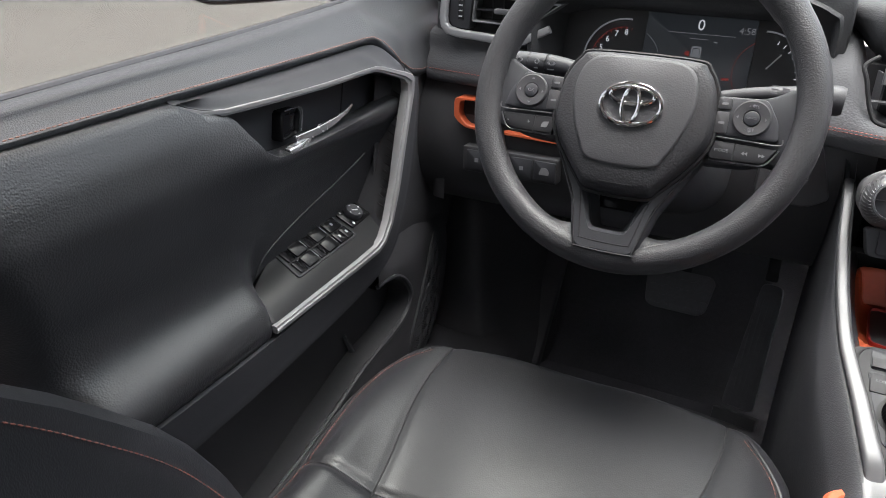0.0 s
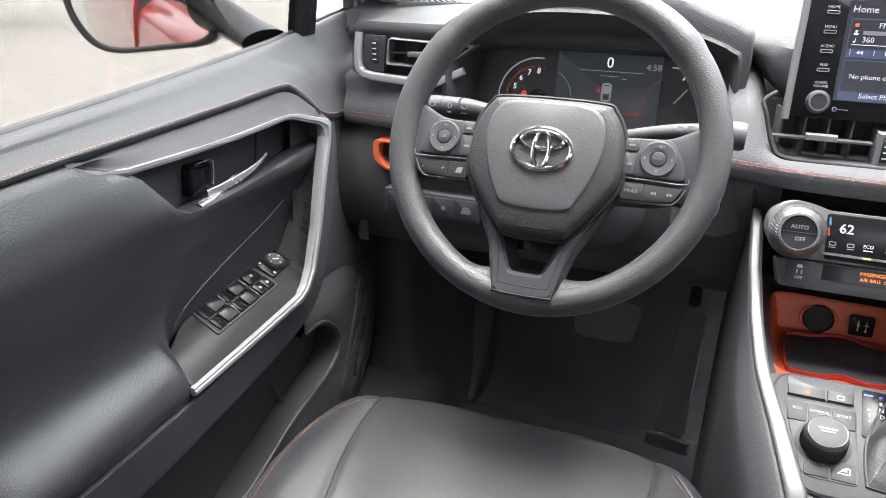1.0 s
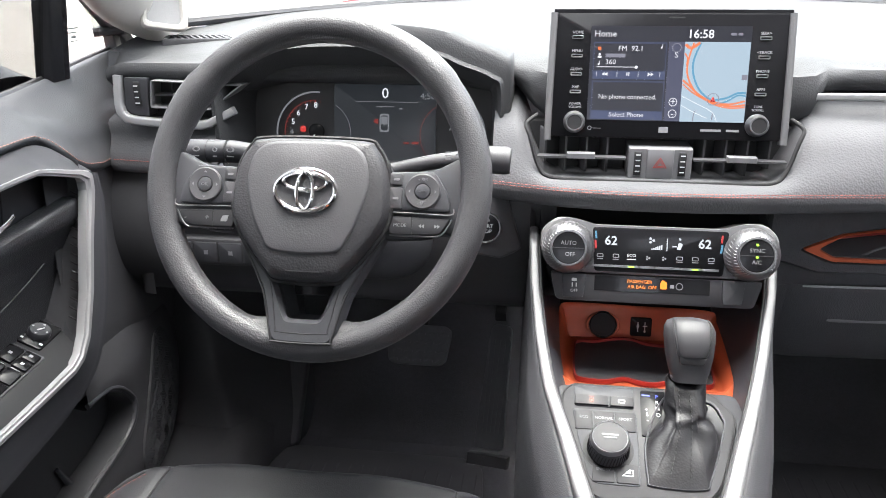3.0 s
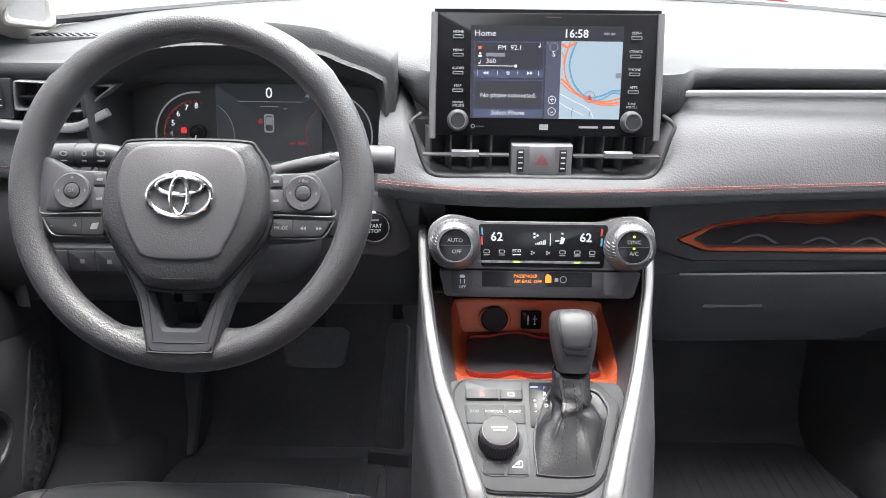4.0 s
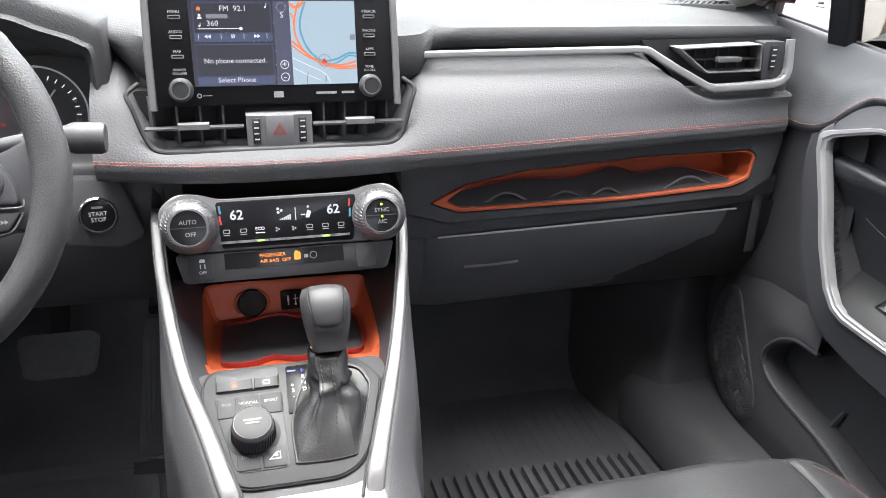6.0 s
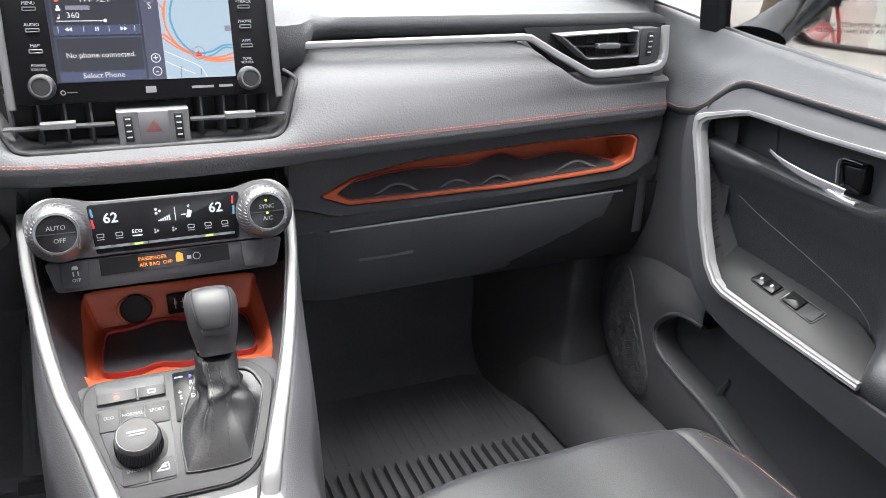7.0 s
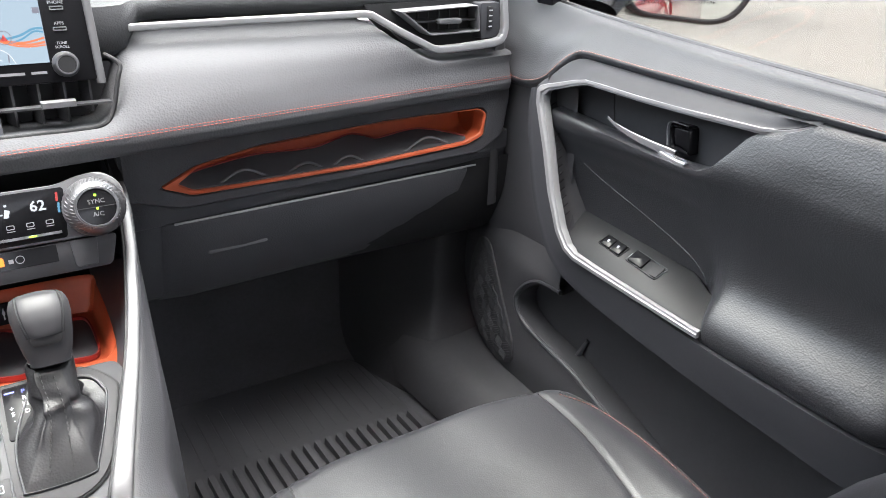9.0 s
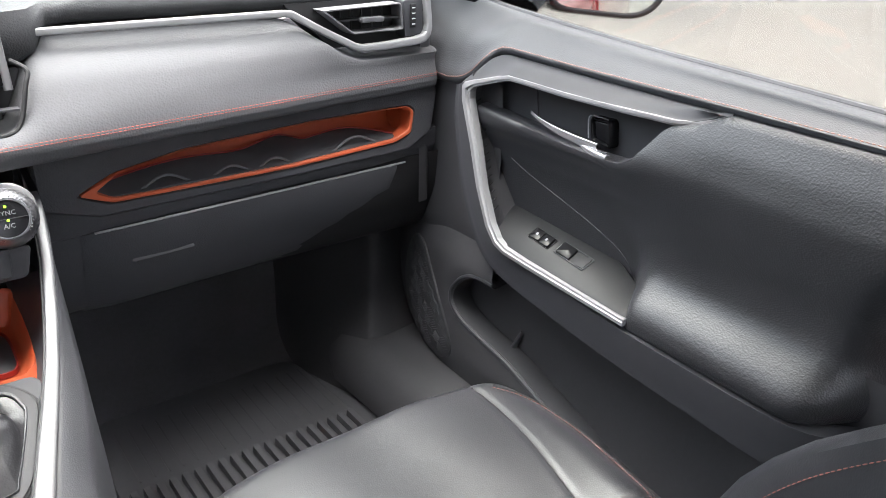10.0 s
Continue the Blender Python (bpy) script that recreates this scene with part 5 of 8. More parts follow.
part("lower_fascia", bm, LOWBLACK, dash)
bm = bmesh.new()
surface(bm, [[(x, 1.02, 0.505), (x, 1.035, 0.42), (x, 1.10, 0.34), (x, 1.25, 0.31), (x, 1.5, 0.36)] for x in (0.10, 0.3, 0.5, 0.70, 0.80)], 4, 4)
part("under_panel", bm, DARK, dash)
bm = bmesh.new()
surface(bm, [[(x, 1.02, 0.62), (x, 1.00, 0.57), (x, 1.0, 0.50), (x, 1.03, 0.44), (x, 1.12, 0.40), (x, 1.5, 0.42)] for x in (-0.80, -0.7, -0.5, -0.3, -0.12)], 4, 4)
part("knee_panel", bm, PLASTIC, dash, "black plastic knee panel under the steering column")
for s in (1, -1):
    bm = bmesh.new()
    surface(bm, [[(s * 0.728, 1.016, z), (s * 0.748, 1.020, z), (s * 0.756, 1.04, z), (s * 0.760, 1.12, z)] for z in (0.42, 0.52, 0.60, 0.66, 0.735)], 4, 4)
    part("end_panel", bm, PLASTIC, dash)

# silver bands and corner vents


def corner_vent(s):
    long = s > 0
    F = pose(0, 1.0, 0, 90, 0, 0)
    b = bmesh.new()
    prism(b, [(s * x, z) for x, z in rounded([(0.50, 0.755), (0.575, 0.690), (0.735, 0.695), (0.745, 0.758)] if long else [(0.592, 0.755), (0.596, 0.690), (0.735, 0.695), (0.745, 0.758)], 0.006)], -0.06, -0.022, F)
    part("vent_backing", b, DARK, dash)
    knots = [(0.186, 1.003, 0.743), (0.30, 1.003, 0.7442), (0.490, 1.003, 0.7456)] if long else [(0.561, 0.998, 0.7125)]
    knots += [(0.502, 1.0025, 0.7442), (0.545, 0.999, 0.7205), (0.598, 0.995, 0.6940)] if long else [(0.575, 0.997, 0.7055), (0.598, 0.995, 0.6940)]
    knots += [(0.610, 0.9945, 0.6915), (0.65, 0.9945, 0.6925), (0.703, 0.995, 0.6955), (0.718, 0.9955, 0.6985), (0.7255, 0.996, 0.7055), (0.7280, 0.9965, 0.716), (0.7275, 0.998, 0.735), (0.7265, 1.0, 0.757)]
    path = [Vector(p).lerp(Vector(q), k / 5) for p, q in zip(knots, knots[1:]) for k in range(5)] + [Vector(knots[-1])]
    path = [(s * p.x, p.y, p.z) for p in path]
    wide = [(0, 0.7), (0.2, 0.8), (0.3, 0.85), (0.45, 0.95), (0.6, 1.0), (1, 0.85)] if long else [(0, 0.9), (0.3, 1.0), (1, 0.9)]
    b = bmesh.new()
    sweep(b, path, rounded([(-0.006, -0.006), (0.006, -0.006), (0.006, 0.006), (-0.006, 0.006)], 0.003, 3), (0, 1, 0), scale=[lerp(wide, k / (len(path) - 1)) for k in range(len(path))])
    part("silver_band", b, TRIM, dash, "satin silver accent band")
    F2 = pose(0, 0.998, 0, 90, 0, 0)
    pts = [(0.5445, 0.7475), (0.594, 0.7115), (0.683, 0.7130), (0.678, 0.7520)]
    ins = [(0.5525, 0.7450), (0.596, 0.7142), (0.680, 0.7156), (0.6755, 0.7494)]
    b = bmesh.new()
    frame_ring(b, [(s * x, z) for x, z in rounded(pts, [0.002, 0.004, 0.005, 0.005])], [(s * x, z) for x, z in rounded(ins, [0.002, 0.003, 0.004, 0.004])], -0.03, 0.003, F2, 0.0012)
    vent = part("air_vent", b, PALE, dash, "grey framed side air vent")
    b = bmesh.new()
    box(b, min(s * 0.570, s * 0.6775), max(s * 0.570, s * 0.6775), -0.0008, 0.0012, -0.024, -0.003, F2 @ Matrix.Translation((0, 0.7305, 0)))
    part("slat", b, GREY, vent)
    for k in range(5):
        b = bmesh.new()
        x = s * (0.588 + 0.018 * k)
        box(b, x - 0.0008, x + 0.0008, 0.716, 0.748, -0.036, -0.022, F2)
        part("fin", b, PLASTIC, vent)
    b = bmesh.new()
    box(b, s * 0.628 - 0.019, s * 0.628 + 0.019, 0.7270, 0.7345, -0.006, 0.005, F2, 0.002, 0.003)
    part("vent_tab", b, PALE, vent)
    b = bmesh.new()
    prism(b, [(s * x, z) for x, z in rounded([(0.687, 0.7015), (0.714, 0.7035), (0.7195, 0.712), (0.7185, 0.754), (0.684, 0.754)], 0.003)], -0.03, -0.001, F2, 0.001)
    part("thumbwheel_panel", b, SATIN, dash)
    b = bmesh.new()
    box(b, s * 0.7005 - 0.0048, s * 0.7005 + 0.0048, 0.7145, 0.7490, -0.005, 0.002, F2, 0.002, 0.002)
    w = part("thumbwheel", b, DARK, dash)
    for k in range(4):
        b = bmesh.new()
        box(b, s * 0.7005 - 0.0030, s * 0.7005 + 0.0030, 0.7190 + 0.0078 * k, 0.7206 + 0.0078 * k, 0.0018, 0.0025, F2)
        part("tick", b, WHITE, w)
    # defroster grille in the deck
    g = bmesh.new()
    c = Vector((s * 0.670, 1.168, deck_z(0.670, 1.168)))
    G = Matrix.Translation(c) @ pose(0, 0, 0, 6, 0, -s * 7)
    frame_ring(g, rounded([(-0.066, -0.016), (0.066, -0.016), (0.066, 0.018), (-0.066, 0.018)], 0.008), rounded([(-0.06, -0.012), (0.06, -0.012), (0.06, 0.014), (-0.06, 0.014)], 0.006), -0.01, 0.004, G, 0.002)
    gr = part("defroster_grille", g, PLASTIC, dash)
    b = bmesh.new()
    prism(b, rounded([(-0.06, -0.012), (0.06, -0.012), (0.06, 0.014), (-0.06, 0.014)], 0.006), -0.008, 0.0005, G)
    part("grille_backing", b, DARK, gr)
    for k in range(11):
        b = bmesh.new()
        box(b, -0.0018, 0.0018, -0.013, 0.015, 0.0, 0.0038, G @ Matrix.Translation((-0.05 + 0.01 * k, 0, 0)) @ pose(0, 0, 0, 0, 0, -35 * s))
        part("slat", b, GREY, gr)


for s in (1, -1):
    corner_vent(s)

# centre vents with the hazard switch
F = pose(0, 0.945, 0.667, 90, 0, 0)
bm = bmesh.new()
prism(bm, rounded([(-0.162, 0.042), (-0.143, -0.008), (-0.125, -0.018), (0.122, -0.018), (0.140, -0.008), (0.162, 0.042)], 0.006), -0.07, -0.045, F)
part("centre_vent_backing", bm, DARK, dash)
bm = bmesh.new()
edge = catmull([(-0.150, 0.962, 0.722), (-0.163, 0.952, 0.712), (-0.158, 0.945, 0.697), (-0.146, 0.938, 0.662), (-0.130, 0.933, 0.650), (-0.08, 0.931, 0.6485), (0.0, 0.931, 0.648), (0.08, 0.931, 0.6485), (0.130, 0.933, 0.650), (0.146, 0.938, 0.662), (0.158, 0.945, 0.697), (0.163, 0.952, 0.712), (0.150, 0.962, 0.722)], 6)
tube(bm, edge, 0.0026, 8, (0, 1, 0))
part("centre_vent_rim", bm, DARK, dash)
for s in (-1, 1):
    b = bmesh.new()
    box(b, min(s * 0.040, s * 0.148), max(s * 0.040, s * 0.148), -0.0008, 0.0014, -0.012, 0.001, F @ Matrix.Translation((0, 0.0055, 0)))
    bar = part("vent_bar", b, PLASTIC, dash)
    b = bmesh.new()
    box(b, s * 0.095 - 0.017, s * 0.095 + 0.017, 0.006, 0.0125, -0.004, 0.008, F, 0.002)
    part("vent_tab", b, PALE, bar)
    for k in range(4):
        b = bmesh.new()
        x = s * (0.058 + 0.0255 * k)
        box(b, -0.0013, 0.0013, -0.016 if k < 3 else -0.006, 0.036, -0.045, -0.016, F @ Matrix.Translation((x, 0, 0)) @ pose(0, 0, 0, 0, 14, 0), 0.0008)
        part("vent_fin", b, PLASTIC, dash)
bm = bmesh.new()
box(bm, -0.037, 0.0385, -0.0185, 0.0195, -0.045, 0.001, F, 0.002)
hub = part("vent_hub", bm, PALE, dash, "grey centre block between the vents")
bm = bmesh.new()
box(bm, -0.0155, 0.0165, -0.018, 0.019, 0.0, 0.0028, F, 0.0015)
part("hazard_button", bm, PALE, hub)
bm = bmesh.new()
for r0, r1 in ((0.0088, 0.0072), (0.0052, 0.0040)):
    tri = lambda r: [(0.0005 + r * 1.1 * math.sin(math.radians(120 * k)), 0.0005 + r * math.cos(math.radians(120 * k))) for k in (0, 2, 1)]
    frame_ring(bm, tri(r0), tri(r1), 0.0024, 0.0032, F)
part("hazard_mark", bm, RED_EDGE, hub)
for s in (-1, 1):
    b = bmesh.new()
    box(b, s * 0.0265 - 0.0045 + 0.0005, s * 0.0265 + 0.0045 + 0.0005, -0.014, 0.0155, -0.001, 0.0032, F, 0.0015)
    w = part("thumbwheel", b, DARK, hub)
    for k in range(4):
        b = bmesh.new()
        box(b, s * 0.0265 - 0.0022, s * 0.0265 + 0.0032, -0.0095 + 0.0068 * k, -0.0080 + 0.0068 * k, 0.003, 0.0036, F)
        part("tick", b, WHITE, w)

# instrument binnacle
bm = bmesh.new()
cx, cz = -0.378, 0.715
hood = [(-0.200, -0.085), (-0.204, 0.015), (-0.196, 0.037), (-0.151, 0.060), (-0.101, 0.0795), (-0.006, 0.0835), (0.089, 0.076), (0.129, 0.062), (0.168, 0.047), (0.181, 0.026), (0.178, -0.085)]
line = catmull([(a, b) for a, b in hood], 5)
rows = []
for y, f, up, d in ((1.085, 0.90, 0.36, 0.0), (1.05, 0.91, 0.50, 0.0), (1.02, 0.93, 0.72, 0.0), (0.998, 0.96, 0.90, 0.0), (0.987, 0.985, 0.985, 0.0), (0.984, 1.0, 1.0, 0.001), (0.987, 1.014, 1.02, 0.0022), (0.991, 1.020, 1.03, 0.0026), (0.992, 1.030, 1.045, 0.008), (0.993, 1.055, 1.07, 0.018), (0.997, 1.066, 1.09, 0.0225), (1.02, 1.075, 1.10, 0.024), (1.08, 1.08, 1.12, 0.022), (1.18, 1.08, 1.08, 0.010), (1.28, 1.06, 1.0, -0.05)):
    rows.append([(cx + p[0] * f, y, cz + p[1] * (up if p[1] > 0 else 1.0) + d) for p in line])
loft(bm, rows)
cluster = thing("instrument_cluster", "hooded instrument cluster with lit speed and rev displays", "instrument cluster", (cx, 1.03, 0.66))
part("hood", bm, DECK, cluster, "charcoal hood over the instruments", 50)
bm = bmesh.new()
P = pose(cx, 1.066, 0.690, 78, 0, 0)
prism(bm, rounded([(-0.19, -0.075), (0.17, -0.075), (0.168, 0.052), (0.10, 0.074), (-0.10, 0.074), (-0.18, 0.05)], 0.02), -0.02, -0.004, P)
face = part("dial_plate", bm, DIAL, cluster)
bm = bmesh.new()
box(bm, -0.064, 0.084, -0.062, 0.050, -0.005, 0.0, P, 0.001, 0.004)
# display backing carries the same raised grey as DIAL, imitating a reflected veil
part("centre_display", bm, lit("dim_display", (0.10, 0.12, 0.14), 0.12, (0.036, 0.036, 0.038)), cluster)
GLOW = lit("white_display_glow", (0.85, 0.9, 0.95), 0.7)
GLOW_DIM = lit("dim_display_glow", (0.6, 0.63, 0.68), 0.22)
GLOW_RED = lit("red_display_glow", (0.9, 0.06, 0.05), 0.55)
GLOW_RED_DIM = lit("dim_red_glow", (0.8, 0.08, 0.06), 0.22)
GLOW_BLUE = lit("blue_display_glow", (0.08, 0.15, 1.0), 1.5)
GLOW_ORANGE = lit("orange_display_glow", (1.0, 0.26, 0.01), 1.4)
GLOW_GREEN = lit("green_lamp_glow", (0.45, 1.0, 0.05), 2.0)
bm = bmesh.new()
arc = lambda ox, oy, r, a0, a1, n=24: [P @ Vector((ox + r * math.cos(math.radians(a0 + (a1 - a0) * k / n)), oy + r * math.sin(math.radians(a0 + (a1 - a0) * k / n)), 0.002)) for k in range(n + 1)]
tube(bm, arc(-0.091, -0.020, 0.0575, 200, 84), 0.0013, 6, (0, 1, 0))
part("rev_ring", bm, GLOW_DIM, cluster)
bm = bmesh.new()
tube(bm, arc(-0.091, -0.020, 0.046, 200, 88), 0.0005, 5, (0, 1, 0))
for k in range(13):
    a = math.radians(200 - 10 * k)
    tube(bm, [P @ Vector((-0.091 + r * math.cos(a), -0.020 + r * math.sin(a), 0.002)) for r in (0.0425, 0.046)], 0.0005, 5, (0, 1, 0))
part("rev_scale", bm, GLOW_RED_DIM, cluster)
for k, d in enumerate("45678"):
    a = math.radians(180 - 22.5 * k)
    letters(d, 0.0115, shift(P, -0.091 + 0.0365 * math.cos(a), -0.020 + 0.039 * math.sin(a), 0.001), GLOW_DIM if k < 1 else GLOW, cluster, "dial_figure")
bm = bmesh.new()
lathe(bm, [(0.011, 0), (0.011, 0.006), (0.008, 0.008)], shift(P, -0.089, -0.018, 0), 24)
part("needle_hub", bm, PIANO, cluster)
bm = bmesh.new()
box(bm, -0.0008, 0.0008, -0.02, -0.004, 0.008, 0.009, shift(P, -0.089, -0.018, 0, -20))
part("needle", bm, WHITE, cluster)
bm = bmesh.new()
prism(bm, rounded([(-0.004, -0.004), (0.004, -0.004), (0.004, 0.003), (0, 0.005), (-0.004, 0.003)], 0.001), 0, 0.001, shift(P, -0.110, -0.015, 0))
part("seatbelt_lamp", bm, GLOW_RED, cluster)
letters("0", 0.021, shift(P, 0.011, 0.037, 0.001), GLOW, cluster, "speed_figure")
letters("4:58", 0.0125, shift(P, 0.072, 0.034, 0.001), GLOW_DIM, cluster, "clock_figures")
bm = bmesh.new()
for x0, x1, y, h in ((-0.033, 0.058, 0.0252, 0.0007), (-0.002, 0.024, 0.0185, 0.0008), (0.031, 0.036, 0.0155, 0.0015)):
    box(bm, x0, x1, y, y + h, 0.0, 0.0008, P)
part("display_line", bm, GLOW_DIM, cluster)
bm = bmesh.new()
frame_ring(bm, rect(0.010, -0.004, 0.014, 0.026, 0.004), rect(0.010, -0.004, 0.010, 0.021, 0.003), 0.0, 0.0008, P)
box(bm, 0.0055, 0.0145, -0.006, 0.005, 0.0, 0.0006, P)
part("car_symbol", bm, GLOW_DIM, cluster)
bm = bmesh.new()
prism(bm, rounded([(-0.006, -0.003), (0.001, -0.006), (0.001, 0.002), (-0.004, 0.001)], 0.001), 0, 0.0008, P)
box(bm, 0.050, 0.060, -0.033, -0.0295, 0.0, 0.0008, P)
box(bm, 0.038, 0.046, -0.033, -0.0305, 0.0, 0.0008, P)
part("warning_symbol", bm, GLOW_RED_DIM, cluster)
for sgn, ox in ((1, -0.085), (-1, 0.108)):
    bm = bmesh.new()
    tube(bm, arc(ox, -0.020, 0.046, 60 if sgn > 0 else 120, -40 if sgn > 0 else 220), 0.0004, 5, (0, 1, 0))
    part("display_arc", bm, GLOW_RED_DIM if sgn < 0 else GLOW_DIM, cluster)
bm = bmesh.new()
tube(bm, arc(0.098, -0.020, 0.0565, 92, -20), 0.0012, 6, (0, 1, 0))
part("fuel_ring", bm, GLOW_DIM, cluster)
bm = bmesh.new()
for k in range(7):
    a = math.radians(70 - 12 * k)
    tube(bm, [P @ Vector((0.098 + r * math.cos(a), -0.020 + r * math.sin(a), 0.002)) for r in (0.043, 0.048)], 0.0006, 5, (0, 1, 0))
part("fuel_scale", bm, GLOW, cluster)
bm = bmesh.new()
box(bm, -0.0009, 0.0009, 0.01, 0.036, 0.003, 0.004, shift(P, 0.098, -0.020, 0, -38))
part("fuel_needle", bm, WHITE, cluster)
letters("E", 0.009, shift(P, 0.1405, -0.004, 0.001), GLOW_DIM, cluster, "dial_figure")
letters("H", 0.009, shift(P, 0.1425, -0.031, 0.001), GLOW_DIM, cluster, "dial_figure")

# ---- display above the centre vents ----
S = pose(0.002, 0.956, 0.692, 80, 0, 0)
disp = thing("infotainment_display", "upright touch display with map, black bezel and silver side frame", "display", (0.002, 0.97, 0.69))
bm = bmesh.new()
prism(bm, rounded([(-0.139, 0.004), (0.142, 0.004), (0.140, 0.154), (-0.137, 0.154)], 0.006), -0.030, -0.002, S, 0.004)
part("housing", bm, SATIN, disp)
for s in (-1, 1):
    b = bmesh.new()
    path = catmull([S @ Vector((s * 0.1400 + 0.001, 0.000, 0.001)), S @ Vector((s * 0.1395 + 0.001, 0.05, 0.001)), S @ Vector((s * 0.1385 + 0.001, 0.10, 0.001)), S @ Vector((s * 0.1375 + 0.001, 0.152, 0.000))], 5)
    sweep(b, path, rounded([(-0.0042, -0.010), (0.0042, -0.010), (0.0042, 0.004), (-0.0042, 0.004)], 0.003, 3), (0, -1, 0))
    part("side_frame", b, SILVER, disp, "satin silver side frame")
b = bmesh.new()
box(b, -0.137, 0.139, 0.1505, 0.1560, -0.016, 0.001, S, 0.002)
part("top_frame", b, PIANO, disp)
b = bmesh.new()
box(b, -0.1345, 0.1375, 0.0045, 0.1515, -0.004, 0.0012, S, 0.0006, 0.004)
part("bezel", b, PIANO, disp, "gloss black bezel")
DAY = lit("display_dark_panel", (0.020, 0.022, 0.030), 0.6)
BLUE = lit("display_blue_panel", (0.075, 0.10, 0.20), 0.55)
STRIP = lit("display_slate_panel", (0.10, 0.11, 0.18), 0.5)
NAVY = lit("display_navy_panel", (0.050, 0.062, 0.11), 0.5)
LAND = lit("map_pale_blue", (0.44, 0.57, 0.66), 0.72)
TRACK = lit("map_orange", (0.85, 0.22, 0.08), 0.8)
RIVER = lit("map_blue", (0.10, 0.32, 0.48), 0.8)
TEXT = lit("display_white", (0.85, 0.87, 0.9), 0.8)
LINE = lit("display_line", (0.30, 0.30, 0.36), 0.6)
AMBER = lit("display_orange", (0.9, 0.2, 0.05), 0.8)


def tile(name, x0, x1, y0, y1, mat, z=0.0014):
    q = bmesh.new()
    box(q, x0, x1, y0, y1, z, z + 0.0003, S)
    return part(name, q, mat, disp)


tile("screen", -0.092, 0.094, 0.0255, 0.137, DAY)
tile("audio_tile", -0.088, -0.002, 0.0745, 0.118, BLUE, 0.0016)
tile("audio_tile_face", -0.0868, -0.0032, 0.0845, 0.1165, DAY, 0.0018)
tile("phone_tile", -0.088, -0.002, 0.0265, 0.0725, BLUE, 0.0016)
tile("phone_tile_face", -0.0868, -0.0032, 0.037, 0.0712, DAY, 0.0018)
tile("side_strip", 0.0, 0.0185, 0.0255, 0.119, STRIP, 0.0016)
tile("map_panel", 0.0185, 0.0935, 0.0255, 0.119, LAND, 0.0016)


def map_line(pts, r, mat, name):
    q = bmesh.new()
    line = [S @ Vector((min(max(p[0], 0.0192), 0.0930), min(max(p[1], 0.026), 0.1185), 0.0020)) for p in catmull(pts, 6)]
    sweep(q, line, [(-r, -0.0001), (r, -0.0001), (r, 0.0001), (-r, 0.0001)], S.to_3x3() @ Vector((0, 0, 1)))
    part(name, q, mat, disp)


map_line([(0.037, 0.118), (0.031, 0.102), (0.0295, 0.088), (0.034, 0.072), (0.042, 0.060), (0.054, 0.052), (0.070, 0.054), (0.083, 0.060), (0.0930, 0.0605)], 0.0011, RIVER, "map_shore")
map_line([(0.029, 0.118), (0.0245, 0.102), (0.023, 0.088), (0.0255, 0.076), (0.033, 0.063), (0.045, 0.0535), (0.058, 0.049), (0.075, 0.047), (0.093, 0.051)], 0.0010, TRACK, "map_road")
map_line([(0.0190, 0.0745), (0.027, 0.068), (0.038, 0.058), (0.050, 0.0515), (0.062, 0.0470), (0.078, 0.0445), (0.093, 0.0465)], 0.0012, TRACK, "map_road")
map_line([(0.0190, 0.070), (0.030, 0.061), (0.044, 0.053), (0.060, 0.0455), (0.076, 0.0425), (0.093, 0.0435)], 0.0007, TRACK, "map_road")
map_line([(0.0190, 0.116), (0.026, 0.112), (0.036, 0.118)], 0.0016, TRACK, "map_road")
map_line([(0.0190, 0.106), (0.0225, 0.100), (0.022, 0.092)], 0.0007, TRACK, "map_road")
map_line([(0.060, 0.047), (0.072, 0.0505), (0.084, 0.0575), (0.093, 0.0565)], 0.0009, RIVER, "map_shore")
map_line([(0.019, 0.056), (0.035, 0.048), (0.055, 0.038), (0.062, 0.026)], 0.0004, TEXT, "map_street")
map_line([(0.019, 0.045), (0.032, 0.038), (0.05, 0.030)], 0.0004, TEXT, "map_street")
map_line([(0.034, 0.026), (0.0345, 0.034), (0.036, 0.039)], 0.0005, LINE, "map_street_name")
map_line([(0.056, 0.028), (0.0565, 0.036)], 0.0006, LINE, "map_street_name")
b = bmesh.new()
frame_ring(b, disc(0.0555, 0.0525, 0.0072), disc(0.0555, 0.0525, 0.0064), 0.0019, 0.0023, S)
part("position_ring", b, LINE, disp)
b = bmesh.new()
prism(b, [(0.0520, 0.0492), (0.0590, 0.0492), (0.0555, 0.0560)], 0.0021, 0.0025, S)
part("position_arrow", b, RED_EDGE, disp)
b = bmesh.new()
box(b, 0.0865, 0.0930, 0.0755, 0.0815, 0.0019, 0.0022, S)
part("map_flag", b, LINE, disp)
b = bmesh.new()
frame_ring(b, disc(0.0095, 0.112, 0.0055), disc(0.0095, 0.112, 0.0045), 0.0019, 0.0022, S)
part("compass_ring", b, LINE, disp)
letters("S", 0.0095, shift(S, 0.0095, 0.1035, 0.002), TEXT, disp)
for y, mark in ((0.0485, "+"), (0.0345, "-")):
    b = bmesh.new()
    frame_ring(b, disc(0.0095, y, 0.0050), disc(0.0095, y, 0.0042), 0.0019, 0.0022, S)
    part("zoom_ring", b, TEXT, disp)
    letters(mark, 0.011, shift(S, 0.0095, y, 0.002), TEXT, disp)
letters("Home", 0.0105, shift(S, -0.088, 0.1275, 0.002), TEXT, disp, align="LEFT")
letters("16:58", 0.0138, shift(S, 0.036, 0.1275, 0.002), TEXT, disp, bold=0.0002)
letters("FM  92.1", 0.0085, shift(S, -0.044, 0.1105, 0.0022), TEXT, disp)
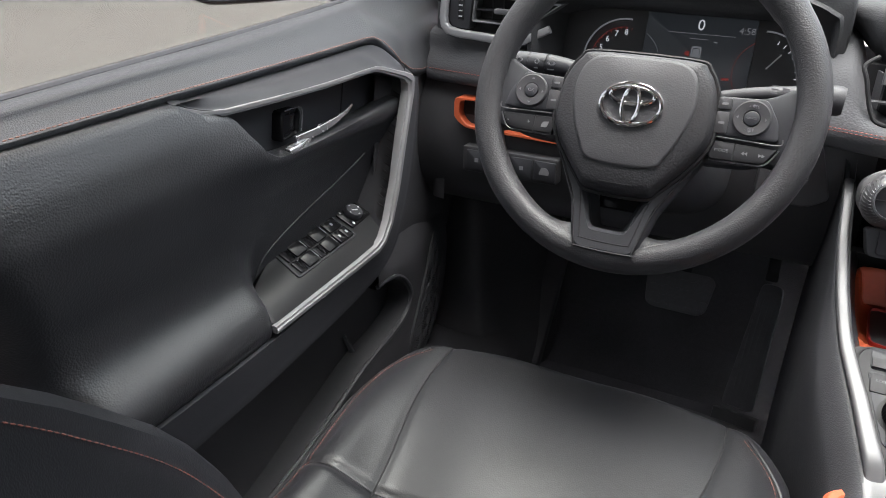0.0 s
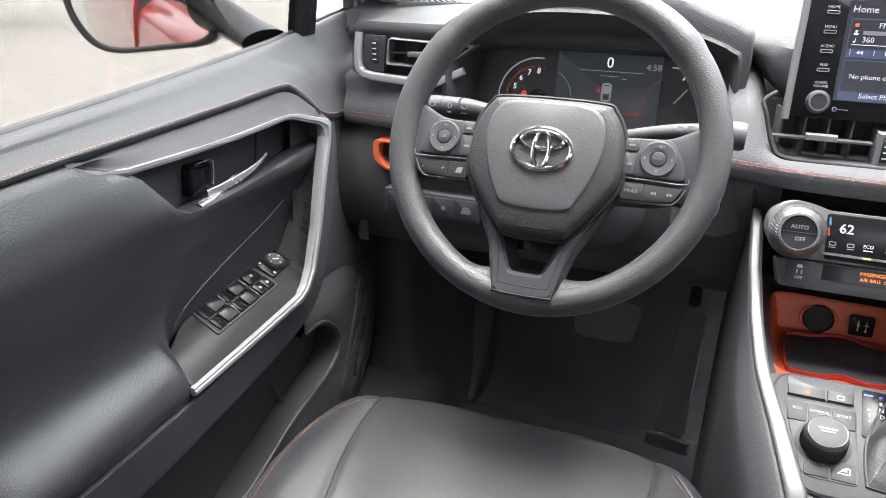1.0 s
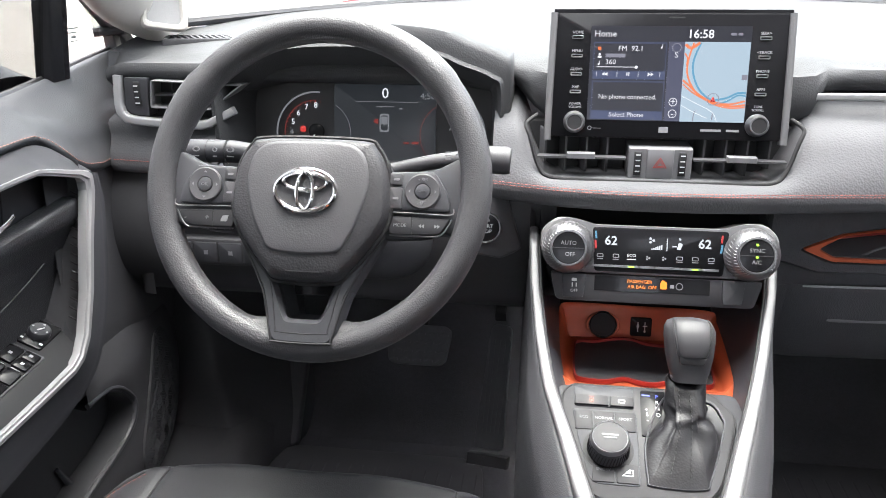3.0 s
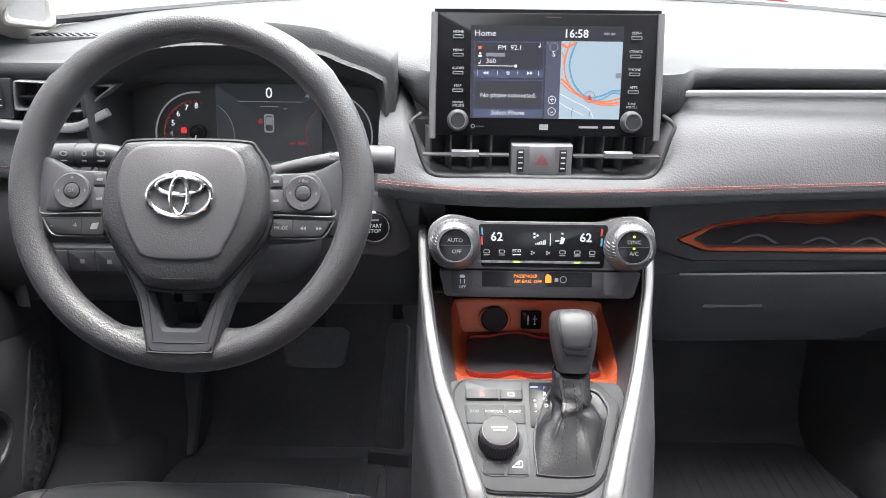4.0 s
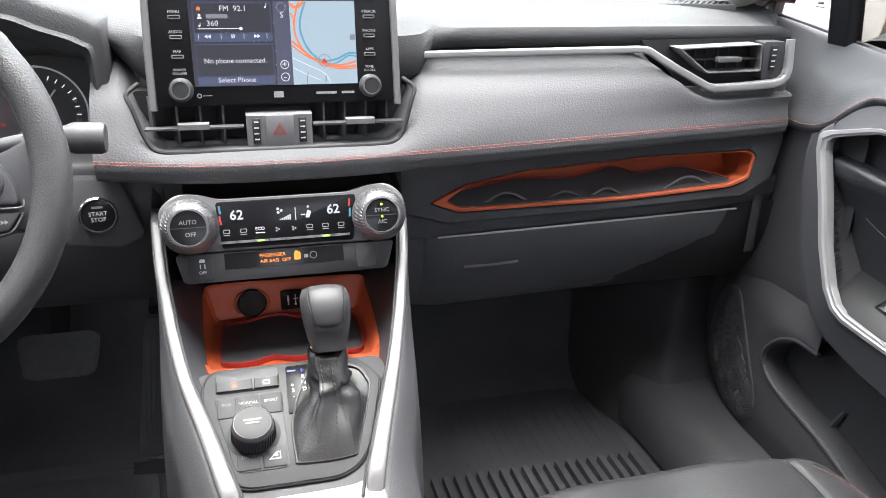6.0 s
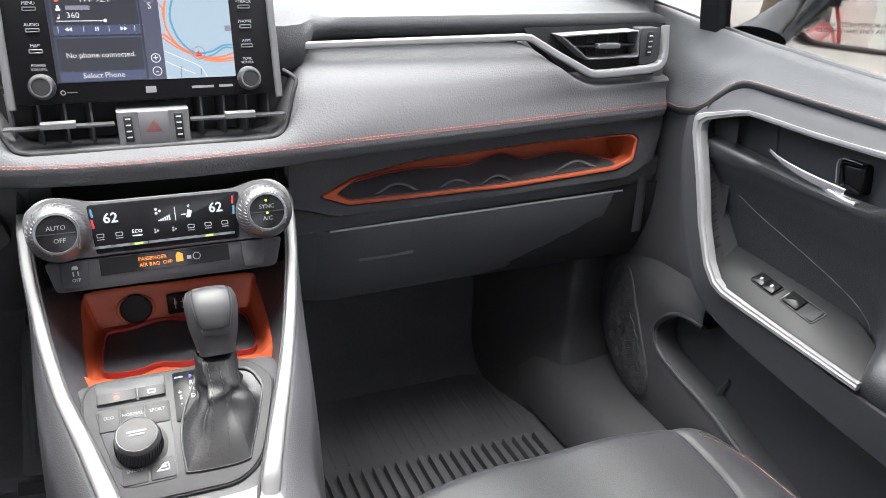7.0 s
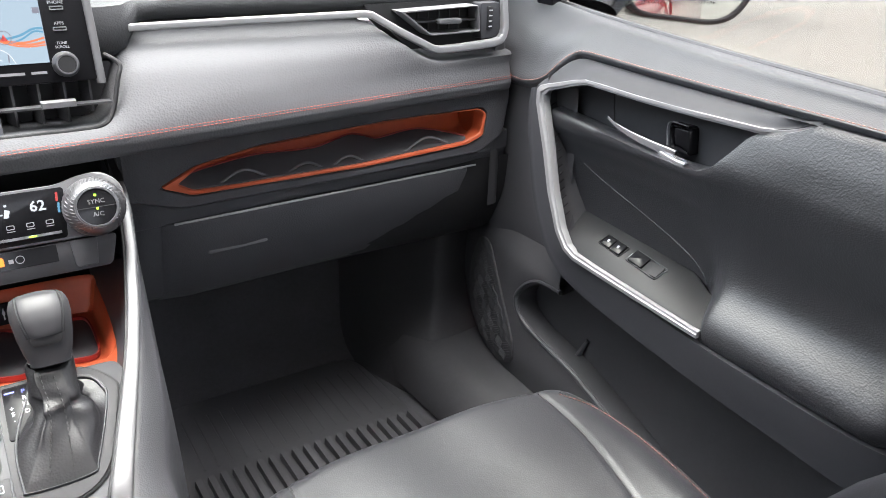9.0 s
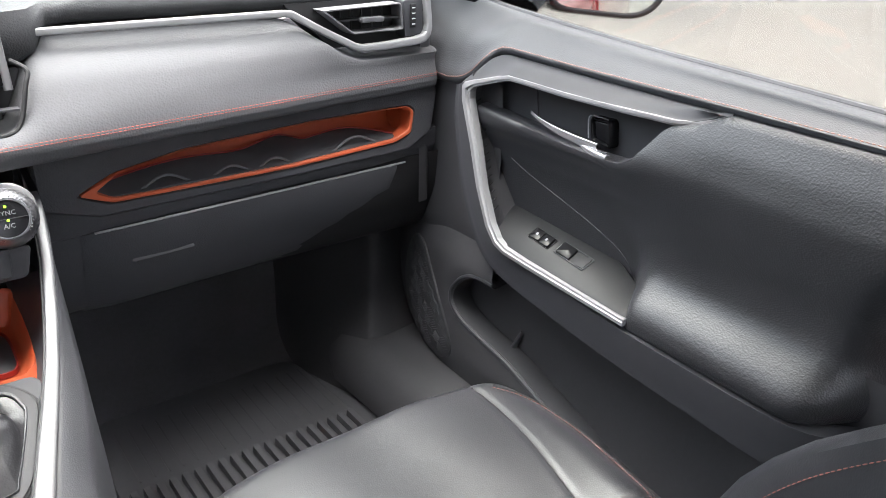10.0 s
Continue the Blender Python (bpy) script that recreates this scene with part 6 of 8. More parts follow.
letters("360", 0.0085, shift(S, -0.0735, 0.0945, 0.0022), TEXT, disp, align="LEFT")
letters("No phone connected.", 0.0078, shift(S, -0.045, 0.0535, 0.0022), TEXT, disp)
letters("Select Phone", 0.0080, shift(S, -0.045, 0.0322, 0.0022), TEXT, disp)
b = bmesh.new()
box(b, -0.0735, -0.0500, 0.1000, 0.1045, 0.0021, 0.0024, S)
part("artist_bar", b, LINE, disp)
b = bmesh.new()
box(b, -0.083, -0.079, 0.1085, 0.1125, 0.0021, 0.0024, S, r=0.001)
part("radio_symbol", b, AMBER, disp)
b = bmesh.new()
prism(b, disc(-0.0805, 0.1035, 0.0015, n=12), 0.0021, 0.0024, S)
box(b, -0.0828, -0.0782, 0.0995, 0.1018, 0.0021, 0.0024, S)
part("artist_symbol", b, TEXT, disp)
for x, y in ((-0.0805, 0.0935), (-0.0075, 0.1135)):
    b = bmesh.new()
    prism(b, disc(x - 0.0008, y - 0.0015, 0.0012, n=10), 0.0021, 0.0024, S)
    box(b, x, x + 0.0006, y - 0.0015, y + 0.0025, 0.0021, 0.0024, S)
    part("note_symbol", b, TEXT, disp)
b = bmesh.new()
box(b, -0.0835, -0.0365, 0.0885, 0.0893, 0.0021, 0.0024, S)
prism(b, disc(-0.0365, 0.0889, 0.0019, n=14), 0.0021, 0.0024, S)
part("progress_bar", b, TEXT, disp)
b = bmesh.new()
for x in (-0.0835, -0.059, -0.034, -0.0085):
    box(b, x, x + 0.0005, 0.0775, 0.0835, 0.0021, 0.0024, S)
for x, d in ((-0.0735, -1), (-0.0700, -1), (-0.0225, 1), (-0.0190, 1)):
    prism(b, [(x, 0.0782), (x, 0.0828), (x + d * 0.0034, 0.0805)][::(1 if d < 0 else -1)], 0.0021, 0.0024, S)
for x in (-0.0475, -0.0452):
    box(b, x, x + 0.0011, 0.0784, 0.0826, 0.0021, 0.0024, S)
part("transport_symbols", b, TEXT, disp)
b = bmesh.new()
for x0, x1 in ((0.070, 0.0765), (0.0785, 0.0835)):
    box(b, x0, x1, 0.1265, 0.1295, 0.0019, 0.0022, S)
part("status_symbols", b, LINE, disp)
b = bmesh.new()
prism(b, [(-0.003, 0.1465), (0.018, 0.1460), (0.016, 0.1475), (-0.001, 0.1478)], 0.0012, 0.0015, S)
part("sensor_bar", b, GREY, disp)
for text, x, y in (("HOME", -0.1075, 0.1235), ("MENU", -0.1075, 0.1017), ("AUDIO", -0.1075, 0.0802), ("MAP", -0.1075, 0.0590), ("SEEK>", 0.1100, 0.1235), ("<TRACK", 0.1100, 0.1017), ("PHONE", 0.1097, 0.0802), ("APPS", 0.1095, 0.0590)):
    letters(text, 0.0046, shift(S, x, y + 0.0056, 0.0016), LABEL, disp)
    b = bmesh.new()
    frame_ring(b, rect(x, y, 0.0135, 0.0042, 0.0012), rect(x, y, 0.0110, 0.0020, 0.0006), 0.0008, 0.0026, S, 0.0004)
    part("button_frame", b, ALU, disp)
    b = bmesh.new()
    box(b, x - 0.0058, x + 0.0058, y - 0.0012, y + 0.0012, 0.0008, 0.0018, S)
    part("button", b, PIANO, disp)
for x, words in ((-0.107, "POWER\nVOLUME"), (0.1085, "TUNE\nSCROLL")):
    letters(words, 0.0040, shift(S, x, 0.0425, 0.0016), LABEL, disp)
    b = bmesh.new()
    lathe(b, [(0.0135, 0.0), (0.0135, 0.003), (0.0118, 0.005), (0.0115, 0.013), (0.0105, 0.0145), (0.0092, 0.0146), (0.0088, 0.0135)], shift(S, x, 0.0225, 0), 40)
    k = part("rotary_knob", b, ALU, disp, "brushed silver rotary knob")
    b = bmesh.new()
    lathe(b, [(0.0090, 0.010), (0.0090, 0.0136), (0.0086, 0.0140)], shift(S, x, 0.0225, 0), 32)
    part("knob_cap", b, DARK, k)
b = bmesh.new()
box(b, -0.005, 0.006, 0.0115, 0.0185, 0.0012, 0.0015, S)
part("maker_mark", b, FAINT, disp)
for x0, x1, y in ((0.044, 0.068, 0.0155), (0.074, 0.089, 0.0155)):
    b = bmesh.new()
    box(b, x0, x1, y - 0.0014, y + 0.0014, 0.0012, 0.0015, S)
    part("service_mark", b, FAINT, disp)
b = bmesh.new()
frame_ring(b, disc(-0.088, 0.0155, 0.0027), disc(-0.088, 0.0155, 0.0017), 0.0012, 0.0015, S)
box(b, -0.084, -0.074, 0.0151, 0.0158, 0.0012, 0.0015, S)
part("service_mark", b, FAINT, disp)

# ---- climate controls ----
K = pose(0.0, 0.885, 0.583, 72, 0, 0)
clim = thing("climate_panel", "climate control panel with two silver dials and lit readouts", "climate control", (0, 0.9, 0.52))
bm = bmesh.new()
prism(bm, rounded([(-0.118, -0.036), (0.116, -0.036), (0.138, -0.010), (0.136, 0.016), (0.118, 0.031), (0.095, 0.029), (0.076, 0.0225), (-0.078, 0.0225), (-0.096, 0.029), (-0.119, 0.031), (-0.139, 0.016), (-0.140, -0.010)], 0.010), -0.05, 0.003, K, 0.004)
part("surround", bm, SILVER, clim, "satin silver surround")
bm = bmesh.new()
prism(bm, rounded([(-0.078, 0.0195), (-0.074, -0.033), (0.074, -0.033), (0.079, 0.0195)], 0.004), -0.005, 0.0042, K, 0.001)
part("readout_panel", bm, PIANO, clim, "gloss black readout panel")
for x in (-0.056, 0.052):
    letters("62", 0.0150, shift(K, x, 0.0035, 0.0044), GLOW, clim, "temperature_figures", bold=0.0003)
for x, k in ((-0.0755, 1), (0.0705, -1)):
    for i, mat in enumerate((RIVER, GLOW_RED)):
        b = bmesh.new()
        y0, y1 = (0.006, 0.015) if (i == 0) == (k > 0) else (-0.006, 0.004)
        prism(b, [(x + 0.001 * k, y0), (x + 0.001 * k + 0.0022, y0), (x + 0.0022, y1), (x, y1)], 0.0042, 0.0046, K)
        part("heat_bar", b, mat, clim)
b = bmesh.new()
for i in range(6):
    box(b, -0.009 + 0.0022 * i, -0.0074 + 0.0022 * i, -0.005, -0.0035 + 0.0009 * i, 0.0042, 0.0046, K)
box(b, 0.0085, 0.0095, -0.006, 0.009, 0.0042, 0.0046, K)
for a in range(3):
    prism(b, disc(-0.009 + 0.0024 * math.cos(a * 2.1), 0.006 + 0.0024 * math.sin(a * 2.1), 0.0016, n=8), 0.0042, 0.0046, K)
prism(b, disc(0.0235, 0.0085, 0.0014, n=10), 0.0042, 0.0046, K)
prism(b, rounded([(0.0200, -0.004), (0.0245, -0.004), (0.0270, 0.003), (0.0225, 0.005)], 0.001), 0.0042, 0.0046, K)
box(b, 0.0150, 0.0200, -0.001, 0.0005, 0.0042, 0.0046, K)
part("fan_symbols", b, GLOW, clim)
for i, x in enumerate((-0.068, -0.0495, -0.0315, -0.0125, 0.006, 0.024, 0.042, 0.060)):
    b = bmesh.new()
    if i in (3, 4):
        for a in range(3):
            prism(b, disc(x + 0.0017 * math.cos(a * 2.1), -0.015 + 0.0017 * math.sin(a * 2.1), 0.0012, n=8), 0.0042, 0.0045, K)
    elif i == 2:
        letters("ECO", 0.0052, shift(K, x, -0.0130, 0.0044), WHITE, clim)
        box(b, x - 0.005, x + 0.005, -0.0180, -0.0170, 0.0042, 0.0045, K)
    else:
        frame_ring(b, rect(x, -0.014, 0.0075, 0.0046, 0.0015), rect(x, -0.014, 0.0058, 0.0030, 0.0010), 0.0042, 0.0045, K)
        box(b, x - 0.0036, x + 0.0036, -0.0186, -0.0177, 0.0042, 0.0045, K)
    part("key_symbol", b, FAINT if i != 2 else WHITE, clim)
    b = bmesh.new()
    box(b, x - 0.00915, x + 0.00915, -0.0276, -0.0249, 0.003, 0.0058, K, 0.0006)
    key = part("key", b, ALU, clim, "slim silver key")
    if i in (2, 6):
        b = bmesh.new()
        box(b, x - 0.0036, x + 0.0036, -0.0270, -0.0255, 0.0052, 0.0062, K)
        part("key_lamp", b, GLOW_GREEN, key)
for x, words in ((-0.1065, ("AUTO", "OFF")), (0.1045, ("SYNC", "A/C"))):
    Q = shift(K, x, -0.006, 0.0)
    b = bmesh.new()
    lathe(b, [(0.0315, -0.01), (0.0313, 0.006), (0.0300, 0.014), (0.0265, 0.0225), (0.0215, 0.0275), (0.0203, 0.0272)], Q, 56)
    ring = part("dial_ring", b, ALU, clim, "knurled silver dial ring")
    b = bmesh.new()
    for i in range(34):
        a = math.radians(-60 + 300 * i / 34)
        d = Vector((math.cos(a), math.sin(a), 0))
        e = Vector((math.cos(a + 0.35), math.sin(a + 0.35), 0))
        tube(b, [Q @ (d * 0.0313 + Vector((0, 0, 0.006))), Q @ (d.lerp(e, 0.5).normalized() * 0.0287 + Vector((0, 0, 0.0178))), Q @ (e * 0.0225 + Vector((0, 0, 0.0268)))], 0.0008, 4, (0, 1, 0))
    part("knurling", b, ALU, ring)
    b = bmesh.new()
    lathe(b, [(0.0204, 0.010), (0.0204, 0.0275), (0.0200, 0.0284), (0.0192, 0.0284), (0.0188, 0.0275)], Q, 48)
    part("dial_rim", b, ALU, ring)
    b = bmesh.new()
    lathe(b, [(0.0190, 0.012), (0.0190, 0.0276), (0.010, 0.0284)], Q, 40)
    part("dial_face", b, PIANO, ring)
    b = bmesh.new()
    box(b, -0.0186, 0.0186, -0.0004, 0.0004, 0.028, 0.0288, Q)
    part("dial_split", b, GREY, ring)
    letters(words[0], 0.0066, shift(Q, 0, 0.0058, 0.0290), FAINT, ring)
    letters(words[1], 0.0066, shift(Q, 0.002 if words[1] == "OFF" else 0, -0.0075, 0.0290), FAINT, ring)
    if x > 0:
        for y in (0.0125, -0.0015):
            b = bmesh.new()
            prism(b, disc(0, y, 0.0014, n=12), 0.0280, 0.0292, Q)
            part("dial_lamp", b, GLOW_GREEN, ring)
# lower strip with the airbag notice and two blanks
bm = bmesh.new()
prism(bm, rounded([(-0.126, -0.037), (-0.118, -0.070), (0.112, -0.070), (0.122, -0.037)], 0.006), -0.03, 0.0005, K, 0.003)
strip = part("lower_strip", bm, PLASTIC, clim, "charcoal strip under the climate keys")
bm = bmesh.new()
box(bm, -0.073, 0.061, -0.0565, -0.0385, 0.0, 0.0012, K, 0.0004)
part("notice_window", bm, PIANO, clim)
letters("PASSENGER", 0.0056, shift(K, -0.020, -0.0440, 0.0014), GLOW_ORANGE, clim)
letters("AIR BAG  OFF", 0.0056, shift(K, -0.017, -0.0505, 0.0014), GLOW_ORANGE, clim)
b = bmesh.new()
prism(b, rounded([(0.004, -0.0515), (0.0115, -0.0515), (0.0115, -0.0435), (0.0065, -0.0405), (0.004, -0.044)], 0.001), 0.0012, 0.0016, K)
part("airbag_symbol", b, GLOW_ORANGE, clim)
b = bmesh.new()
frame_ring(b, disc(0.026, -0.0475, 0.0042), disc(0.026, -0.0475, 0.0034), 0.0012, 0.0015, K)
box(b, 0.0155, 0.0200, -0.050, -0.046, 0.0012, 0.0015, K)
part("bag_symbol", b, FAINT, clim)
for x0, x1, mat in ((-0.1115, -0.0825, SATIN), (0.0745, 0.1010, PLASTIC)):
    b = bmesh.new()
    prism(b, rounded([(x0, -0.0375), (x0 + 0.0015, -0.0665), (x1 - 0.0035, -0.0665), (x1, -0.0375)], 0.003), -0.001, 0.0026, K, 0.001)
    part("switch_blank", b, mat, clim)
letters("OFF", 0.0050, shift(K, -0.0968, -0.0580, 0.0028), WHITE, clim)
b = bmesh.new()
prism(b, rounded([(-0.1005, -0.0465), (-0.0935, -0.0465), (-0.0945, -0.0428), (-0.0995, -0.0428)], 0.001), 0.0026, 0.0029, K)
for s in (-1, 1):
    box(b, -0.0968 + s * 0.0024 - 0.0006, -0.0968 + s * 0.0024 + 0.0006, -0.0535, -0.0485, 0.0026, 0.0029, K)
part("traction_symbol", b, WHITE, clim)

# ---- centre console ----
cons = thing("centre_console", "centre console with silver rails, orange tray and charcoal control panel", "centre console", (0, 0.7, 0.0))
RAILZ = [(0.60, 0.352), (0.66, 0.375), (0.70, 0.397), (0.75, 0.425), (0.80, 0.458), (0.85, 0.497), (0.90, 0.542), (0.93, 0.570), (1.02, 0.60)]
RAILL = [(0.60, -0.078), (0.665, -0.090), (0.737, -0.112), (0.781, -0.128), (0.832, -0.140), (0.887, -0.149), (0.93, -0.153), (1.05, -0.155)]
RAILR = [(0.60, 0.055), (0.665, 0.070), (0.721, 0.089), (0.778, 0.109), (0.828, 0.125), (0.883, 0.140), (0.93, 0.148), (1.05, 0.152)]
for s, table in ((-1, RAILL), (1, RAILR)):
    b = bmesh.new()
    rows = []
    for y in (0.25, 0.40, 0.55, 0.62, 0.66, 0.70, 0.75, 0.80, 0.86, 0.92, 1.0, 1.10):
        x, z = lerp(table, y), lerp(RAILZ, y)
        side = s * max(abs(x) + 0.028 * (1 - ease(0.72, 0.92, y)), 0.112 + 0.02 * (1 - ease(0.5, 0.7, y)))
        rows.append([(x - s * 0.006, y, z - 0.014), (x + s * 0.001, y, z - 0.006), (x * 0.45 + side * 0.55, y, z - 0.020), (side, y, z - 0.055), (side + s * 0.008, y, z * 0.55), (side + s * 0.010, y, 0.0)])
    surface(b, rows, 3, 4)
    part("side_pad", b, CONSOLE_PAD, cons, "grey-black padded console side")
    b = bmesh.new()
    ys = np.linspace(0.652, 0.955, 44)
    path = [(lerp(table, y) - s * lerp([(0.62, 0.011), (0.70, 0.009), (0.8, 0.006), (0.95, 0.005)], y), y, lerp(RAILZ, y) - 0.004 - 0.012 * ease(0.672, 0.652, y)) for y in ys]
    sweep(b, path, rounded([(-0.0062, -0.008), (0.0062, -0.008), (0.0062, 0.004), (-0.0062, 0.004)], 0.0035, 3), (0, -0.5, 1), scale=[lerp([(0.62, 1.3), (0.66, 1.6), (0.70, 1.4), (0.80, 1.05), (0.95, 0.85)], y) for y in ys])
    part("silver_rail", b, SILVER, cons, "satin silver console rail")
    b = bmesh.new()
    tube(b, [(lerp(table, y) - s * lerp([(0.62, 0.024), (0.70, 0.019), (0.8, 0.0135), (0.95, 0.0115)], y), y, lerp(RAILZ, y) - 0.006) for y in ys], 0.0018, 6)
    part("rail_groove", b, DARK, cons)
    b = bmesh.new()
    rows = []
    for y in (0.66, 0.72, 0.78, 0.83, 0.87, 0.92, 0.98, 1.01, 1.03):
        x, z = lerp(table, y) - s * 0.012, lerp(RAILZ, y) - 0.006
        low = lerp([(0.66, 0.357), (0.72, 0.381), (0.80, 0.412), (0.83, 0.418), (0.93, 0.426), (0.98, 0.434), (1.03, 0.447)], y)
        xin = s * (lerp([(0.66, 0.065), (0.72, 0.082), (0.80, 0.100), (0.84, 0.103), (0.93, 0.109), (1.03, 0.109)], y) - (0.005 if s > 0 else 0.0))
        rows.append([(x, y, z), (x * 0.85 + xin * 0.15, y, z * 0.7 + low * 0.3), (x * 0.5 + xin * 0.5, y, z * 0.3 + low * 0.7), (xin, y, low), (xin * (1.0 if y > 0.85 else 0.95), y, low - 0.010)])
    surface(b, rows, 4, 3)
    part("inner_wall", b, SATIN, cons)
C = pose(0, 0.707, 0.383, 23.3, 0, 0)
bm = bmesh.new()
prism(bm, rounded([(-0.112, 0.1185), (-0.116, 0.070), (-0.086, -0.050), (0.064, -0.052), (0.100, 0.072), (0.094, 0.1185)], 0.012), -0.03, -0.003, C, 0.002)
part("panel_bed", bm, SATIN, cons)
OUT = [(-0.097, 0.116), (-0.106, 0.098), (-0.104, 0.070), (-0.083, -0.014), (-0.068, -0.028), (0.028, -0.029), (0.048, -0.019), (0.062, 0.0), (0.084, 0.070), (0.086, 0.086), (0.074, 0.104), (0.058, 0.116)]
bm = bmesh.new()
prism(bm, rounded(OUT, 0.012), -0.01, 0.002, C, 0.0015)
part("control_panel", bm, GREY, cons, "grey plastic control panel")
bm = bmesh.new()
tube(bm, [C @ Vector((p[0], p[1], -0.001)) for p in [q * 1.012 for q in rounded(OUT, 0.012)]], 0.0016, 5, closed=True)
part("panel_groove", bm, DARK, cons)
bm = bmesh.new()
prism(bm, rounded([(-0.094, -0.030), (-0.080, -0.041), (-0.050, -0.043), (0.020, -0.043), (0.048, -0.042), (0.073, -0.028), (0.068, -0.095), (-0.086, -0.095)], 0.010), -0.030, 0.006, C, 0.004)
part("silver_cross_bar", bm, SILVER, cons, "broad satin silver bar behind the selector")
bm = bmesh.new()
frame_ring(bm, rounded([(-0.122, 0.30), (0.108, 0.30), (0.108, 0.640), (0.090, 0.662), (-0.100, 0.662), (-0.122, 0.640)], 0.02), rounded([(-0.108, 0.314), (0.094, 0.314), (0.094, 0.632), (0.084, 0.648), (-0.094, 0.648), (-0.108, 0.632)], 0.014), 0.26, 0.350, None, 0.004)
part("cup_surround", bm, ORANGE, cons, "burnt orange cup holder surround")
bm = bmesh.new()
box(bm, -0.115, 0.101, 0.307, 0.655, 0.24, 0.270)
part("cup_well", bm, DARK, cons, "black cup holder well")
# keys on the panel
bm = bmesh.new()
box(bm, -0.0925, -0.0245, 0.0855, 0.1135, 0.0, 0.0032, C, 0.001, 0.004)
part("key_block", bm, SATIN, cons)
for x0, x1, w in ((-0.0915, -0.0535, 0), (-0.0515, -0.0255, 1)):
    b = bmesh.new()
    box(b, x0, x1, 0.0865, 0.1000, 0.003, 0.0055, C, 0.0012)
    key = part("panel_key", b, GREY, cons)
    b = bmesh.new()
    xm = (x0 + x1) / 2
    if w == 0:
        frame_ring(b, disc(xm, 0.0920, 0.0030), disc(xm, 0.0920, 0.0022), 0.0055, 0.0058, C)
        box(b, xm - 0.0006, xm + 0.0006, 0.0900, 0.0938, 0.0055, 0.0058, C)
    else:
        frame_ring(b, rect(xm, 0.0928, 0.0075, 0.0050, 0.001), rect(xm, 0.0928, 0.0060, 0.0036, 0.001), 0.0055, 0.0058, C)
    part("key_symbol", b, WHITE if w else AMBER, key)
    if w == 0:
        b = bmesh.new()
        box(b, xm - 0.003, xm + 0.003, 0.0965, 0.0978, 0.0055, 0.0058, C)
        part("brake_lamp", b, GLOW_RED, key)
PAD = rounded([(-0.0945, 0.0815), (-0.0885, 0.046), (-0.0755, -0.007), (-0.068, -0.0115), (-0.0225, -0.0115), (-0.0225, 0.0815)], 0.005)
bm = bmesh.new()
prism(bm, PAD, 0.0, 0.0030, C, 0.001)
part("mode_pad", bm, SATIN, cons, "charcoal drive mode keypad")
for cx0, cy0, w, h, text in ((-0.0815, 0.0665, 0.0195, 0.0250, "ECO"), (-0.0590, 0.0665, 0.0225, 0.0250, "NORMAL"), (-0.0352, 0.0665, 0.0225, 0.0250, "SPORT"), (-0.0615, 0.0018, 0.0235, 0.0225, "SNOW"), (-0.0360, 0.0018, 0.0235, 0.0225, "")):
    b = bmesh.new()
    box(b, cx0 - w / 2, cx0 + w / 2, cy0 - h / 2, cy0 + h / 2, 0.002, 0.0042, C, 0.0010, 0.002)
    key = part("mode_key", b, GREY, cons)
    if text:
        letters(text, 0.0050, shift(C, cx0, cy0 + 0.003, 0.0043), FAINT, key)
    else:
        b = bmesh.new()
        frame_ring(b, [(cx0 - 0.006, cy0 - 0.003), (cx0 + 0.006, cy0 - 0.003), (cx0 + 0.006, cy0 + 0.005), (cx0 + 0.002, cy0 + 0.005)], [(cx0 - 0.0045, cy0 - 0.0022), (cx0 + 0.0053, cy0 - 0.0022), (cx0 + 0.0053, cy0 + 0.0043), (cx0 + 0.0024, cy0 + 0.0043)], 0.0042, 0.0045, C)
        box(b, cx0 - 0.001, cx0 + 0.003, cy0 + 0.0005, cy0 + 0.003, 0.0042, 0.0045, C)
        part("descent_symbol", b, WHITE, key)
Q = shift(C, -0.0555, 0.0305, 0.0)
b = bmesh.new()
lathe(b, [(0.0275, 0.0), (0.0275, 0.0036), (0.0255, 0.0042)], Q, 48)
part("dial_recess", b, DARK, cons)
b = bmesh.new()
lathe(b, [(0.0225, 0.002), (0.0215, 0.016), (0.0210, 0.022)], Q, 48)
skirt = part("mode_dial", b, SATIN, cons, "drive mode dial with ribbed skirt")
b = bmesh.new()
for i in range(40):
    a = 2 * math.pi * i / 40
    tube(b, [Q @ Vector((0.0226 * math.cos(a), 0.0226 * math.sin(a), 0.003)), Q @ Vector((0.0216 * math.cos(a + 0.12), 0.0216 * math.sin(a + 0.12), 0.019))], 0.0007, 4)
part("dial_ribs", b, DARK, skirt)
b = bmesh.new()
lathe(b, [(0.0208, 0.018), (0.0208, 0.0250), (0.0202, 0.0276), (0.0192, 0.0286), (0.0184, 0.0280)], Q, 48)
part("dial_collar", b, ALU, skirt)
b = bmesh.new()
lathe(b, [(0.0186, 0.020), (0.0186, 0.0279), (0.017, 0.0284), (0.008, 0.0287)], Q, 48)
part("dial_cap", b, CAP_MAT, skirt, "brushed silver cap")
b = bmesh.new()
box(b, -0.009, 0.009, 0.0015, 0.0035, 0.0286, 0.0292, Q)
box(b, -0.007, 0.007, -0.002, -0.0005, 0.0288, 0.0294, Q)
part("dial_print", b, FAINT, skirt)
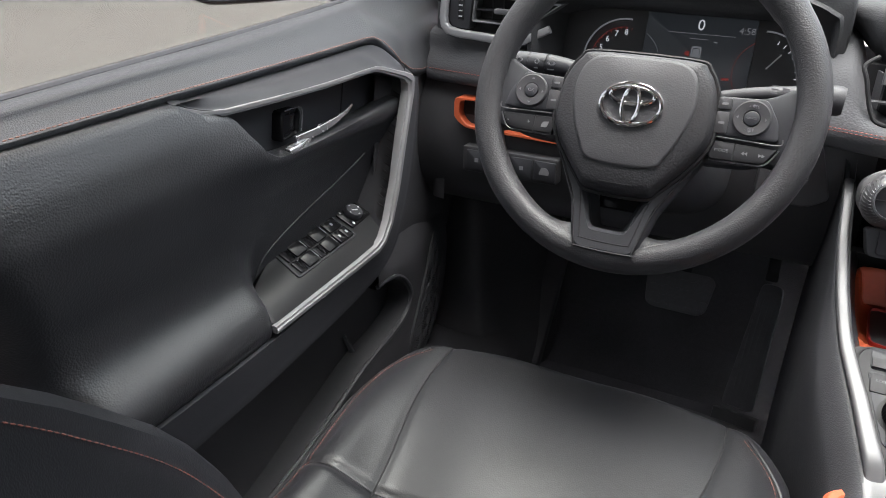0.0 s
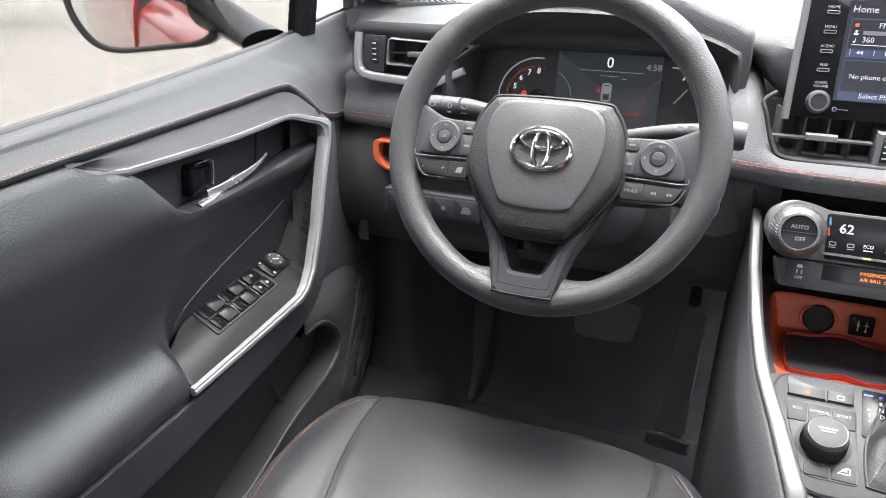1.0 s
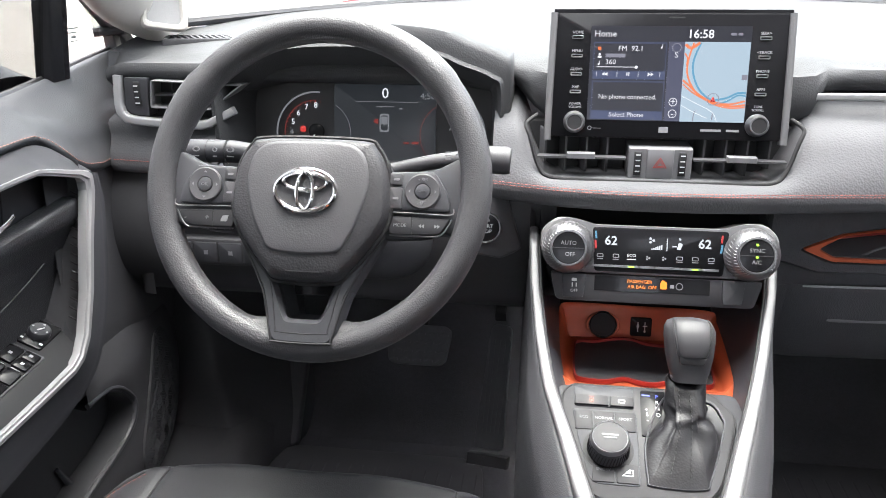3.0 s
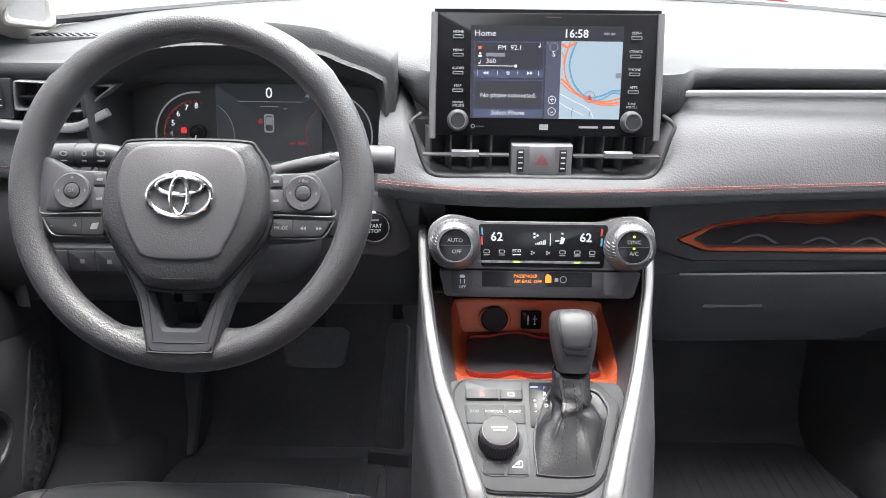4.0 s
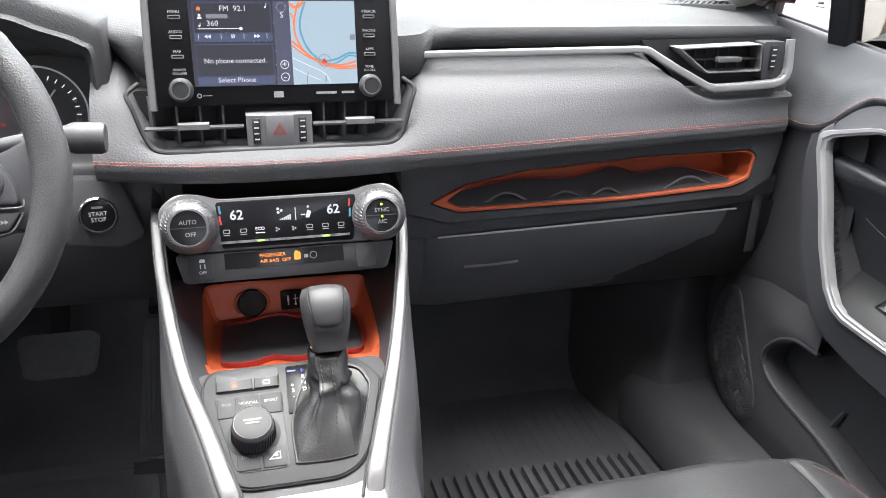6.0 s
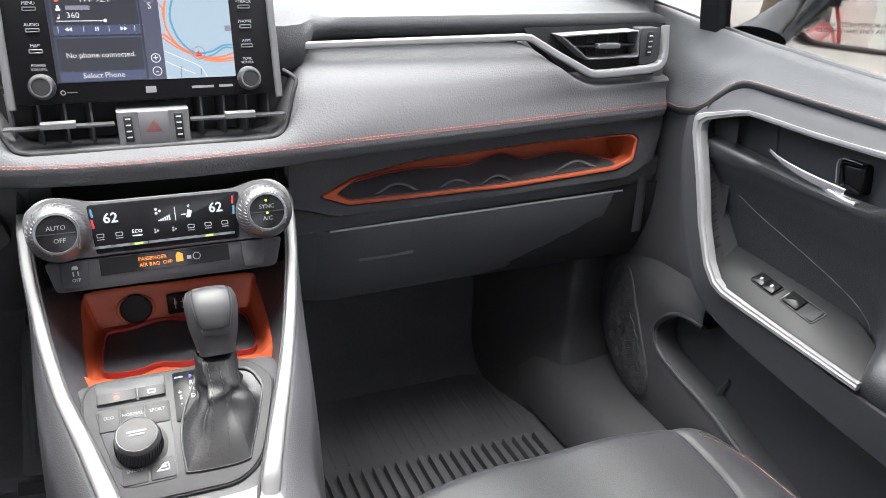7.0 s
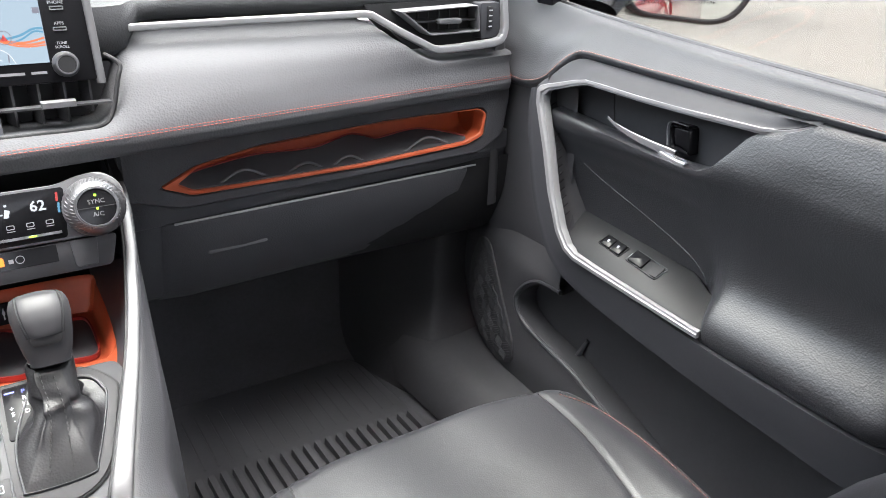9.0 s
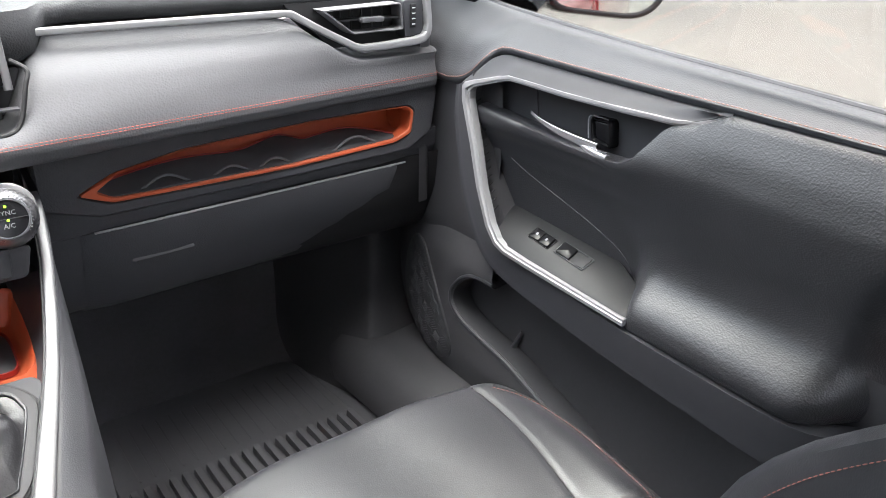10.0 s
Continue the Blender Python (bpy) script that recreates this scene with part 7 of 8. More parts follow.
# selector gate
bm = bmesh.new()
prism(bm, rounded([(-0.0165, 0.112), (-0.0180, 0.050), (0.0, 0.050), (0.012, 0.112)], 0.003), 0.0, 0.0034, C, 0.0008)
gate = part("selector_gate", bm, PIANO, cons, "gloss black selector gate")
for ch, x, y, mat in (("P", 0.0015, 0.1035, GLOW_BLUE), ("R", 0.0015, 0.0955, WHITE), ("N", 0.0015, 0.0875, WHITE), ("D", 0.0020, 0.0790, WHITE), ("S", -0.0105, 0.0790, WHITE), ("+", -0.0110, 0.0855, WHITE), ("-", -0.0105, 0.0715, WHITE)):
    letters(ch, 0.0068, shift(C, x, y, 0.0036), mat, gate)
b = bmesh.new()
box(b, -0.015, -0.006, 0.1040, 0.1058, 0.0033, 0.0037, C)
part("gate_lamp", b, GLOW_BLUE, gate)

# orange tray below the climate panel
RIM3 = [(-0.094, 1.004, 0.448), (0.0, 1.005, 0.447), (0.091, 1.004, 0.446), (0.103, 0.998, 0.440), (0.1045, 0.985, 0.436), (0.103, 0.93, 0.428), (0.0995, 0.865, 0.4225), (0.090, 0.841, 0.421), (0.073, 0.831, 0.421), (0.0, 0.830, 0.421), (-0.084, 0.833, 0.421), (-0.100, 0.842, 0.421), (-0.1085, 0.864, 0.4225), (-0.1105, 0.93, 0.428), (-0.109, 0.985, 0.437), (-0.106, 0.998, 0.442)]
rim3 = [np.array(p) for p in RIM3]
rim3 = catmull(rim3, 5, True)
mid3 = np.array((-0.002, 0.918, 0.0))
bm = bmesh.new()
rows = []
for f, g in ((1.10, -0.014), (1.035, -0.004), (1.012, 0.0008), (1.0, 0.0), (0.975, -0.004), (0.945, -0.4), (0.915, -0.8), (0.875, -1.0), (0.5, -1.0), (0.1, -1.0)):
    row = []
    for p in rim3:
        z = p[2] + g if abs(g) < 0.1 else p[2] - 0.004 + (0.4015 - p[2] + 0.004) * -g
        row.append((mid3[0] + (p[0] - mid3[0]) * f, mid3[1] + (p[1] - mid3[1]) * f, z))
    rows.append(row)
loft(bm, rows, closed=True)
part("tray", bm, ORANGE, cons, "burnt orange moulded tray", 60)
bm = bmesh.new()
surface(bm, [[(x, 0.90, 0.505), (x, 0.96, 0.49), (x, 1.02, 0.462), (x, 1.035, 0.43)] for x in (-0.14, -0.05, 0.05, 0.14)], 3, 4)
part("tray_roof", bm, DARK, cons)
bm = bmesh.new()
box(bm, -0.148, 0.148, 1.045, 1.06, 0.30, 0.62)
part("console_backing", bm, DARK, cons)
T = pose(0, 0.992, 0.4235, 78, 0, 0)
bm = bmesh.new()
lathe(bm, [(0.0190, 0.0), (0.0190, 0.004), (0.0172, 0.0055), (0.0165, 0.004), (0.010, 0.005)], shift(T, -0.048, 0.0, 0), 36)
so = part("power_socket", bm, DARK, cons, "capped black power socket")
bm = bmesh.new()
frame_ring(bm, disc(-0.048, 0, 0.0235, 0.0185), disc(-0.048, 0, 0.0195, 0.0172), 0.0, 0.0045, T, 0.001)
part("socket_collar", bm, ORANGE, so)
bm = bmesh.new()
box(bm, -0.0105, 0.0185, -0.0135, 0.0130, 0.0, 0.0045, T, 0.0015, 0.003)
usb = part("usb_port", bm, PIANO, cons, "black USB port cover")
bm = bmesh.new()
box(bm, -0.0012, 0.0002, -0.007, 0.007, 0.0045, 0.0049, T)
prism(bm, disc(-0.0005, 0.001, 0.0016, 0.0035, 12), 0.0045, 0.0049, T)
box(bm, 0.0085, 0.0095, -0.007, 0.007, 0.0045, 0.0049, T)
box(bm, 0.0060, 0.0120, 0.001, 0.002, 0.0045, 0.0049, T)
prism(bm, disc(0.009, -0.006, 0.0016, n=10), 0.0045, 0.0049, T)
part("usb_symbol", bm, WHITE, usb)

# rubber liners
liner = thing("tray_liner", "black rubber tray liner with a raised red edge", "liner", (0, 0.92, 0.402))
WAVE = catmull([(-0.087, 0.953), (-0.080, 0.969), (-0.058, 0.971), (-0.028, 0.982), (-0.007, 0.982), (0.011, 0.971), (0.042, 0.968), (0.074, 0.969), (0.084, 0.953), (0.085, 0.901), (0.082, 0.875), (0.070, 0.868), (0.037, 0.874), (0.007, 0.865), (-0.011, 0.868), (-0.028, 0.874), (-0.051, 0.865), (-0.079, 0.867), (-0.089, 0.882)], 5, True)
bm = bmesh.new()
prism(bm, WAVE, 0.4025, 0.4050, None, 0.0005)
part("sheet", bm, RUBBER, liner)
bm = bmesh.new()
sweep(bm, [(p[0], p[1], 0.4055) for p in WAVE], [(-0.0010, -0.003), (0.0010, -0.003), (0.0010, 0.0035), (-0.0010, 0.0035)], closed=True)
part("edge", bm, RED_EDGE, liner, "raised red edge")
shelf = thing("shelf_liner", "black rubber shelf liner with a wavy red edge", "liner", (0.45, 1.04, 0.555))
WAVEB = catmull([(0.216, 0.990), (0.226, 0.998), (0.243, 1.011), (0.295, 1.025), (0.335, 1.031), (0.367, 1.030), (0.400, 1.026), (0.427, 1.027), (0.460, 1.039), (0.490, 1.049), (0.508, 1.039), (0.522, 1.026), (0.545, 1.029), (0.575, 1.035), (0.603, 1.035), (0.630, 1.022), (0.652, 1.004), (0.664, 0.991)], 5)
lz = lambda x: 0.551 + 0.012 * (x - 0.2)
low = lambda x: lerp([(0.19, 0.556), (0.232, 0.5435), (0.48, 0.5440), (0.66, 0.5530)], x)
bm = bmesh.new()
loft(bm, [[(p[0], 0.984, low(p[0]) - 0.004), (p[0], 0.984, low(p[0])), (p[0], p[1], max(lz(p[0]) + 0.22 * (p[1] - 0.99), low(p[0]))), (p[0], p[1], low(p[0]) - 0.004)] for p in WAVEB], closed=True, caps=True)
part("sheet", bm, RUBBER, shelf)
bm = bmesh.new()
tube(bm, [(p[0], p[1], max(lz(p[0]) + 0.22 * (p[1] - 0.99), low(p[0])) + 0.0010) for p in WAVEB], 0.0014, 6)
part("edge", bm, RED_EDGE, shelf, "wavy red edge")
for x0, x1, h in ((0.264, 0.342, 0.0155), (0.360, 0.424, 0.012), (0.428, 0.488, 0.0125), (0.546, 0.636, 0.017)):
    b = bmesh.new()
    tube(b, catmull([(x0 + (x1 - x0) * k / 8, 0.989, low(x0 + (x1 - x0) * k / 8) - 0.002 + h * math.sin(math.pi * k / 8) ** 1.6) for k in range(9)], 4), 0.0020, 6, (0, 1, 0))
    part("divider", b, PALE, shelf, "grey arched divider")

# ---- gear selector ----
gear = thing("gear_selector", "gear selector with a black grip and stitched leather gaiter", "gear selector", (0.028, 0.75, 0.40))
A = pose(0.031, 0.803, 0.500, -16, 0, 0)  # upwards along the shaft
bm = bmesh.new()
prof = [(-0.042, 0.0185, 0.0170), (-0.037, 0.0195, 0.0180), (-0.030, 0.0218, 0.0205), (-0.014, 0.0252, 0.0238), (0.004, 0.0272, 0.0255), (0.014, 0.0268, 0.0250), (0.0205, 0.0240, 0.0225), (0.0235, 0.0180, 0.0165), (0.0245, 0.0080, 0.0080)]
rows = []
for z, a, b2 in prof:
    rows.append([A @ Vector((a * abs(math.cos(t)) ** 0.62 * math.copysign(1, math.cos(t)), b2 * abs(math.sin(t)) ** 0.62 * math.copysign(1, math.sin(t)) + 0.006 * (z + 0.01) / 0.03, z)) for t in np.linspace(0, 2 * math.pi, 40, endpoint=False)])
loft(bm, rows, closed=True, caps=True)
grip = part("grip", bm, GRIP, gear, "smooth charcoal grip", 60)
ARCH = catmull([(0.014, 0.0225, 0.0150), (0.002, 0.0252, 0.0178), (-0.010, 0.0235, 0.0192), (-0.0195, 0.0150, 0.0195), (-0.0248, 0.0040, 0.0182), (-0.0262, -0.0070, 0.0160), (-0.0258, -0.0120, 0.0148)], 5)
bm = bmesh.new()
rows = []
for y, z, w in ARCH:
    n = Vector((0, y, z + 0.008)).normalized()
    rows.append([A @ (Vector((w * u, y, z)) + n * (0.0016 * h - 0.0015 * u * u)) for u, h in ((-1.0, -2.0), (-0.97, 0.2), (-0.88, 1.0), (-0.5, 1.3), (0, 1.4), (0.5, 1.3), (0.88, 1.0), (0.97, 0.2), (1.0, -2.0))])
loft(bm, rows)
part("grip_pad", bm, GRIP, grip, "raised pad over the grip", 60)
for u in (-1, 1):
    bm = bmesh.new()
    tube(bm, [A @ (Vector((w * 1.03 * u, y, z)) + Vector((0, y, z + 0.008)).normalized() * -0.0012) for y, z, w in ARCH], 0.0014, 6, (1, 0, 0))
    part("grip_groove", bm, DARK, grip)
G = A @ pose(0, -0.0245, -0.0165, 86, 0, 0)
bm = bmesh.new()
prism(bm, rounded([(-0.0125, -0.0045), (0.0125, -0.0045), (0.0150, 0.0042), (-0.0150, 0.0042)], 0.002), -0.010, 0.0022, G, 0.0008)
part("release_button", bm, DARK, grip, "black release button")
for u in (-1, 1):
    bm = bmesh.new()
    tube(bm, [A @ Vector((0.013 * u, -0.0185, -0.0405)), A @ Vector((0.018 * u, -0.0150, -0.0385)), A @ Vector((0.0195 * u, -0.009, -0.0375))], 0.0011, 6, (0, 0, 1))
    part("neck_clip", bm, LEVER, grip)
BASE = [(-0.013, 0.043), (-0.014, 0.0), (-0.008, -0.009), (0.040, -0.009), (0.050, 0.004), (0.070, 0.064), (0.070, 0.083), (0.058, 0.100), (0.020, 0.104), (0.004, 0.09)]
ring0 = [C @ Vector((p[0], p[1], 0.002)) for p in catmull(BASE, 6, True)]
mid = sum(ring0, Vector()) / len(ring0)
neck = A @ Vector((0, 0, -0.042))
bm = bmesh.new()
rows = []
for k in range(25):
    t = k / 24
    w = 1 - (1 - min(t / 0.42, 1)) ** 2.4
    centre = mid.lerp(neck, t ** 0.85) + Vector((0.002 * math.sin(t * 5), -0.004 * math.sin(math.pi * t), 0))
    row = []
    for i, p in enumerate(ring0):
        a = 2 * math.pi * i / len(ring0)
        d = p - mid
        r1 = Vector((0.0222 * math.cos(math.atan2(d.y, d.x)), 0.0195 * math.sin(math.atan2(d.y, d.x)), 0)) * (1 - 0.10 * ease(0.95, 1.0, t))
        fold = (0.0042 * ease(0.0, 0.16, t) * (1 - ease(0.34, 0.75, t)) + 0.0009) * (math.sin(t * 30 + 2.2 * math.sin(a * 2)) * 0.18 + math.sin(a * 5 + t * 4) * 0.55 + math.sin(a * 3 - t * 9 + 1) * 0.55 + math.sin(a * 9 + t * 6) * 0.3 + math.sin(t * 22 + a * 3) * 0.22)
        v = Vector((d.x, d.y, d.z * (1 - t))) .lerp(r1, w)
        row.append(centre + v + (v.normalized() if v.length else v) * fold)
    rows.append(row)
loft(bm, rows, closed=True)
gaiter = part("gaiter", bm, material("glossy_creased_leather", (0.010, 0.010, 0.011), 0.36, grain=0.2, size=420, kind="hide", vary=0.3, spec=0.45, crease=0.9), gear, "creased black leather gaiter", 70)
best = min(range(len(ring0)), key=lambda i: (ring0[i] - Vector((0.018, 0.69, 0.38))).length)
for d in (-1, 1):
    part("gaiter_stitching", stitches([rows[k][(best + d) % len(ring0)] + Vector((0.0022 * d, -0.0014, 0.0006)) for k in range(1, 24)], 0.0036, 0.0022, 0.0008, (1, 0, 0)), THREAD_DARK, gaiter)
bm = bmesh.new()
frame_ring(bm, [(p[0] * 1.06 - 0.0015, p[1] * 1.05 - 0.001) for p in catmull(BASE, 6, True)], [(p[0], p[1]) for p in catmull(BASE, 6, True)], 0.0, 0.0045, C, 0.001)
part("gaiter_frame", bm, SATIN, gear)

# ---- start button pod ----
st = thing("start_button", "round push button with a chrome ring beside the column", "button", (-0.213, 0.97, 0.54))
B = pose(-0.213, 0.962, 0.571, 84, 0, 6)
bm = bmesh.new()
prism(bm, rounded([(-0.036, 0.046), (-0.040, -0.034), (0.022, -0.044), (0.050, -0.030), (0.028, 0.042)], 0.008), -0.03, 0.0, B, 0.004)
part("pod", bm, PLASTIC, st)
bm = bmesh.new()
lathe(bm, [(0.0215, -0.002), (0.0215, 0.003), (0.0200, 0.0045), (0.0185, 0.0045), (0.0178, 0.003)], B, 48)
part("ring", bm, CHROME, st, "chrome ring")
bm = bmesh.new()
lathe(bm, [(0.0178, -0.002), (0.0178, 0.0036), (0.012, 0.0044)], B, 40)
cap = part("cap", bm, PIANO, st)
letters("START\nSTOP", 0.0070, shift(B, 0, -0.0015, 0.0046), WHITE, cap)
bm = bmesh.new()
box(bm, -0.006, 0.006, 0.0085, 0.0112, 0.0040, 0.0046, B)
part("button_print", bm, FAINT, cap)

# ---- glovebox ----
gb = thing("glovebox", "closed black glovebox with a recessed pull handle", "glovebox", (0.43, 1.02, 0.38))
bm = bmesh.new()
rows = []
for x in np.linspace(0.192, 0.698, 15):
    e = 0.010 * max(1 - (x - 0.192) / 0.012, 0) + 0.010 * max(1 - (0.698 - x) / 0.012, 0)
    z1 = 0.4905 + 0.019 * (x - 0.2)
    rows.append([(x, 1.03, z1 + 0.005), (x, 0.997 + e, z1 + 0.004), (x, 0.992 + e, z1 - 0.003), (x, 1.005 + e, z1 - 0.05), (x, 1.030 + e, z1 - 0.095), (x, 1.07 + e, z1 - 0.14), (x, 1.14, z1 - 0.165)])
surface(bm, rows, 1, 4)
lid = part("lid", bm, LOWBLACK, gb, "black grained lid")
# thin pale tube standing in for the light caught along the lid's edge
bm = bmesh.new()
tube(bm, [(x, 0.9935, 0.4955 + 0.019 * (x - 0.2)) for x in np.linspace(0.208, 0.690, 12)], 0.0016, 6)
part("lid_edge", bm, EDGE_GLINT, lid)
H = pose(0.292, 1.014, 0.447, 76, -1.5, 0)
bm = bmesh.new()
prism(bm, rect(0, 0.006, 0.098, 0.030, 0.004), -0.01, 0.004, H, 0.002)
hd = part("pull_recess", bm, DARK, lid)
bm = bmesh.new()
prism(bm, rect(0, -0.004, 0.086, 0.0085, 0.003), 0.0, 0.010, H, 0.003)
part("pull_handle", bm, PALE, hd)
bm = bmesh.new()
lathe(bm, [(0.012, -0.02), (0.012, 0.004), (0.007, 0.008), (0.006, 0.015), (0.003, 0.016)], pose(0.652, 1.346, 0.235, 70, 0, 0), 18)
hk = part("fixing_peg", bm, GREY, None, "grey plastic fixing peg under the dashboard", category="fastener")

# the passenger side of the fascia draws away from the seats towards the door, as the padded face above it does
for ob in list(dash.children) + list(gb.children_recursive) + list(shelf.children):
    if ob.parent in (gb, shelf) or ob.parent.parent is gb or ob.parent.parent is lid or ob.name.split(".")[0] in ("shelf_fascia", "shelf_rim", "shelf_lining", "shelf_roof", "shelf_end", "ledge", "ledge_underside", "lower_fascia"):
        for v in ob.data.vertices:
            d = 0.07 * max(v.co.x - 0.30, 0.0)
            v.co += Vector((0.7 * d * v.co.x, d, -0.36 * d))

# ---- pedals ----
br = thing("brake_pedal", "black rubber brake pedal with a tread pattern", "pedal", (-0.35, 1.2, 0.20))
R = pose(-0.352, 1.215, 0.252, 58, 0, 0)
bm = bmesh.new()
prism(bm, rounded([(-0.060, 0.028), (-0.052, -0.030), (-0.040, -0.036), (0.040, -0.036), (0.052, -0.028), (0.060, 0.028), (0.05, 0.036), (-0.05, 0.036)], 0.008), -0.012, 0.008, R, 0.004)
pad = part("pad", bm, PEDAL, br)
for i in range(5):
    for j in range(4):
        b = bmesh.new()
        x, y = -0.042 + 0.021 * i + (0.005 if j % 2 else 0), -0.026 + 0.016 * j
        prism(b, [(x - 0.008, y - 0.004), (x, y - 0.0005), (x + 0.008, y - 0.004), (x + 0.008, y - 0.0005), (x, y + 0.003), (x - 0.008, y - 0.0005)], 0.006, 0.0105, R)
        part("tread", b, PEDAL, pad)
bm = bmesh.new()
sweep(bm, catmull([(-0.352, 1.225, 0.25), (-0.35, 1.30, 0.36), (-0.35, 1.36, 0.52)], 6), rect(0, 0, 0.012, 0.028, 0.003), (1, 0, 0))
part("arm", bm, DARK, br)
ac = thing("accelerator_pedal", "tall black accelerator pedal with long grooves", "pedal", (-0.22, 1.15, 0.02))
bm = bmesh.new()
R = pose(-0.206, 1.170, 0.211, 62, 0, -8)
prism(bm, rounded([(-0.027, -0.115), (0.024, -0.115), (0.017, 0.095), (0.010, 0.102), (-0.012, 0.102), (-0.019, 0.095)], 0.008), -0.012, 0.006, R, 0.003)
pad = part("pad", bm, PEDAL, ac)
for i in range(5):
    b = bmesh.new()
    box(b, -0.0014, 0.0014, -0.085, 0.075, 0.004, 0.0075, shift(R, -0.0175 + 0.0082 * i, 0, 0, -0.8 * (i - 2)))
    part("ridge", b, PEDAL, pad)
bm = bmesh.new()
box(bm, -0.038, 0.034, -0.145, -0.125, -0.03, 0.0, R, 0.004)
part("foot", bm, PLASTIC, ac)
bm = bmesh.new()
sweep(bm, [(-0.206, 1.25, 0.30), (-0.206, 1.34, 0.33), (-0.206, 1.45, 0.36)], rect(0, 0, 0.02, 0.02, 0.004), (1, 0, 0))
part("arm", bm, DARK, ac)
fr = bmesh.new()
prism(fr, rounded([(-0.055, -0.13), (0.055, -0.13), (0.05, 0.13), (-0.05, 0.13)], 0.015), -0.02, 0.0, pose(-0.655, 1.30, 0.11, 50, 0, 0), 0.008)
part("foot_rest", fr, RUBBER, None, "black rubber foot rest beside the pedals", category="foot rest")

# ---- driver side: shelf, key row ----
bm = bmesh.new()
F5 = pose(0, 0.985, 0, 90, 0, 0)
frame_ring(bm, rounded([(-0.700, 0.602), (-0.700, 0.570), (-0.680, 0.556), (-0.50, 0.552), (-0.50, 0.602)], 0.008), rounded([(-0.690, 0.599), (-0.692, 0.575), (-0.677, 0.5605), (-0.505, 0.5565), (-0.505, 0.599)], 0.008), -0.03, 0.0015, F5, 0.001)
lt = part("coin_tray_rim", bm, ORANGE, dash, "orange rim of the small driver tray")
bm = bmesh.new()
prism(bm, rounded([(-0.692, 0.600), (-0.694, 0.572), (-0.678, 0.558), (-0.503, 0.554), (-0.503, 0.600)], 0.006), -0.030, -0.016, F5)
part("coin_tray", bm, DARK, lt)
bm = bmesh.new()
box(bm, -0.68, -0.525, 0.490, 0.530, -0.02, 0.006, F5, 0.003, 0.004)
kr = part("switch_bank", bm, PLASTIC, dash, "bank of small dashboard switches")
for k in range(4):
    b = bmesh.new()
    box(b, -0.672 + 0.037 * k, -0.638 + 0.037 * k, 0.495, 0.525, 0.004, 0.0085, F5, 0.001, 0.002)
    part("switch", b, SATIN, kr)
    b = bmesh.new()
    if k == 3:
        prism(b, rounded([(-0.553, 0.505), (-0.537, 0.505), (-0.537, 0.512), (-0.541, 0.516), (-0.549, 0.516)], 0.002), 0.0085, 0.0089, F5)
    else:
        box(b, -0.658 + 0.037 * k, -0.652 + 0.037 * k, 0.507, 0.513, 0.0085, 0.0089, F5)
    part("switch_symbol", b, FAINT, kr)

# ---- steering wheel ----
wheel = thing("steering_wheel", "grey-black three-spoke steering wheel with a chrome emblem", "steering wheel", (-0.3765, 0.7615, 0.68))
W = pose(-0.3765, 0.7615, 0.680, 65, 0, 0)
bm = bmesh.new()
n = 96
ring = []
for i in range(n):
    a = 2 * math.pi * i / n
    fat = 1.0 + 0.10 * math.exp(-(((math.degrees(a) - 40) % 360 - 0) / 18) ** 2) + 0.10 * math.exp(-(((math.degrees(a) - 140) % 360) / 18) ** 2)
    row = []
    for j in range(20):
        b2 = 2 * math.pi * j / 20
        r = 0.1702 + 0.0163 * math.cos(b2) * fat
        row.append(W @ Vector((r * math.cos(a), r * math.sin(a), 0.0175 * math.sin(b2) * fat)))
    ring.append(row)
loft(bm, ring + [ring[0]], closed=True)
bmesh.ops.remove_doubles(bm, verts=bm.verts[:], dist=1e-6)
part("rim", bm, RIM, wheel, "grained dark grey rim", 70)
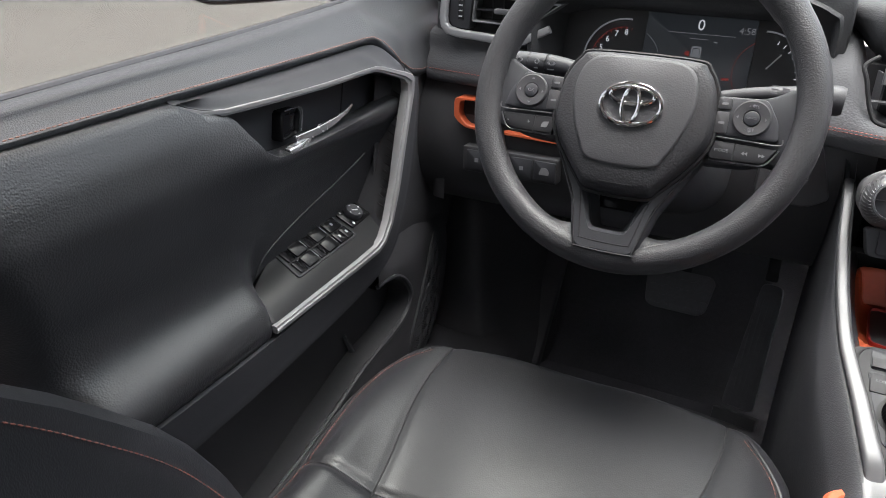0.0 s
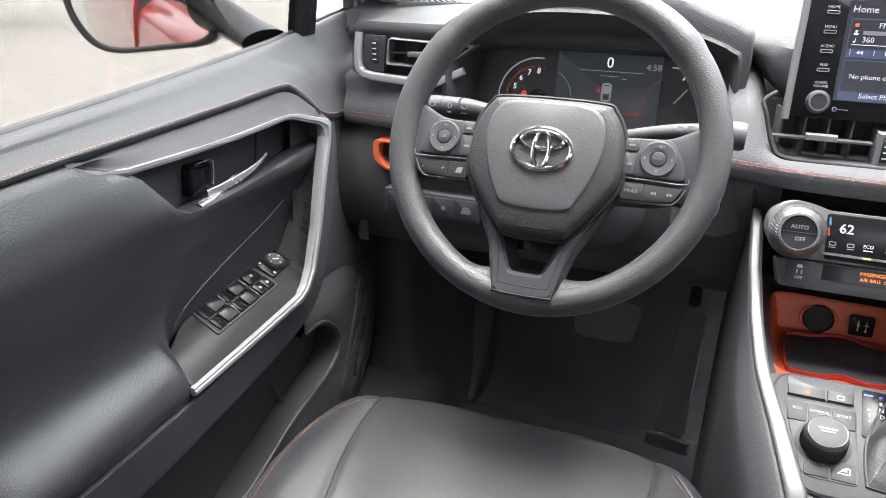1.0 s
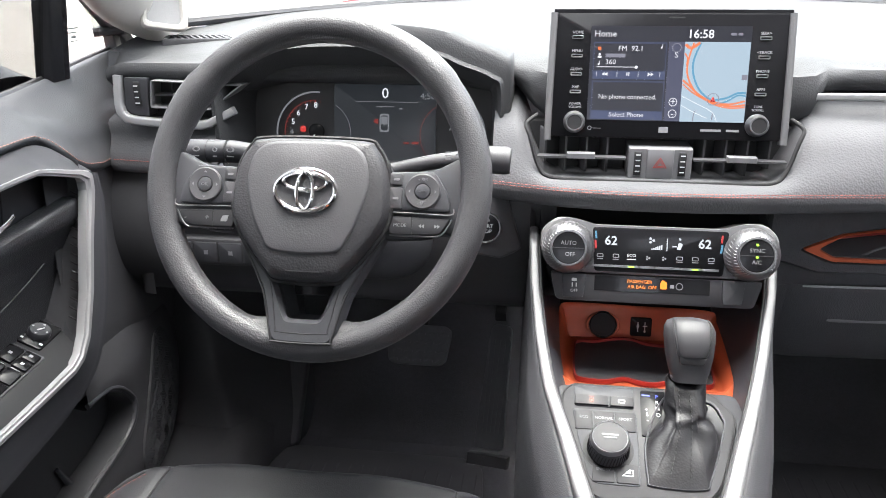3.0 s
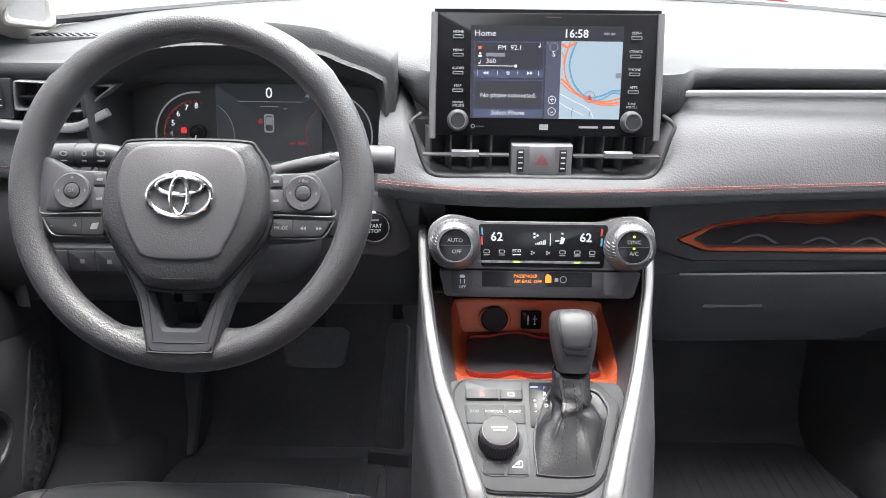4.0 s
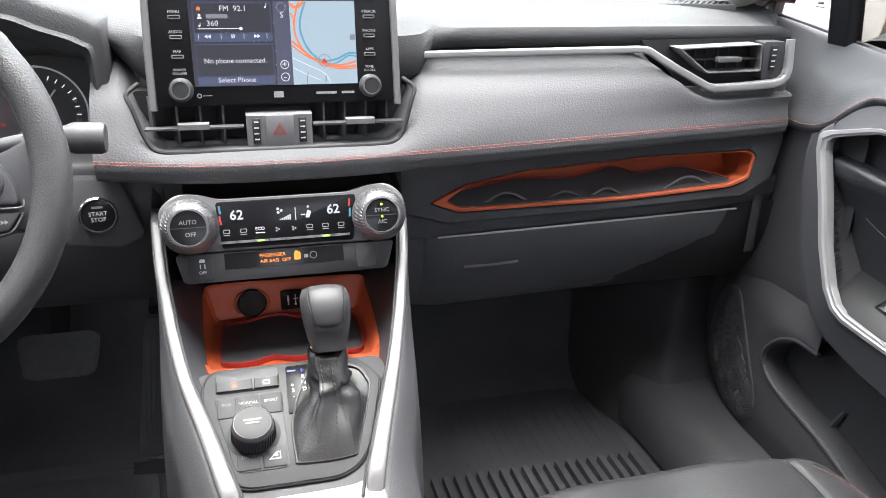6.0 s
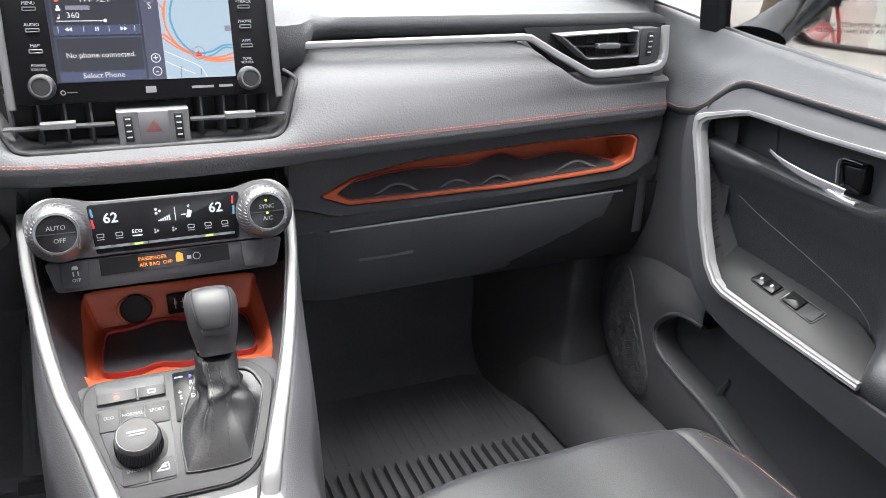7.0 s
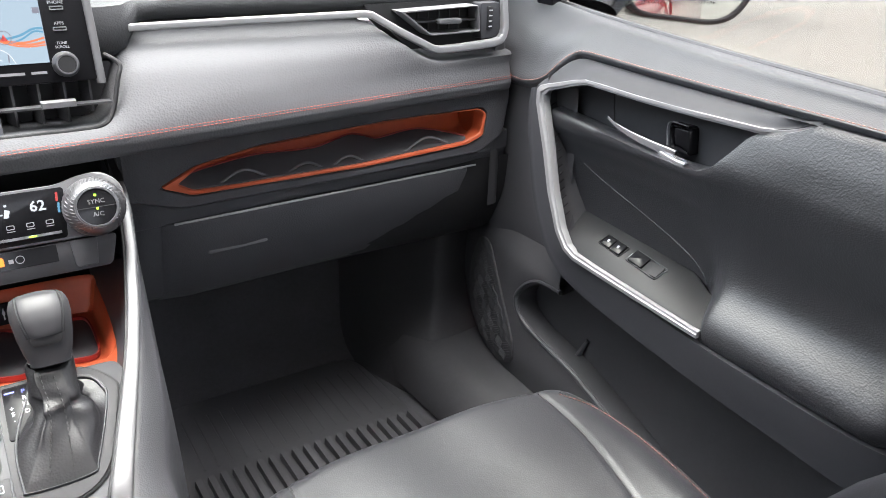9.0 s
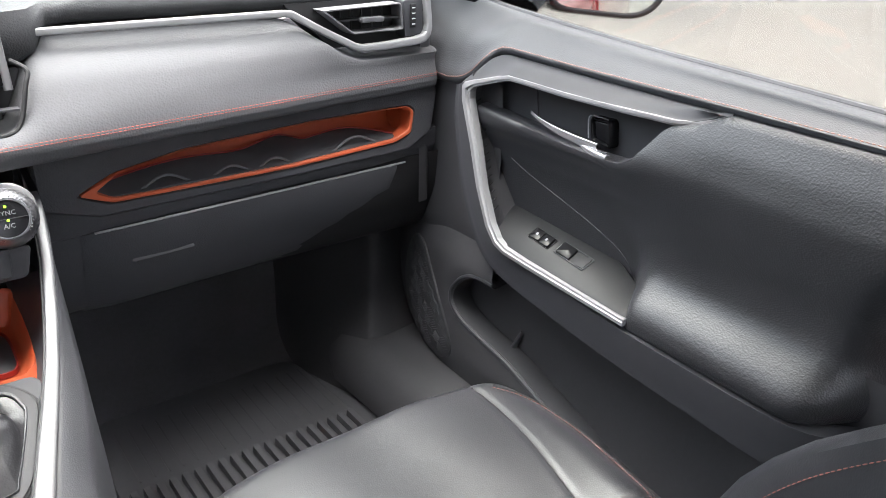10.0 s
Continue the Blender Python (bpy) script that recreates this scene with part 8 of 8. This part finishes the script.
# spokes
for s in (-1, 1):
    b = bmesh.new()
    prism(b, [(s * x, y) for x, y in rounded([(0.070, 0.016), (0.125, 0.018), (0.158, 0.036), (0.166, -0.010), (0.160, -0.055), (0.138, -0.046), (0.120, -0.053), (0.070, -0.056)], 0.012)], -0.016, 0.004, W, 0.006)
    part("side_spoke", b, SATIN, wheel)
    b = bmesh.new()
    prism(b, [(s * x, y) for x, y in rounded([(0.080, 0.014), (0.128, 0.016), (0.142, -0.006), (0.146, -0.026), (0.080, -0.026)], 0.006)], 0.0, 0.012, W, 0.003)
    podp = part("switch_pod", b, SATIN, wheel, "charcoal switch pod with pale marks")
    b = bmesh.new()
    tube(b, catmull([W @ Vector((s * x, y, 0.0115)) for x, y in ((0.082, -0.0275), (0.115, -0.028), (0.146, -0.0285), (0.149, -0.022))], 4), 0.0007, 6, (0, 1, 0))
    part("chrome_line", b, PALE, podp)
    b = bmesh.new()
    tube(b, catmull([W @ Vector((s * x, y, 0.0085)) for x, y in ((0.084, -0.0508), (0.120, -0.0508), (0.137, -0.0488), (0.1475, -0.0325))], 4), 0.0009, 6, (0, 1, 0))
    part("key_edge", b, ALU, podp)
    b = bmesh.new()
    prism(b, [(s * x, y) for x, y in rounded([(0.082, -0.0310), (0.146, -0.0325), (0.136, -0.048), (0.120, -0.0500), (0.084, -0.0500)], 0.003)], 0.0, 0.0105, W, 0.002)
    low = part("lower_switch", b, GREY, podp)
    b = bmesh.new()
    box(b, s * 0.1065 - 0.0006, s * 0.1065 + 0.0006, -0.050, -0.031, 0.0098, 0.0109, W)
    part("switch_gap", b, DARK, low)
    Q = shift(W, s * 0.1165, -0.0055, 0.0)
    b = bmesh.new()
    lathe(b, [(0.0185, 0.009), (0.0185, 0.0135), (0.0170, 0.0148), (0.0085, 0.0138), (0.0080, 0.0120)], Q, 40)
    rock = part("rocker_ring", b, PLASTIC, podp)
    b = bmesh.new()
    lathe(b, [(0.0075, 0.010), (0.0075, 0.0142), (0.0060, 0.0150)], Q, 28)
    part("ok_button", b, SATIN, rock)
    for k in range(4):
        b = bmesh.new()
        M = Q @ pose(0, 0, 0, 0, 0, 90 * k)
        prism(b, [(-0.0018, 0.0125), (0.0018, 0.0125), (0, 0.0145)], 0.0140, 0.0146, M)
        part("arrow_mark", b, FAINT, rock)
    if s < 0:
        letters("OK", 0.0052, shift(Q, 0, 0, 0.0151), FAINT, rock)
    else:
        letters("+ RES", 0.0042, shift(Q, 0, 0.0118, 0.0147), FAINT, rock)
        letters("- SET", 0.0042, shift(Q, 0, -0.0118, 0.0147), FAINT, rock)
        letters("CANCEL", 0.0026, shift(Q, 0, 0, 0.0151), FAINT, rock)
    for y0, y1 in ((0.0005, 0.0125), (-0.024, -0.002)):
        b = bmesh.new()
        box(b, min(s * 0.0825, s * 0.0955), max(s * 0.0825, s * 0.0955), y0, y1, 0.010, 0.0135, W, 0.001, 0.002)
        kk = part("pod_key", b, PLASTIC, podp)
        b = bmesh.new()
        ym = (y0 + y1) / 2
        prism(b, rounded([(s * 0.0890 - 0.003, ym - 0.0015), (s * 0.0890 + 0.003, ym - 0.0015), (s * 0.0890 + 0.003, ym + 0.001), (s * 0.0890 - 0.003, ym + 0.0005)], 0.0008), 0.0135, 0.0139, W)
        part("key_symbol", b, FAINT, kk)
    if s < 0:
        for ch, x in (("-", -0.137), ("+", -0.113)):
            letters(ch, 0.008, shift(W, x, -0.0405, 0.0108), FAINT, low)
        b = bmesh.new()
        prism(b, rounded([(-0.098, -0.044), (-0.091, -0.044), (-0.089, -0.037), (-0.096, -0.038)], 0.001), 0.0104, 0.0108, W)
        part("voice_symbol", b, FAINT, low)
    else:
        letters("MODE", 0.0048, shift(W, 0.0945, -0.0405, 0.0108), FAINT, low)
        b = bmesh.new()
        for x, d in ((0.1165, -1), (0.1195, -1), (0.130, 1), (0.133, 1)):
            prism(b, [(x, -0.0425), (x, -0.0385), (x + d * 0.003, -0.0405)][::(1 if d < 0 else -1)], 0.0104, 0.0108, W)
        part("seek_symbol", b, FAINT, low)
# lower spoke: two legs round an opening, leaning out over the rim
L = W @ Matrix.Translation((0, -0.048, 0)) @ pose(0, 0, 0, -5.7, 0, 0) @ Matrix.Translation((0, 0.048, 0))
bm = bmesh.new()
OUTL = [(-0.082, -0.048), (-0.047, -0.115), (-0.034, -0.164), (-0.029, -0.170), (0.029, -0.170), (0.034, -0.164), (0.047, -0.115), (0.082, -0.048)]
INNL = [(-0.044, -0.085), (-0.028, -0.112), (-0.0200, -0.136), (-0.0160, -0.142), (0.0160, -0.142), (0.0200, -0.136), (0.028, -0.112), (0.044, -0.085)]
frame_ring(bm, rounded(OUTL, 0.006), rounded(INNL, 0.005), -0.014, 0.007, L, 0.005)
part("lower_spoke", bm, SATIN, wheel, "charcoal lower spoke with an opening")
for k, r in ((1.0, 0.0013), (0.86, 0.0007)):
    bm = bmesh.new()
    tube(bm, catmull([L @ Vector((x * k, y + 0.010 * (1 - k) / 0.14, 0.0068)) for x, y in ((-0.078, -0.055), (-0.0455, -0.112), (-0.0325, -0.160), (-0.027, -0.1665), (0.027, -0.1665), (0.0325, -0.160), (0.0455, -0.112), (0.078, -0.055))], 6), r, 6, (0, 1, 0))
    part("spoke_line", bm, DARK, wheel)
bm = bmesh.new()
loft(bm, [[L @ Vector((x, y, z)) for x, y in rounded(INNL, 0.005)] for z in (0.003, -0.010)] + [[L @ Vector((x * 0.72, y * 0.86 - 0.013, -0.022)) for x, y in rounded(INNL, 0.005)]], closed=True)
part("spoke_well", bm, SATIN, wheel)
bm = bmesh.new()
box(bm, -0.022, 0.022, -0.116, -0.102, -0.034, -0.017, W, 0.002)
part("spoke_bridge", bm, PIANO, wheel)
for u in (-1, 1):
    bm = bmesh.new()
    rows = []
    for k in range(9):
        t = k / 8
        a0 = math.radians(270 + u * (9.5 + 15 * t))
        r = 0.0145 * (1 - t) ** 1.6
        rows.append([W @ Vector((math.cos(a0) * rr, math.sin(a0) * rr, z)) for rr, z in ((0.158, -0.010), (0.154 - r, -0.006), (0.153 - r * 1.15, 0.002), (0.157 - r * 0.6, 0.010), (0.166, 0.0145))])
    loft(bm, rows)
    part("rim_fillet", bm, RIM, wheel)
# airbag cover
COVER = [(-0.066, 0.036), (-0.048, 0.044), (0.048, 0.044), (0.066, 0.036), (0.079, 0.010), (0.082, -0.028), (0.072, -0.054), (0.044, -0.090), (0.028, -0.101), (-0.028, -0.101), (-0.044, -0.090), (-0.072, -0.054), (-0.082, -0.028), (-0.079, 0.010)]
bm = bmesh.new()
line = catmull(COVER, 5, True)
c0 = np.array((0, -0.026))
rows = [[W @ Vector((*(c0 + (p - c0) * f), z)) for p in line] for f, z in ((1.03, -0.02), (1.03, 0.008), (1.0, 0.018), (0.965, 0.0235), (0.93, 0.0255), (0.86, 0.0275), (0.7, 0.0295), (0.45, 0.031), (0.2, 0.0315))]
loft(bm, rows, closed=True, caps=True)
cov = part("airbag_cover", bm, COVER_MAT, wheel, "grained airbag cover", 60)
bm = bmesh.new()
tube(bm, [W @ Vector((*(c0 + (p - c0) * 1.035), 0.011)) for p in line], 0.0024, 6, (0, 1, 0), True)
part("cover_gap", bm, DARK, cov)
PATCH = [(-0.056, 0.030), (-0.030, 0.040), (0.030, 0.040), (0.056, 0.030), (0.064, 0.0), (0.058, -0.030), (0.046, -0.058), (0.030, -0.074), (-0.030, -0.074), (-0.046, -0.058), (-0.058, -0.030), (-0.064, 0.0)]
bm = bmesh.new()
pl = catmull(PATCH, 5, True)


def cover_z(p):
    """Height of the cover's crown at a point."""
    best = 9
    d = np.linalg.norm(p - c0)
    for q in line:
        if np.dot(q - c0, p - c0) > 0.97 * np.linalg.norm(q - c0) * max(d, 1e-6):
            best = min(best, d / np.linalg.norm(q - c0))
    return lerp([(0.2, 0.0315), (0.45, 0.031), (0.7, 0.0295), (0.86, 0.0275), (0.93, 0.0255), (1, 0.018)], best if best < 9 else 0.2)


rows = [[W @ Vector((*(c0 + (p - c0) * f), cover_z(c0 + (p - c0) * f) + h)) for p in pl] for f, h in ((1.0, -0.001), (0.985, 0.0012), (0.94, 0.0018), (0.6, 0.0016), (0.25, 0.0016))]
loft(bm, rows, closed=True, caps=True)
part("cover_panel", bm, PATCH_MAT, cov, "smoother raised centre of the cover", 60)
E0 = shift(W, 0.0, -0.0115, 0.033)
bm = bmesh.new()


def hoop(cx, cy, rx, ry, r, z=0.001, k=40):
    tube(bm, [E0 @ Vector((cx + rx * math.cos(2 * math.pi * i / k), cy + ry * math.sin(2 * math.pi * i / k), z)) for i in range(k)], r, 8, (0, 1, 0), True)


hoop(0, 0, 0.0312, 0.0212, 0.0027)
hoop(0, -0.0005, 0.0085, 0.0188, 0.0024, 0.0018)
hoop(0, 0.0090, 0.0225, 0.0088, 0.0024, 0.0014)
part("emblem", bm, CHROME, cov, "chrome emblem of three interlaced ovals")
bm = bmesh.new()
frame_ring(bm, [(0.0035 * math.cos(a), -0.066 + 0.0035 * math.sin(a)) for a in np.linspace(0, 6.28, 12, endpoint=False)], [(0.0027 * math.cos(a), -0.066 + 0.0027 * math.sin(a)) for a in np.linspace(0, 6.28, 12, endpoint=False)], 0.030, 0.0318, W)
box(bm, -0.018, 0.018, -0.0935, -0.0905, 0.0262, 0.0272, W)
part("airbag_mark", bm, GREY, cov)
# column and stalks
col = thing("steering_column", "black steering column shroud with stalks", "steering column", (-0.3765, 0.9, 0.6))
bm = bmesh.new()
AX = W @ pose(0, 0, 0, 0, 0, 0)
rows = []
for z, rx, ry in ((-0.03, 0.055, 0.05), (-0.05, 0.07, 0.062), (-0.10, 0.078, 0.068), (-0.18, 0.085, 0.072), (-0.26, 0.09, 0.07)):
    rows.append([AX @ Vector((rx * abs(math.cos(t)) ** 0.7 * math.copysign(1, math.cos(t)), ry * abs(math.sin(t)) ** 0.7 * math.copysign(1, math.sin(t)) - 0.02, z)) for t in np.linspace(0, 2 * math.pi, 36, endpoint=False)])
loft(bm, rows, closed=True, caps=True)
part("shroud", bm, PLASTIC, col)
for s in (-1, 1):
    b = bmesh.new()
    if s < 0:
        path = catmull([(-0.43, 0.862, 0.676), (-0.49, 0.860, 0.687), (-0.53, 0.855, 0.690), (-0.578, 0.850, 0.690)], 6)
        tube(b, path, 0.0135, 14, scale=[0.75 + 0.25 * min(k / 8, 1) for k in range(len(path))])
        stalk = part("light_stalk", b, SATIN, col, "black light stalk with white symbols")
        for k, (x, w) in enumerate(((-0.567, 0.008), (-0.545, 0.009), (-0.522, 0.006), (-0.503, 0.010))):
            b = bmesh.new()
            M = pose(x, 0.8405, 0.6955, 78, 0, 0)
            frame_ring(b, disc(0, 0, w / 2, 0.003, 12), disc(0, 0, w / 3.4, 0.0018, 12), 0, 0.0008, M)
            box(b, -w / 2.5, w / 2.5, -0.0085, -0.0072, 0, 0.0008, M)
            part("stalk_symbol", b, FAINT, stalk)
        for x in (-0.535, -0.512):
            b = bmesh.new()
            tube(b, [(x, 0.855 + 0.0139 * math.cos(t), 0.6895 + 0.0139 * math.sin(t)) for t in np.linspace(0, 2 * math.pi, 20, endpoint=False)], 0.0007, 5, (1, 0, 0), True)
            part("stalk_joint", b, DARK, stalk)
    else:
        path = catmull([(-0.33, 0.88, 0.664), (-0.27, 0.88, 0.678), (-0.225, 0.88, 0.683), (-0.178, 0.88, 0.682)], 6)
        tube(b, path, 0.0100, 14, scale=[lerp([(0, 0.8), (0.6, 0.95), (0.70, 1.1), (0.76, 1.6), (0.97, 1.65), (1.0, 1.45)], k / (len(path) - 1)) for k in range(len(path))])
        stalk = part("wiper_stalk", b, PLASTIC, col, "black wiper stalk")
        b = bmesh.new()
        M = pose(-0.243, 0.8685, 0.6905, 78, 0, 0)
        for k in range(3):
            box(b, -0.010, -0.003, 0.002 - 0.004 * k, 0.0035 - 0.004 * k, 0.001, 0.0018, M)
        box(b, 0.002, 0.009, -0.003, 0.001, 0.001, 0.0018, M)
        part("stalk_symbol", b, FAINT, stalk)
